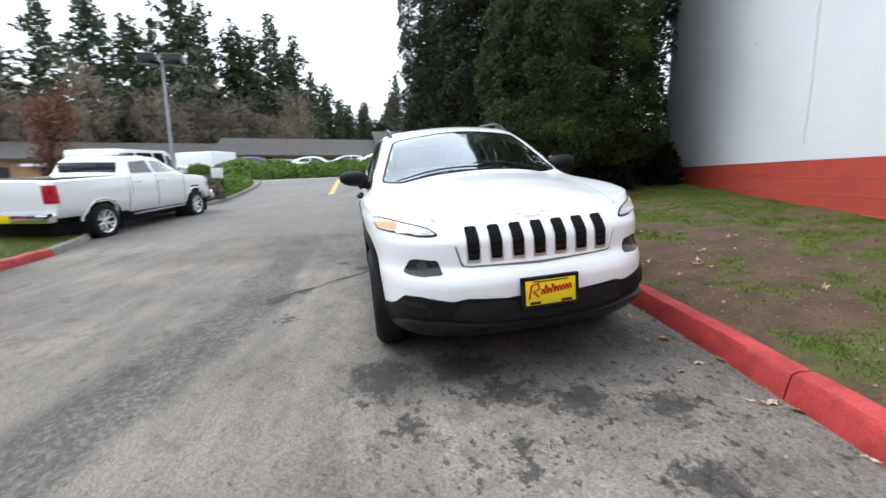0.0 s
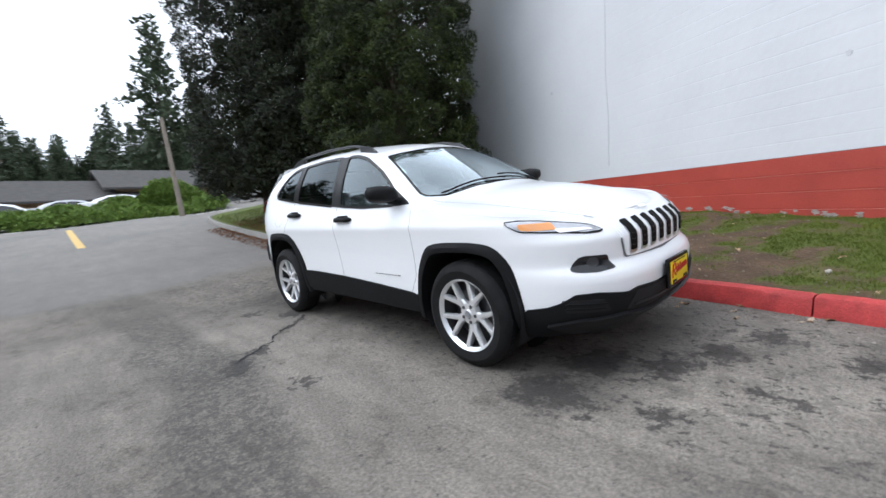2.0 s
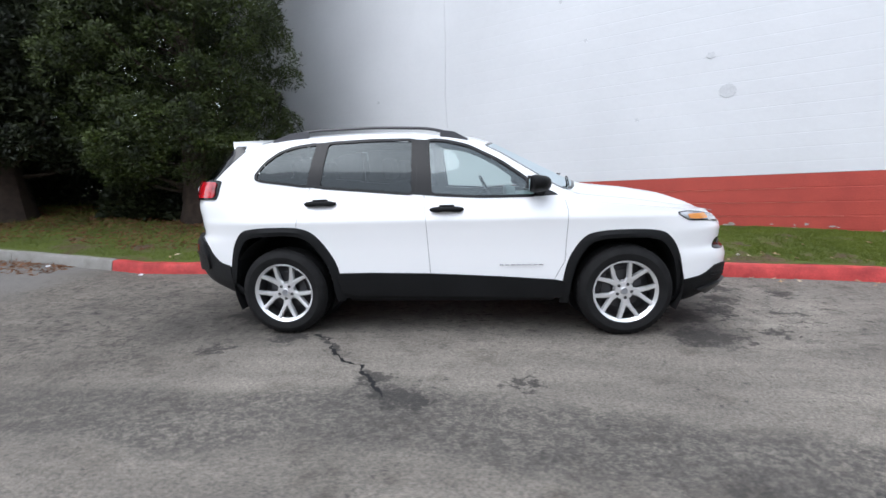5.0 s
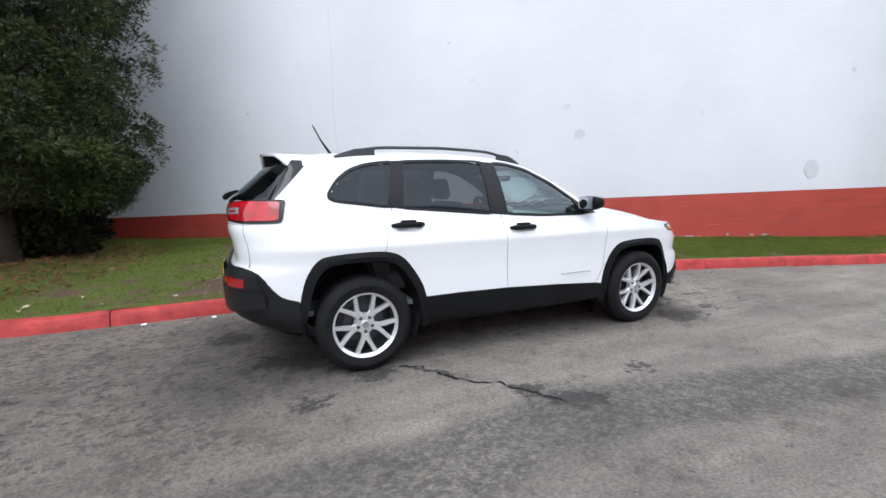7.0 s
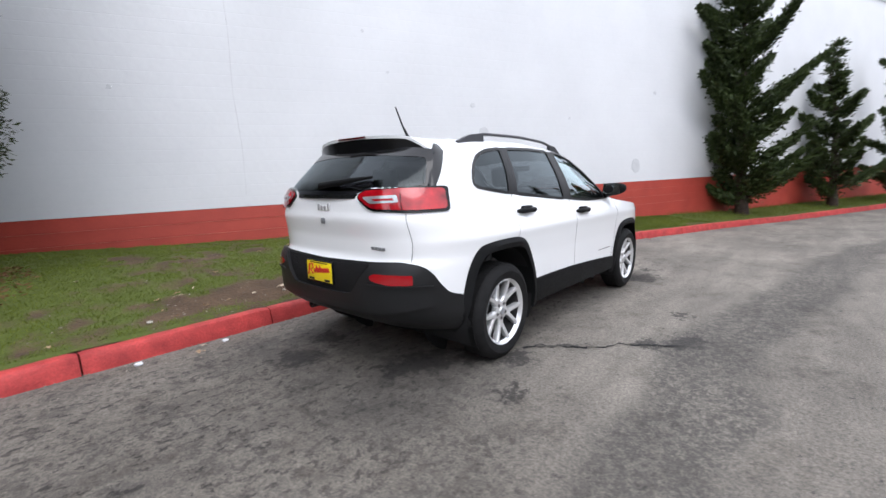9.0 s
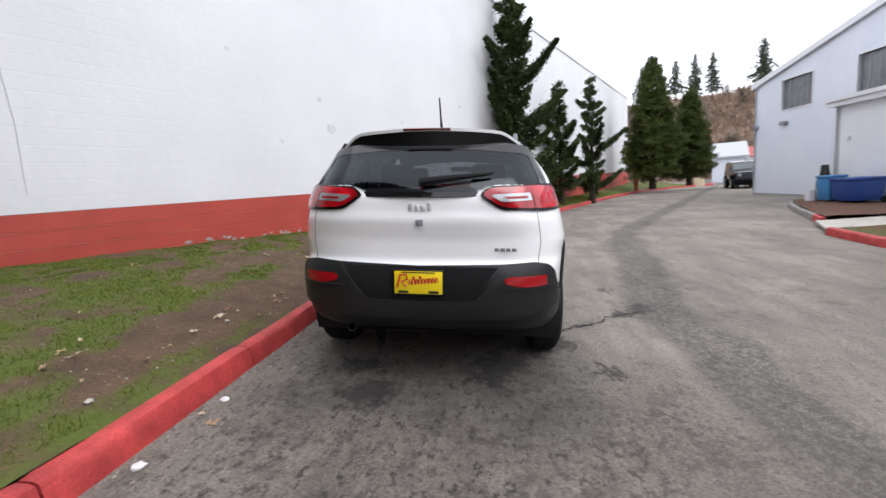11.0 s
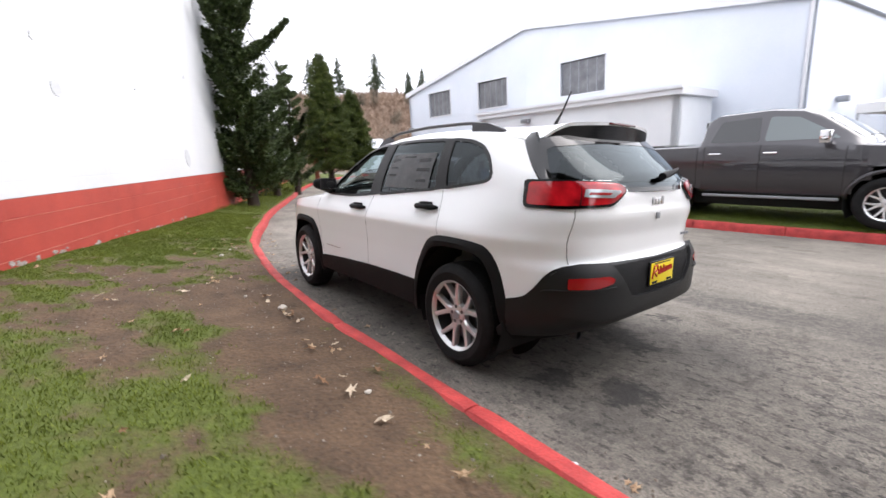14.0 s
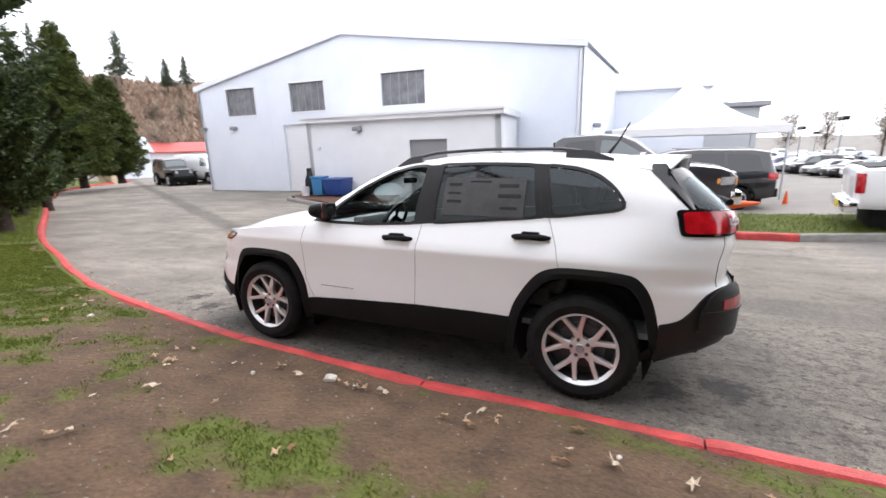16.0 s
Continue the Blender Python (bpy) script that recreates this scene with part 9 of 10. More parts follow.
def gable_block(parent, p0, p1, depth, z0, eave, ridge, wallm, roofmat, over=0.5):
    d = (Vector(p1) - Vector(p0))
    ln = d.length
    d.normalize()
    n = Vector((-d.y, d.x))
    mtx = Matrix.Translation((p0[0], p0[1], 0)) @ Matrix(((d.x, n.x, 0, 0), (d.y, n.y, 0, 0), (0, 0, 1, 0), (0, 0, 0, 1)))
    bm = bmesh.new()
    v = [bm.verts.new(mtx @ Vector(p)) for p in ((0, 0, z0), (ln, 0, z0), (ln, depth, z0), (0, depth, z0), (0, 0, eave), (ln, 0, eave), (ln, depth, eave), (0, depth, eave), (0, depth / 2, ridge - 0.1), (ln, depth / 2, ridge - 0.1))]
    for f in ((0, 1, 5, 4), (2, 3, 7, 6), (1, 2, 6, 9, 5), (3, 0, 4, 8, 7)):
        bm.faces.new([v[i] for i in f])
    bmesh.ops.recalc_face_normals(bm, faces=bm.faces)
    part("wall", bm, wallm, parent, smooth=False)
    for s0, s1 in ((-over, depth / 2), (depth + over, depth / 2)):
        bm = bmesh.new()
        k = (ridge - eave) / (depth / 2)
        ze = eave - k * over
        pts = [mtx @ Vector(p) for p in ((-over, s0, ze), (ln + over, s0, ze), (ln + over, s1, ridge), (-over, s1, ridge))]
        slab(bm, pts, 0.15, Vector((0, 0, 1)))
        part("roof", bm, roofmat, parent, smooth=False)
    return mtx, ln


tan_wall = mat("tan_plank_wall", (0.34, 0.20, 0.10), 0.8, col2=(0.44, 0.28, 0.15), scale=2, fine=20)
for p0, p1, base, eave, ridge, wm in (((-46.5, 22), (-46, 1.5), 1.6, 4.05, 5.55, brown), ((-45.0, 1.3), (-43.5, -12.5), 1.2, 3.15, 4.6, tan_wall), ((-44.5, -12.8), (-41.5, -42), 0.9, 2.85, 4.15, tan_wall)):
    mtx, ln = gable_block(shops, p0, p1, 9, base - 0.6, eave, ridge, wm, roofm, 0.9)
    n_w = max(2, int(ln / 4.6))
    for i in range(n_w):
        x = 1.2 + i * (ln - 2.4) / n_w
        w = new("shop_window")
        w.parent = shops
        bm = bmesh.new()
        box(bm, x, x + 2.6, 9.02, 9.10, base + 0.4, eave - 0.75, 0.02, mtx)
        part("pane", bm, DARKGLASS, w, smooth=False)
        if i % 2 == 0:
            bm = bmesh.new()
            box(bm, x - 0.25, x + 3.4, 9.1, 9.8, eave - 0.72, eave - 0.5, 0.02, mtx)
            part("awning", bm, M["trim"], w, "pale awning strip", smooth=False)
for az, d, c in ((-176.4, 37, P_WHITE), (178.6, 37, P_SILVER), (174.6, 36, P_WHITE), (-169.5, 36, P_NAVY)):
    x, y = 4 + d * math.cos(radians(az)), -2 + d * math.sin(radians(az))
    sedan(f"{names[id(c)]} sedan parked before the low shops", pose(x, y - 2.3, road_z(-30, y) + 0.1, 0, 0, 88), c, "cars before the shops")
# small houses at the end of the drive
hs = thing("white_outbuilding", "small white gabled outbuilding at the drive's end", "building")
gable_block(hs, (42, -21.2), (41, -23.6), 6, -0.5, 2.0, 3.3, M["siding"], M["galv"], 0.3)
hs = thing("red_roofed_shed", "long low shed with a red roof at the drive's end", "building")
gable_block(hs, (46, -27), (42, -40), 8, -0.5, 1.9, 2.9, M["trim"], mat("red_metal_roof", (0.34, 0.05, 0.04), 0.5), 0.4)


# lamp posts
def lamp_post(label, x, y, z, h, heads=2, lean=0.0, r=0.09):
    lp = thing("lamp_post", label, "street lamp", pose(x, y, z, 0, lean, 0))
    bm = bmesh.new()
    tube(bm, [(0, 0, -0.2), (0, 0, h)], [r, r * 0.6], 10)
    part("pole", bm, M["metal_grey"], lp)
    for i in range(heads):
        s = -1 if i else 1
        bm = bmesh.new()
        tube(bm, [(0, 0, h - 0.1), (0, s * 0.5, h)], 0.035, 6)
        box(bm, -0.28, 0.28, min(s * 0.14, s * 0.76), max(s * 0.14, s * 0.76), h - 0.18, h + 0.22, 0.05)
        hd = part("lamp_head", bm, M["black"], lp, "dark flood head")
    return lp


x, y = polar(-159.6, 20)
lamp_post("grey two-headed lot lamp post", x, y, 0.3, 5.2, r=0.075)
for az, d, h in ((-108.0, 60, 5.0), (-105.0, 75, 4.4), (-106.2, 90, 3.8), (-112, 70, 4.6)):
    lamp_post("tall lot lamp post among the parked cars", -1.6 + d * math.cos(radians(az)), 3.6 + d * math.sin(radians(az)), road_z(-1.6 + d * math.cos(radians(az)), 3.6 + d * math.sin(radians(az))) - 0.1, h + 0.4)
x, y = -22.75, 2.75
bm = bmesh.new()
tube(bm, [(x, y, road_z(x, y) - 0.1), (x + 0.05, y - 0.40, 6.4)], [0.13, 0.09], 10)
part("wood_pole", bm, mat("grey_pole_wood", (0.20, 0.17, 0.14), 0.9, col2=(0.28, 0.24, 0.2), scale=4), label="leaning grey wooden pole beside the road", category="pole")


# cones
def cone_at(label, m):
    c = thing("traffic_cone", label, "cone", m)
    bm = bmesh.new()
    revolve(bm, [(0.13, 0.03), (0.03, 0.68), (0.001, 0.70)], 20)
    bmesh.ops.transform(bm, matrix=Matrix.Rotation(radians(90), 4, "X"), verts=bm.verts)
    bmesh.ops.recalc_face_normals(bm, faces=bm.faces)
    part("cone", bm, ORANGE, c)
    bm = bmesh.new()
    box(bm, -0.18, 0.18, -0.18, 0.18, 0, 0.035, 0.01)
    part("base", bm, ORANGE, c)


ORANGE = mat("orange_plastic", (0.75, 0.11, 0.02), 0.5)
cone_at("orange traffic cone fallen on the grass", pose(-3.75, -9.2, 0.10, 0, -85, 0))
cone_at("orange traffic cone standing in the lot", pose(-5.9, -12.9, -0.32, 0, 0, 0) @ Matrix.Diagonal((0.62, 0.62, 0.62, 1)))
cone_at("orange traffic cone standing in the lot", pose(-4.4, -13.9, -0.36, 0, 0, 0) @ Matrix.Diagonal((0.62, 0.62, 0.62, 1)))


# ---- small things: grass, leaves, stones, wall marks, road marks ----
def verge_top(x, y):
    return lawn_z(x, y) + 0.025 * noise.noise((x * 1.7, y * 1.7, 2)) + 0.010 * noise.noise((x * 6, y * 6, 4))


def grass_blades(name, label, n, x0, x1, seed, yfn, zfn, tfn, size):
    """Single bent blades where the turf grows."""
    rs = np.random.RandomState(seed)
    C, S = [], []
    for x, u, q in zip(rs.uniform(x0, x1, n), rs.rand(n), rs.rand(n)):
        a, b2 = yfn(x)
        y = a + (b2 - a) * u
        t = tfn(x, y) + 0.35 * noise.noise((x * 9, y * 9, 1.0))
        if q < (t - 0.36) * 1.7:
            C.append((x, y, zfn(x, y) - 0.004))
            S.append(0.55 + 0.6 * min(1.0, max(0.0, t)))
    m = len(C)
    d = rs.normal(size=(m, 3)) * 0.55 + np.array([0, 0, 1.0])
    d[:, 2] = np.abs(d[:, 2])
    S = np.array(S)
    return cards(name, C, d, size * S * (0.5 + 0.9 * rs.rand(m)), 0.003 + 0.004 * rs.rand(m), M["grass"], None, label, "stuff", category="grass")


grass_blades("grass", "short uneven green grass on the verge", 330000, -7.5, 9.0, 5, lambda x: (kerb_y(x) + 0.09, max(wall_y(x) - 0.02, kerb_y(x) + 0.2)), verge_top, turf_at, 0.026)
grass_blades("grass", "green grass along the east verge", 20000, 9.0, 24.0, 6, lambda x: (kerb_y(x) + 0.09, wall_y(x) - 0.02), verge_top, turf_at, 0.09)
grass_blades("grass", "bright grass on the far island", 24000, -6.8, 4.5, 7, lambda x: (-8.8, along(SOUTH_KERB, x) - 0.1), south_z, lambda x, y: 1.0 if x < 0.8 else 0.55, 0.07)
grass_blades("grass", "green grass on the west lawn", 26000, -16.0, -7.5, 8, lambda x: (kerb_y(x) + 0.09, kerb_y(x) + 4.5), verge_top, lambda x, y: 0.9, 0.08)


def leaf_meshes():
    out = []
    rng = random.Random(4)
    for k in range(4):
        bm = bmesh.new()
        n = 11
        rim = []
        for i in range(n):
            a = 2 * math.pi * i / n
            r = (0.040 if i % 2 else 0.019) * rng.uniform(0.75, 1.2)
            rim.append(bm.verts.new((r * math.cos(a) * 1.5, r * math.sin(a) * 0.8, 0.016 * rng.uniform(-0.4, 1.4))))
        c = bm.verts.new((0, 0, 0.004))
        for i in range(n):
            bm.faces.new((c, rim[i], rim[(i + 1) % n]))
        r = bmesh.ops.extrude_face_region(bm, geom=bm.faces[:])
        for v in [g for g in r["geom"] if isinstance(g, bmesh.types.BMVert)]:
            v.co.z += 0.0015
        bmesh.ops.recalc_face_normals(bm, faces=bm.faces)
        me = bpy.data.meshes.new("fallen_leaf")
        bm.to_mesh(me)
        bm.free()
        me.materials.append(LEAF_TONES[k % 3])
        out.append(me)
    return out


LEAF_TONES = [mat("tan_dry_leaf", (0.34, 0.22, 0.13), 0.8, col2=(0.48, 0.35, 0.22), scale=40, fine=200), mat("pale_dry_leaf", (0.46, 0.38, 0.28), 0.8, col2=(0.60, 0.50, 0.38), scale=40, fine=200), mat("brown_dry_leaf", (0.16, 0.08, 0.04), 0.8, col2=(0.26, 0.14, 0.07), scale=40, fine=200)]
LEAVES = leaf_meshes()
rng = random.Random(21)
spots = [(2.2, 1.98), (0.92, 2.2), (1.43, 1.69), (0.51, 1.59), (0.33, 1.63), (0.72, 2.68), (0.12, 2.61), (-0.27, 2.32), (-2.48, 2.23), (-2.74, 1.81), (-2.2, 1.72), (-1.48, 2.7), (-2.31, 2.28), (-1.89, 2.75), (-0.58, 2.76), (-2.42, 1.7)]
for cx, cy, k in ((-0.95, 1.62, 7), (-0.12, 1.60, 6), (-1.5, 1.75, 4), (1.2, 1.9, 5), (3.6, 1.25, 5), (-2.6, 2.1, 3)):
    for q in range(k):
        spots.append((cx + rng.gauss(0, 0.09), cy + rng.gauss(0, 0.06)))
for i in range(46):
    x = rng.uniform(-4.5, 5.5)
    spots.append((x, kerb_y(x) + 0.12 + rng.random() ** 1.6 * 2.2))
for i in range(44):
    x = rng.uniform(0.6, 6.5) if i % 4 else rng.uniform(-3, 1)
    spots.append((x, kerb_y(x) - 0.10 - 0.30 * rng.random() ** 2))
for i, (x, y) in enumerate(spots):
    if y > wall_y(x) - 0.1:
        continue
    on_lawn = y > kerb_y(x)
    z = (verge_top(x, y) + 0.022) if on_lawn else road_z(x, y) + 0.004
    ob = new("fallen_leaf", LEAVES[rng.choice((0, 0, 1, 2, 3))])
    k = rng.uniform(0.40, 0.90)
    ob.matrix_world = pose(x, y, z, rng.uniform(-22, 22), rng.uniform(-22, 22), rng.uniform(0, 360)) @ Matrix.Diagonal((k, k, k, 1))
    tagged(ob, "dry curled brown leaf fallen on the verge" if on_lawn else "dry brown leaf lying at the kerb's foot", "leaf", "fallen leaves")


def stone_mesh(seed, sq=0.6):
    bm = bmesh.new()
    bmesh.ops.create_icosphere(bm, subdivisions=2, radius=1)
    for v in bm.verts:
        k = 1 + 0.35 * noise.noise(v.co * 1.3 + Vector((seed * 7.1, 0, 0)))
        v.co = Vector((v.co.x * k, v.co.y * k * 0.75, v.co.z * k * sq))
    return bm


STONE = mat("pale_field_stone", (0.36, 0.33, 0.28), 0.85, col2=(0.58, 0.54, 0.48), scale=25, fine=150, bump=0.4)
for i, (x, y, r) in enumerate(((0.12, 1.57, 0.048), (-0.23, 1.53, 0.018), (-1.63, 1.69, 0.02), (0.6, 1.75, 0.02), (-2.9, 1.6, 0.025), (2.9, 1.5, 0.03), (3.4, 1.3, 0.022))):
    b0 = stone_mesh(i)
    bmesh.ops.scale(b0, vec=(r, r, r), verts=b0.verts)
    ob = part("stone", b0, STONE, label="small grey stone lying in the bare soil", category="stone")
    ob.matrix_world = pose(x, y, verge_top(x, y) + r * 0.35, 0, 0, i * 50)
    tagged(ob, group="stones on the verge")
# loose gravel on the soil and at the kerb's foot
rs = np.random.RandomState(33)
bm = bmesh.new()
vv, ff = [], []
for i in range(5200):
    x = rs.uniform(-5, 6)
    if i % 3 == 0:
        y = kerb_y(x) - 0.1 - 0.35 * rs.rand() ** 2
        z = road_z(x, y)
    else:
        y = kerb_y(x) + 0.1 + rs.rand() * 2.3
        if y > wall_y(x) - 0.05 or turf_at(x, y) > 0.6:
            continue
        z = verge_top(x, y)
    r = 0.003 + 0.010 * rs.rand() ** 3
    k = len(vv)
    a = rs.rand() * 6.28
    ca, sa = math.cos(a) * r, math.sin(a) * r
    vv += [(x + ca, y + sa, z), (x - sa, y + ca * 0.8, z), (x - ca, y - sa, z), (x + sa, y - ca * 0.8, z), (x + ca * 0.1, y + sa * 0.2, z + r * 0.9)]
    ff += [(k, k + 1, k + 4), (k + 1, k + 2, k + 4), (k + 2, k + 3, k + 4), (k + 3, k, k + 4)]
me = bpy.data.meshes.new("gravel")
me.from_pydata(vv, [], ff)
me.materials.append(leaf_mat("mixed_gravel", (0.07, 0.057, 0.045), (0.36, 0.32, 0.27), 0.9))
bm.free()
tagged(new("gravel", me), "loose crumbs of gravel along the kerb", "gravel", "", "stuff")
# scraps of paper
for i, (x, y, r) in enumerate(((-3.12, 1.15, 0.03), (-2.5, 1.3, 0.025), (-4.4, 1.35, 0.03), (-5.94, 1.62, 0.03))):
    y = kerb_y(x) - 0.20
    bm = bmesh.new()
    bmesh.ops.create_icosphere(bm, subdivisions=2, radius=r)
    for v in bm.verts:
        v.co *= 1 + 0.5 * noise.noise(v.co * 60 + Vector((i, 0, 0)))
        v.co.z *= 0.45
    ob = part("paper_scrap", bm, M["trim"], label="crumpled white scrap of paper by the kerb", category="litter")
    ob.matrix_world = pose(x, y, (verge_top(x, y) if y > kerb_y(x) + 0.08 else road_z(x, y) + (0.145 if abs(y - kerb_y(x)) < 0.1 else 0)) + r * 0.35)


def wall_s(x):
    return (x - WALL_P.x) / WALL_U.x


def wall_mark(name, pts, w, material, label, lift=0.0025, cat="mark"):
    """A thin ribbon on the wall along (x, z) points with widths that waver."""
    bm = bmesh.new()
    rng_ = random.Random(int(pts[0][0] * 100))
    prev = None
    for i in range(len(pts) - 1):
        (xa, za), (xb, zb) = pts[i], pts[i + 1]
        n = max(2, int(math.dist(pts[i], pts[i + 1]) / 0.08))
        for j in range(n):
            t = j / n
            x, z = xa + (xb - xa) * t, za + (zb - za) * t
            j1, j2 = rng_.uniform(-0.4, 0.4) * w, rng_.uniform(0.5, 1.1) * w
            dx, dz = -(zb - za), (xb - xa)
            l = math.hypot(dx, dz)
            dx, dz = dx / l, dz / l
            p, q = wall_at(wall_s(x + dx * (j1 - j2)), z + dz * (j1 - j2), 0.006 + lift), wall_at(wall_s(x + dx * (j1 + j2)), z + dz * (j1 + j2), 0.006 + lift)
            cur = (bm.verts.new(p), bm.verts.new(q))
            if prev:
                bm.faces.new((prev[0], prev[1], cur[1], cur[0]))
            prev = cur
    r = bmesh.ops.extrude_face_region(bm, geom=bm.faces[:])
    for v in [g for g in r["geom"] if isinstance(g, bmesh.types.BMVert)]:
        v.co -= WALL_N * 0.008
    bmesh.ops.recalc_face_normals(bm, faces=bm.faces)
    return part(name, bm, material, north_wall, label, smooth=False)


def wall_patch(name, x, z, r, material, label, rag=0.3, sx=1.0, lift=0.002):
    bm = bmesh.new()
    n = 18
    vs = []
    for i in range(n):
        a = 2 * math.pi * i / n
        k = r * (1 + rag * noise.noise((x * 3 + math.cos(a) * 1.5, z + math.sin(a) * 1.5, 2.2)))
        vs.append(bm.verts.new(wall_at(wall_s(x + k * sx * math.cos(a)), z + k * math.sin(a), 0.006 + lift)))
    f = bm.faces.new(vs)
    r_ = bmesh.ops.extrude_face_region(bm, geom=[f])
    for v in [g for g in r_["geom"] if isinstance(g, bmesh.types.BMVert)]:
        v.co -= WALL_N * 0.008
    bmesh.ops.recalc_face_normals(bm, faces=bm.faces)
    return part(name, bm, material, north_wall, label, smooth=False)


CRACK = mat("grey_hairline", (0.44, 0.44, 0.45), 0.9, col2=(0.54, 0.54, 0.55), scale=20, fine=80)
CHIP = mat("bare_grey_block", (0.38, 0.37, 0.36), 0.9, col2=(0.55, 0.54, 0.52), scale=14, fine=60)
FILLER = mat("repaint_patch", (0.53, 0.54, 0.555), 0.6, col2=(0.60, 0.61, 0.625), scale=6, fine=40)
wall_mark("crack", [(-0.42, 1.5), (-0.40, 2.3), (-0.44, 3.2), (-0.41, 4.2), (-0.43, 5.3)], 0.0028, CRACK, "thin grey crack")
wall_patch("round_chip", 4.0, 2.57, 0.10, FILLER, "round filled patch", 0.15)
for x, z, r in ((-2.0, 3.23, 0.035), (1.7, 4.43, 0.03), (2.1, 3.7, 0.028), (3.78, 3.12, 0.05), (2.86, 2.27, 0.03), (6.2, 2.9, 0.03), (8.9, 3.6, 0.04)):
    wall_patch("paint_chip", x, z, r, FILLER, "small paint chip", 0.6)
wall_patch("vent_patch", 8.18, 1.70, 0.19, FILLER, "grey painted-over vent", 0.1, 0.7)
# flaking at the foot of the red band
PEEL = mat("pale_peeling_render", (0.26, 0.22, 0.20), 0.9, col2=(0.46, 0.42, 0.39), scale=18, fine=80, bump=0.5)
rng = random.Random(14)
for i in range(44):
    x = rng.uniform(1.0, 7.5)
    zb = verge_top(x, wall_y(x) - 0.03)
    wall_patch("peeling_patch", x, zb + rng.uniform(0.0, 0.07), rng.uniform(0.008, 0.024), PEEL, "pale peeling render", 0.9, rng.uniform(1.0, 2.6), 0.003)
# courses of the band catch a paler line
PALE_LINE = mat("worn_red_joint", (0.50, 0.16, 0.12), 0.7, col2=(0.58, 0.24, 0.18), scale=9, fine=50)
for k in (1, 2, 3):
    for x0, x1 in ((-4.6, 1.0), (1.4, 4.8), (5.4, 9.5)):
        wall_mark("joint_wear", [(x0 + 0.3 * k, BAND - 0.203 * k - 0.006), (x1 + 0.2 * k, BAND - 0.203 * k - 0.006)], 0.0022, PALE_LINE, "worn paint along a joint", 0.0005)


def road_ribbon(name, pts, w, material, label, ragged=0.0, lift=0.004):
    """A painted or cracked line lying on the road."""
    bm = bmesh.new()
    rng_ = random.Random(len(pts))
    prev, wander = None, 0.0
    for (xa, ya), (xb, yb) in zip(pts, pts[1:]):
        n = max(2, int(math.dist((xa, ya), (xb, yb)) / (0.028 if ragged else 0.1)))
        l = math.dist((xa, ya), (xb, yb))
        nx, ny = -(yb - ya) / l, (xb - xa) / l
        for j in range(n + 1):
            t = j / n
            wander = max(-1, min(1, wander * 0.75 + rng_.uniform(-0.6, 0.6)))
            o = wander * ragged
            h = w / 2 * (1 + rng_.uniform(-0.8, 0.9) * (1 if ragged else 0.08))
            x, y = xa + (xb - xa) * t + nx * o, ya + (yb - ya) * t + ny * o
            cur = [bm.verts.new((x + nx * q * h, y + ny * q * h, road_z(x + nx * q * h, y + ny * q * h) + lift)) for q in (-1, 1)]
            if prev:
                bm.faces.new((prev[0], cur[0], cur[1], prev[1]))
            prev = cur
    return part(name, bm, material, label=label, kind="structure", category="road marking" if not ragged else "crack", smooth=False)


road_ribbon("road_crack", [(-1.12, -0.92), (-0.97, -1.01), (-0.8, -1.3), (-0.55, -1.5), (-0.31, -1.86)], 0.020, M["black_matt"], "dark ragged crack in the asphalt", 0.030)
road_ribbon("road_crack", [(-1.02, -0.985), (-0.9, -1.10), (-0.82, -1.24)], 0.034, mat("crack_grit", (0.05, 0.046, 0.042), 0.95, col2=(0.09, 0.082, 0.074), scale=30, fine=200), "crumbled grey edge along the crack", 0.03, 0.0055)
road_ribbon("lane_line", [(-13.2, -2.02), (-17, -2.0), (-21.5, -1.95)], 0.20, mat("yellow_lane_paint", (0.55, 0.36, 0.10), 0.7, col2=(0.66, 0.46, 0.16), scale=5, fine=60), "worn yellow lane line on the west road")
road_ribbon("edge_line", [(-21.8, -6.2), (-23.6, -5.2), (-25.4, -2.5), (-25.7, 0.5), (-25.2, 3.5), (-24.2, 6.0)], 0.22, mat("white_lane_paint", (0.58, 0.57, 0.55), 0.7, col2=(0.70, 0.69, 0.67), scale=5, fine=60), "worn white edge line along the bank")
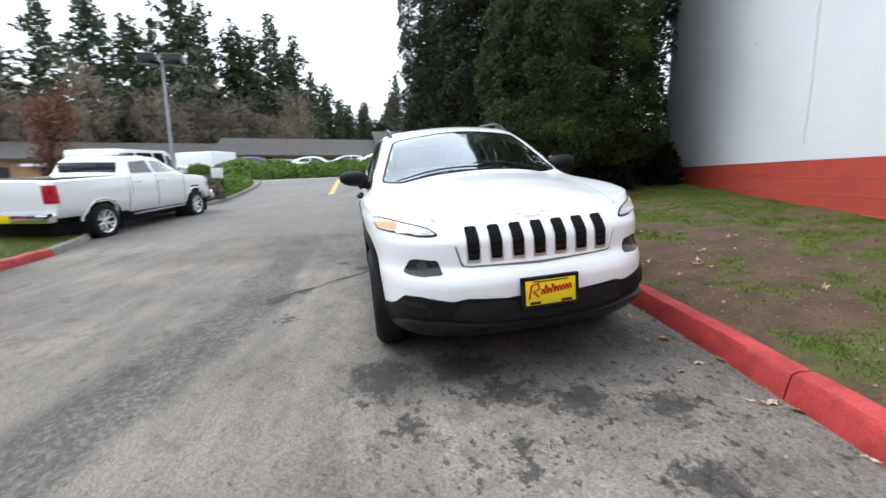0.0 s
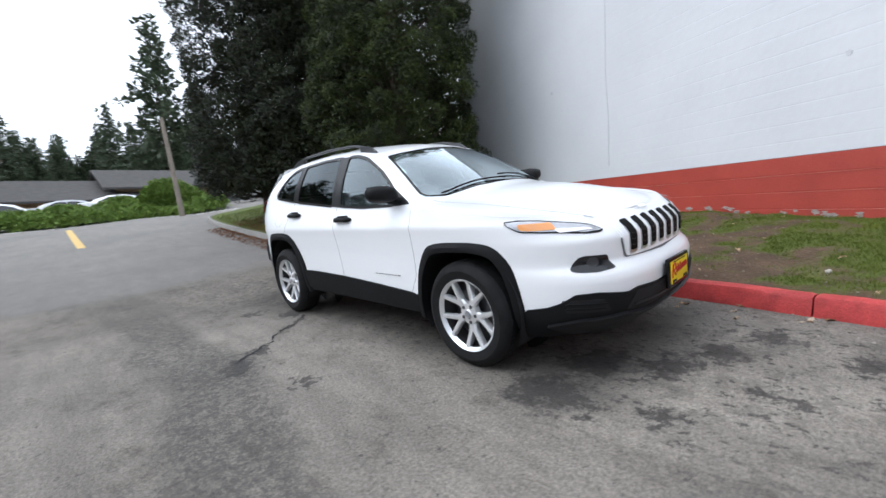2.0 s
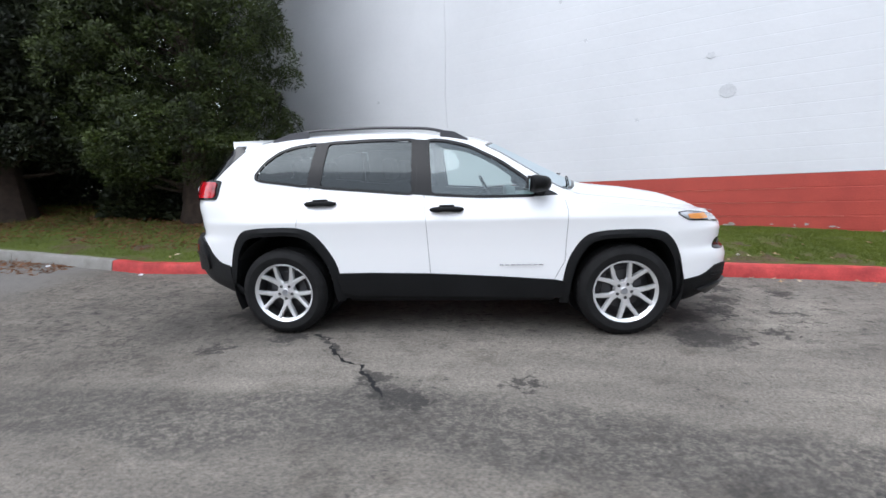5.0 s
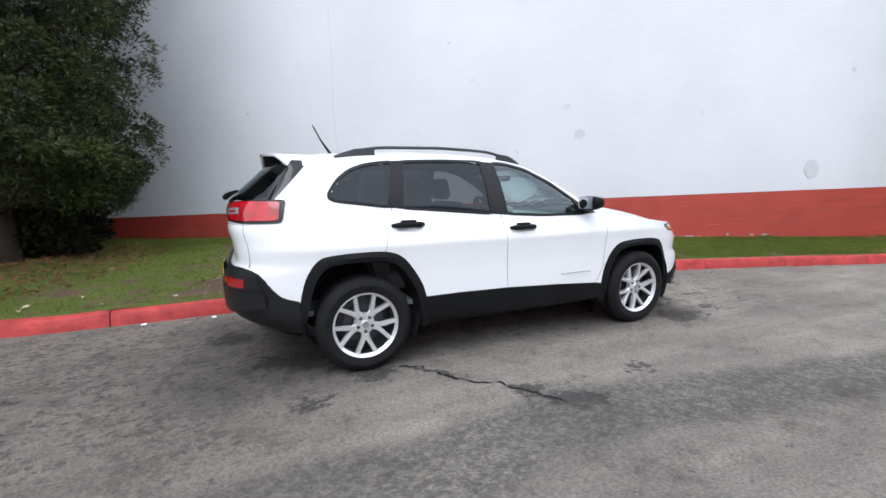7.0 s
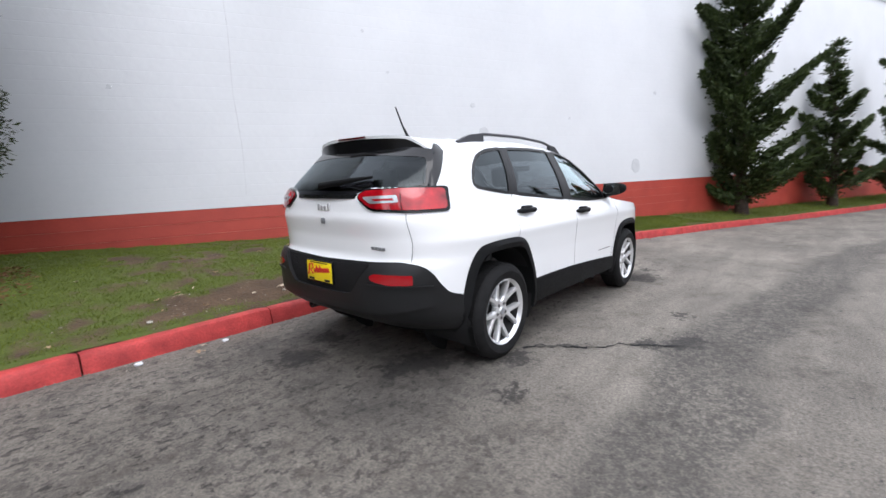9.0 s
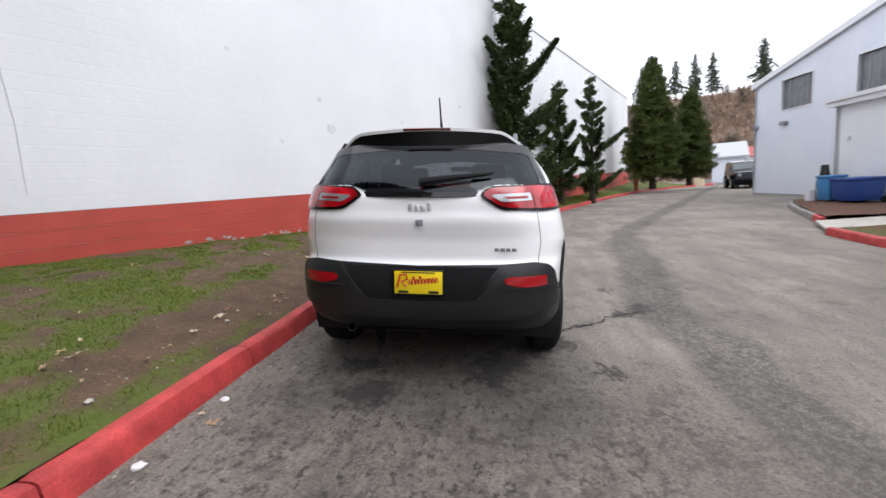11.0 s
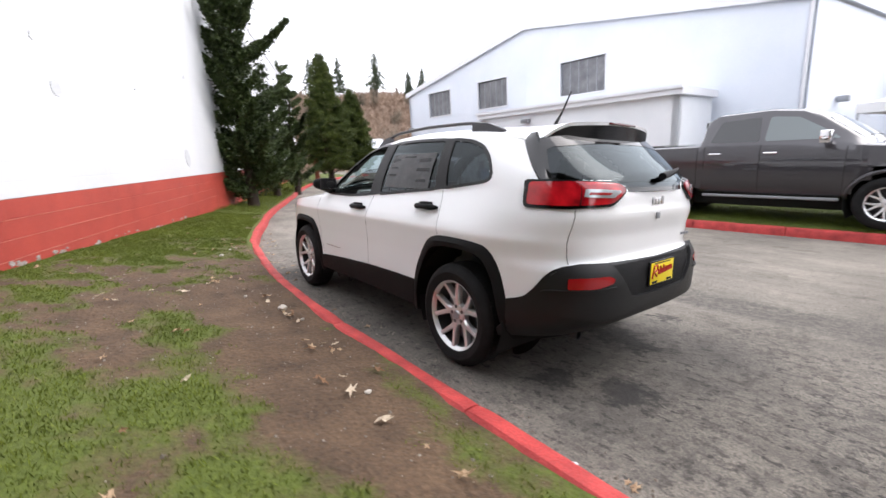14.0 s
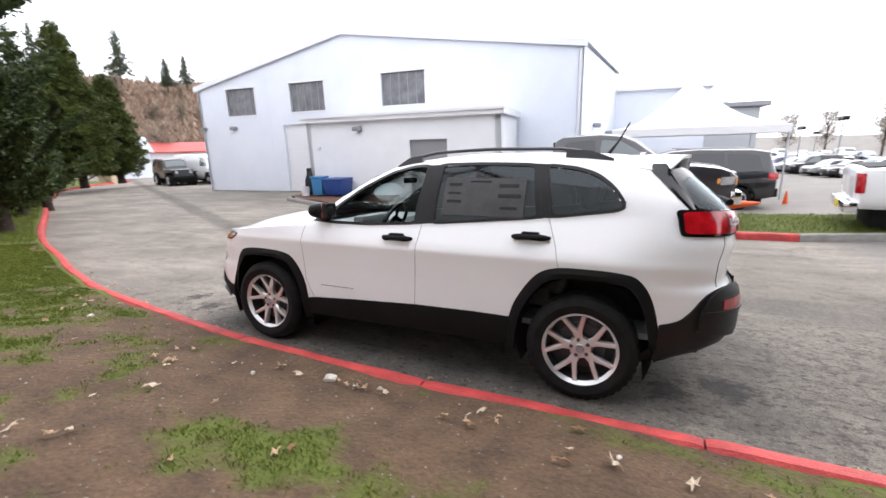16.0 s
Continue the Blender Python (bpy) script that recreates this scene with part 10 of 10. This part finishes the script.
# brown needle litter under the cedars and on the west kerb's foot
rs = np.random.RandomState(71)
C = []
for i in range(16000):
    cx, cy = ((-5.4, 4.0), (-8.8, 3.36), (-10.75, 2.85))[i % 3]
    a, r = rs.rand() * 6.28, 2.1 * rs.rand() ** 0.8
    x, y = cx + r * math.cos(a), cy + r * math.sin(a)
    if kerb_y(x) + 0.1 < y < wall_y(x) - 0.05:
        C.append((x, y, verge_top(x, y) + 0.012))
for x, q in zip(rs.uniform(-13, -5.6, 2600), rs.rand(2600)):
    y = kerb_y(x) - 0.10 - 0.55 * q ** 2
    C.append((x, y, road_z(x, y) + 0.006))
d = rs.normal(size=(len(C), 3)) * np.array([1, 1, 0.25])
cards("needle_litter", C, d, 0.05 + 0.05 * rs.rand(len(C)), 0.012 + 0.016 * rs.rand(len(C)), leaf_mat("rusty_needles", (0.10, 0.045, 0.022), (0.26, 0.13, 0.07), 0.9), None, "brown dry needle litter round the cedar trunks", "stuff", category="litter")
# small white notice in the ground cover
sg_ = thing("notice_board", "small white notice standing in the ground cover", "sign", pose(-14.4, -6.45, road_z(-14.4, -6.45), 0, 0, 12))
bm = bmesh.new()
box(bm, -0.012, 0.012, -0.21, 0.21, 0.86, 1.26, 0.004)
part("board", bm, M["trim"], sg_, "plain white board")
bm = bmesh.new()
box(bm, -0.02, 0.02, -0.02, 0.02, -0.1, 0.88, 0.003)
part("stake", bm, M["bark"], sg_)
# pale pallets stacked at the verge's end
pl = thing("pallet_stack", "pale wooden pallets stacked beyond the verge's end", "pallet", pose(36.4, -17.2, road_z(36.4, -17.2), 0, 0, 20))
wood = mat("pale_pallet_wood", (0.50, 0.40, 0.27), 0.8, col2=(0.62, 0.52, 0.38), scale=5, fine=40)
for lay in range(5):
    for k in range(4):
        bm = bmesh.new()
        box(bm, -0.6, 0.6, -0.55 + 0.3 * k, -0.40 + 0.3 * k, 0.14 * lay + 0.10, 0.14 * lay + 0.13, 0.003)
        part("slat", bm, wood, pl)
    for k in range(3):
        bm = bmesh.new()
        box(bm, -0.58 + 0.53 * k, -0.48 + 0.53 * k, -0.55, 0.5, 0.14 * lay, 0.14 * lay + 0.10, 0.003)
        part("bearer", bm, wood, pl)
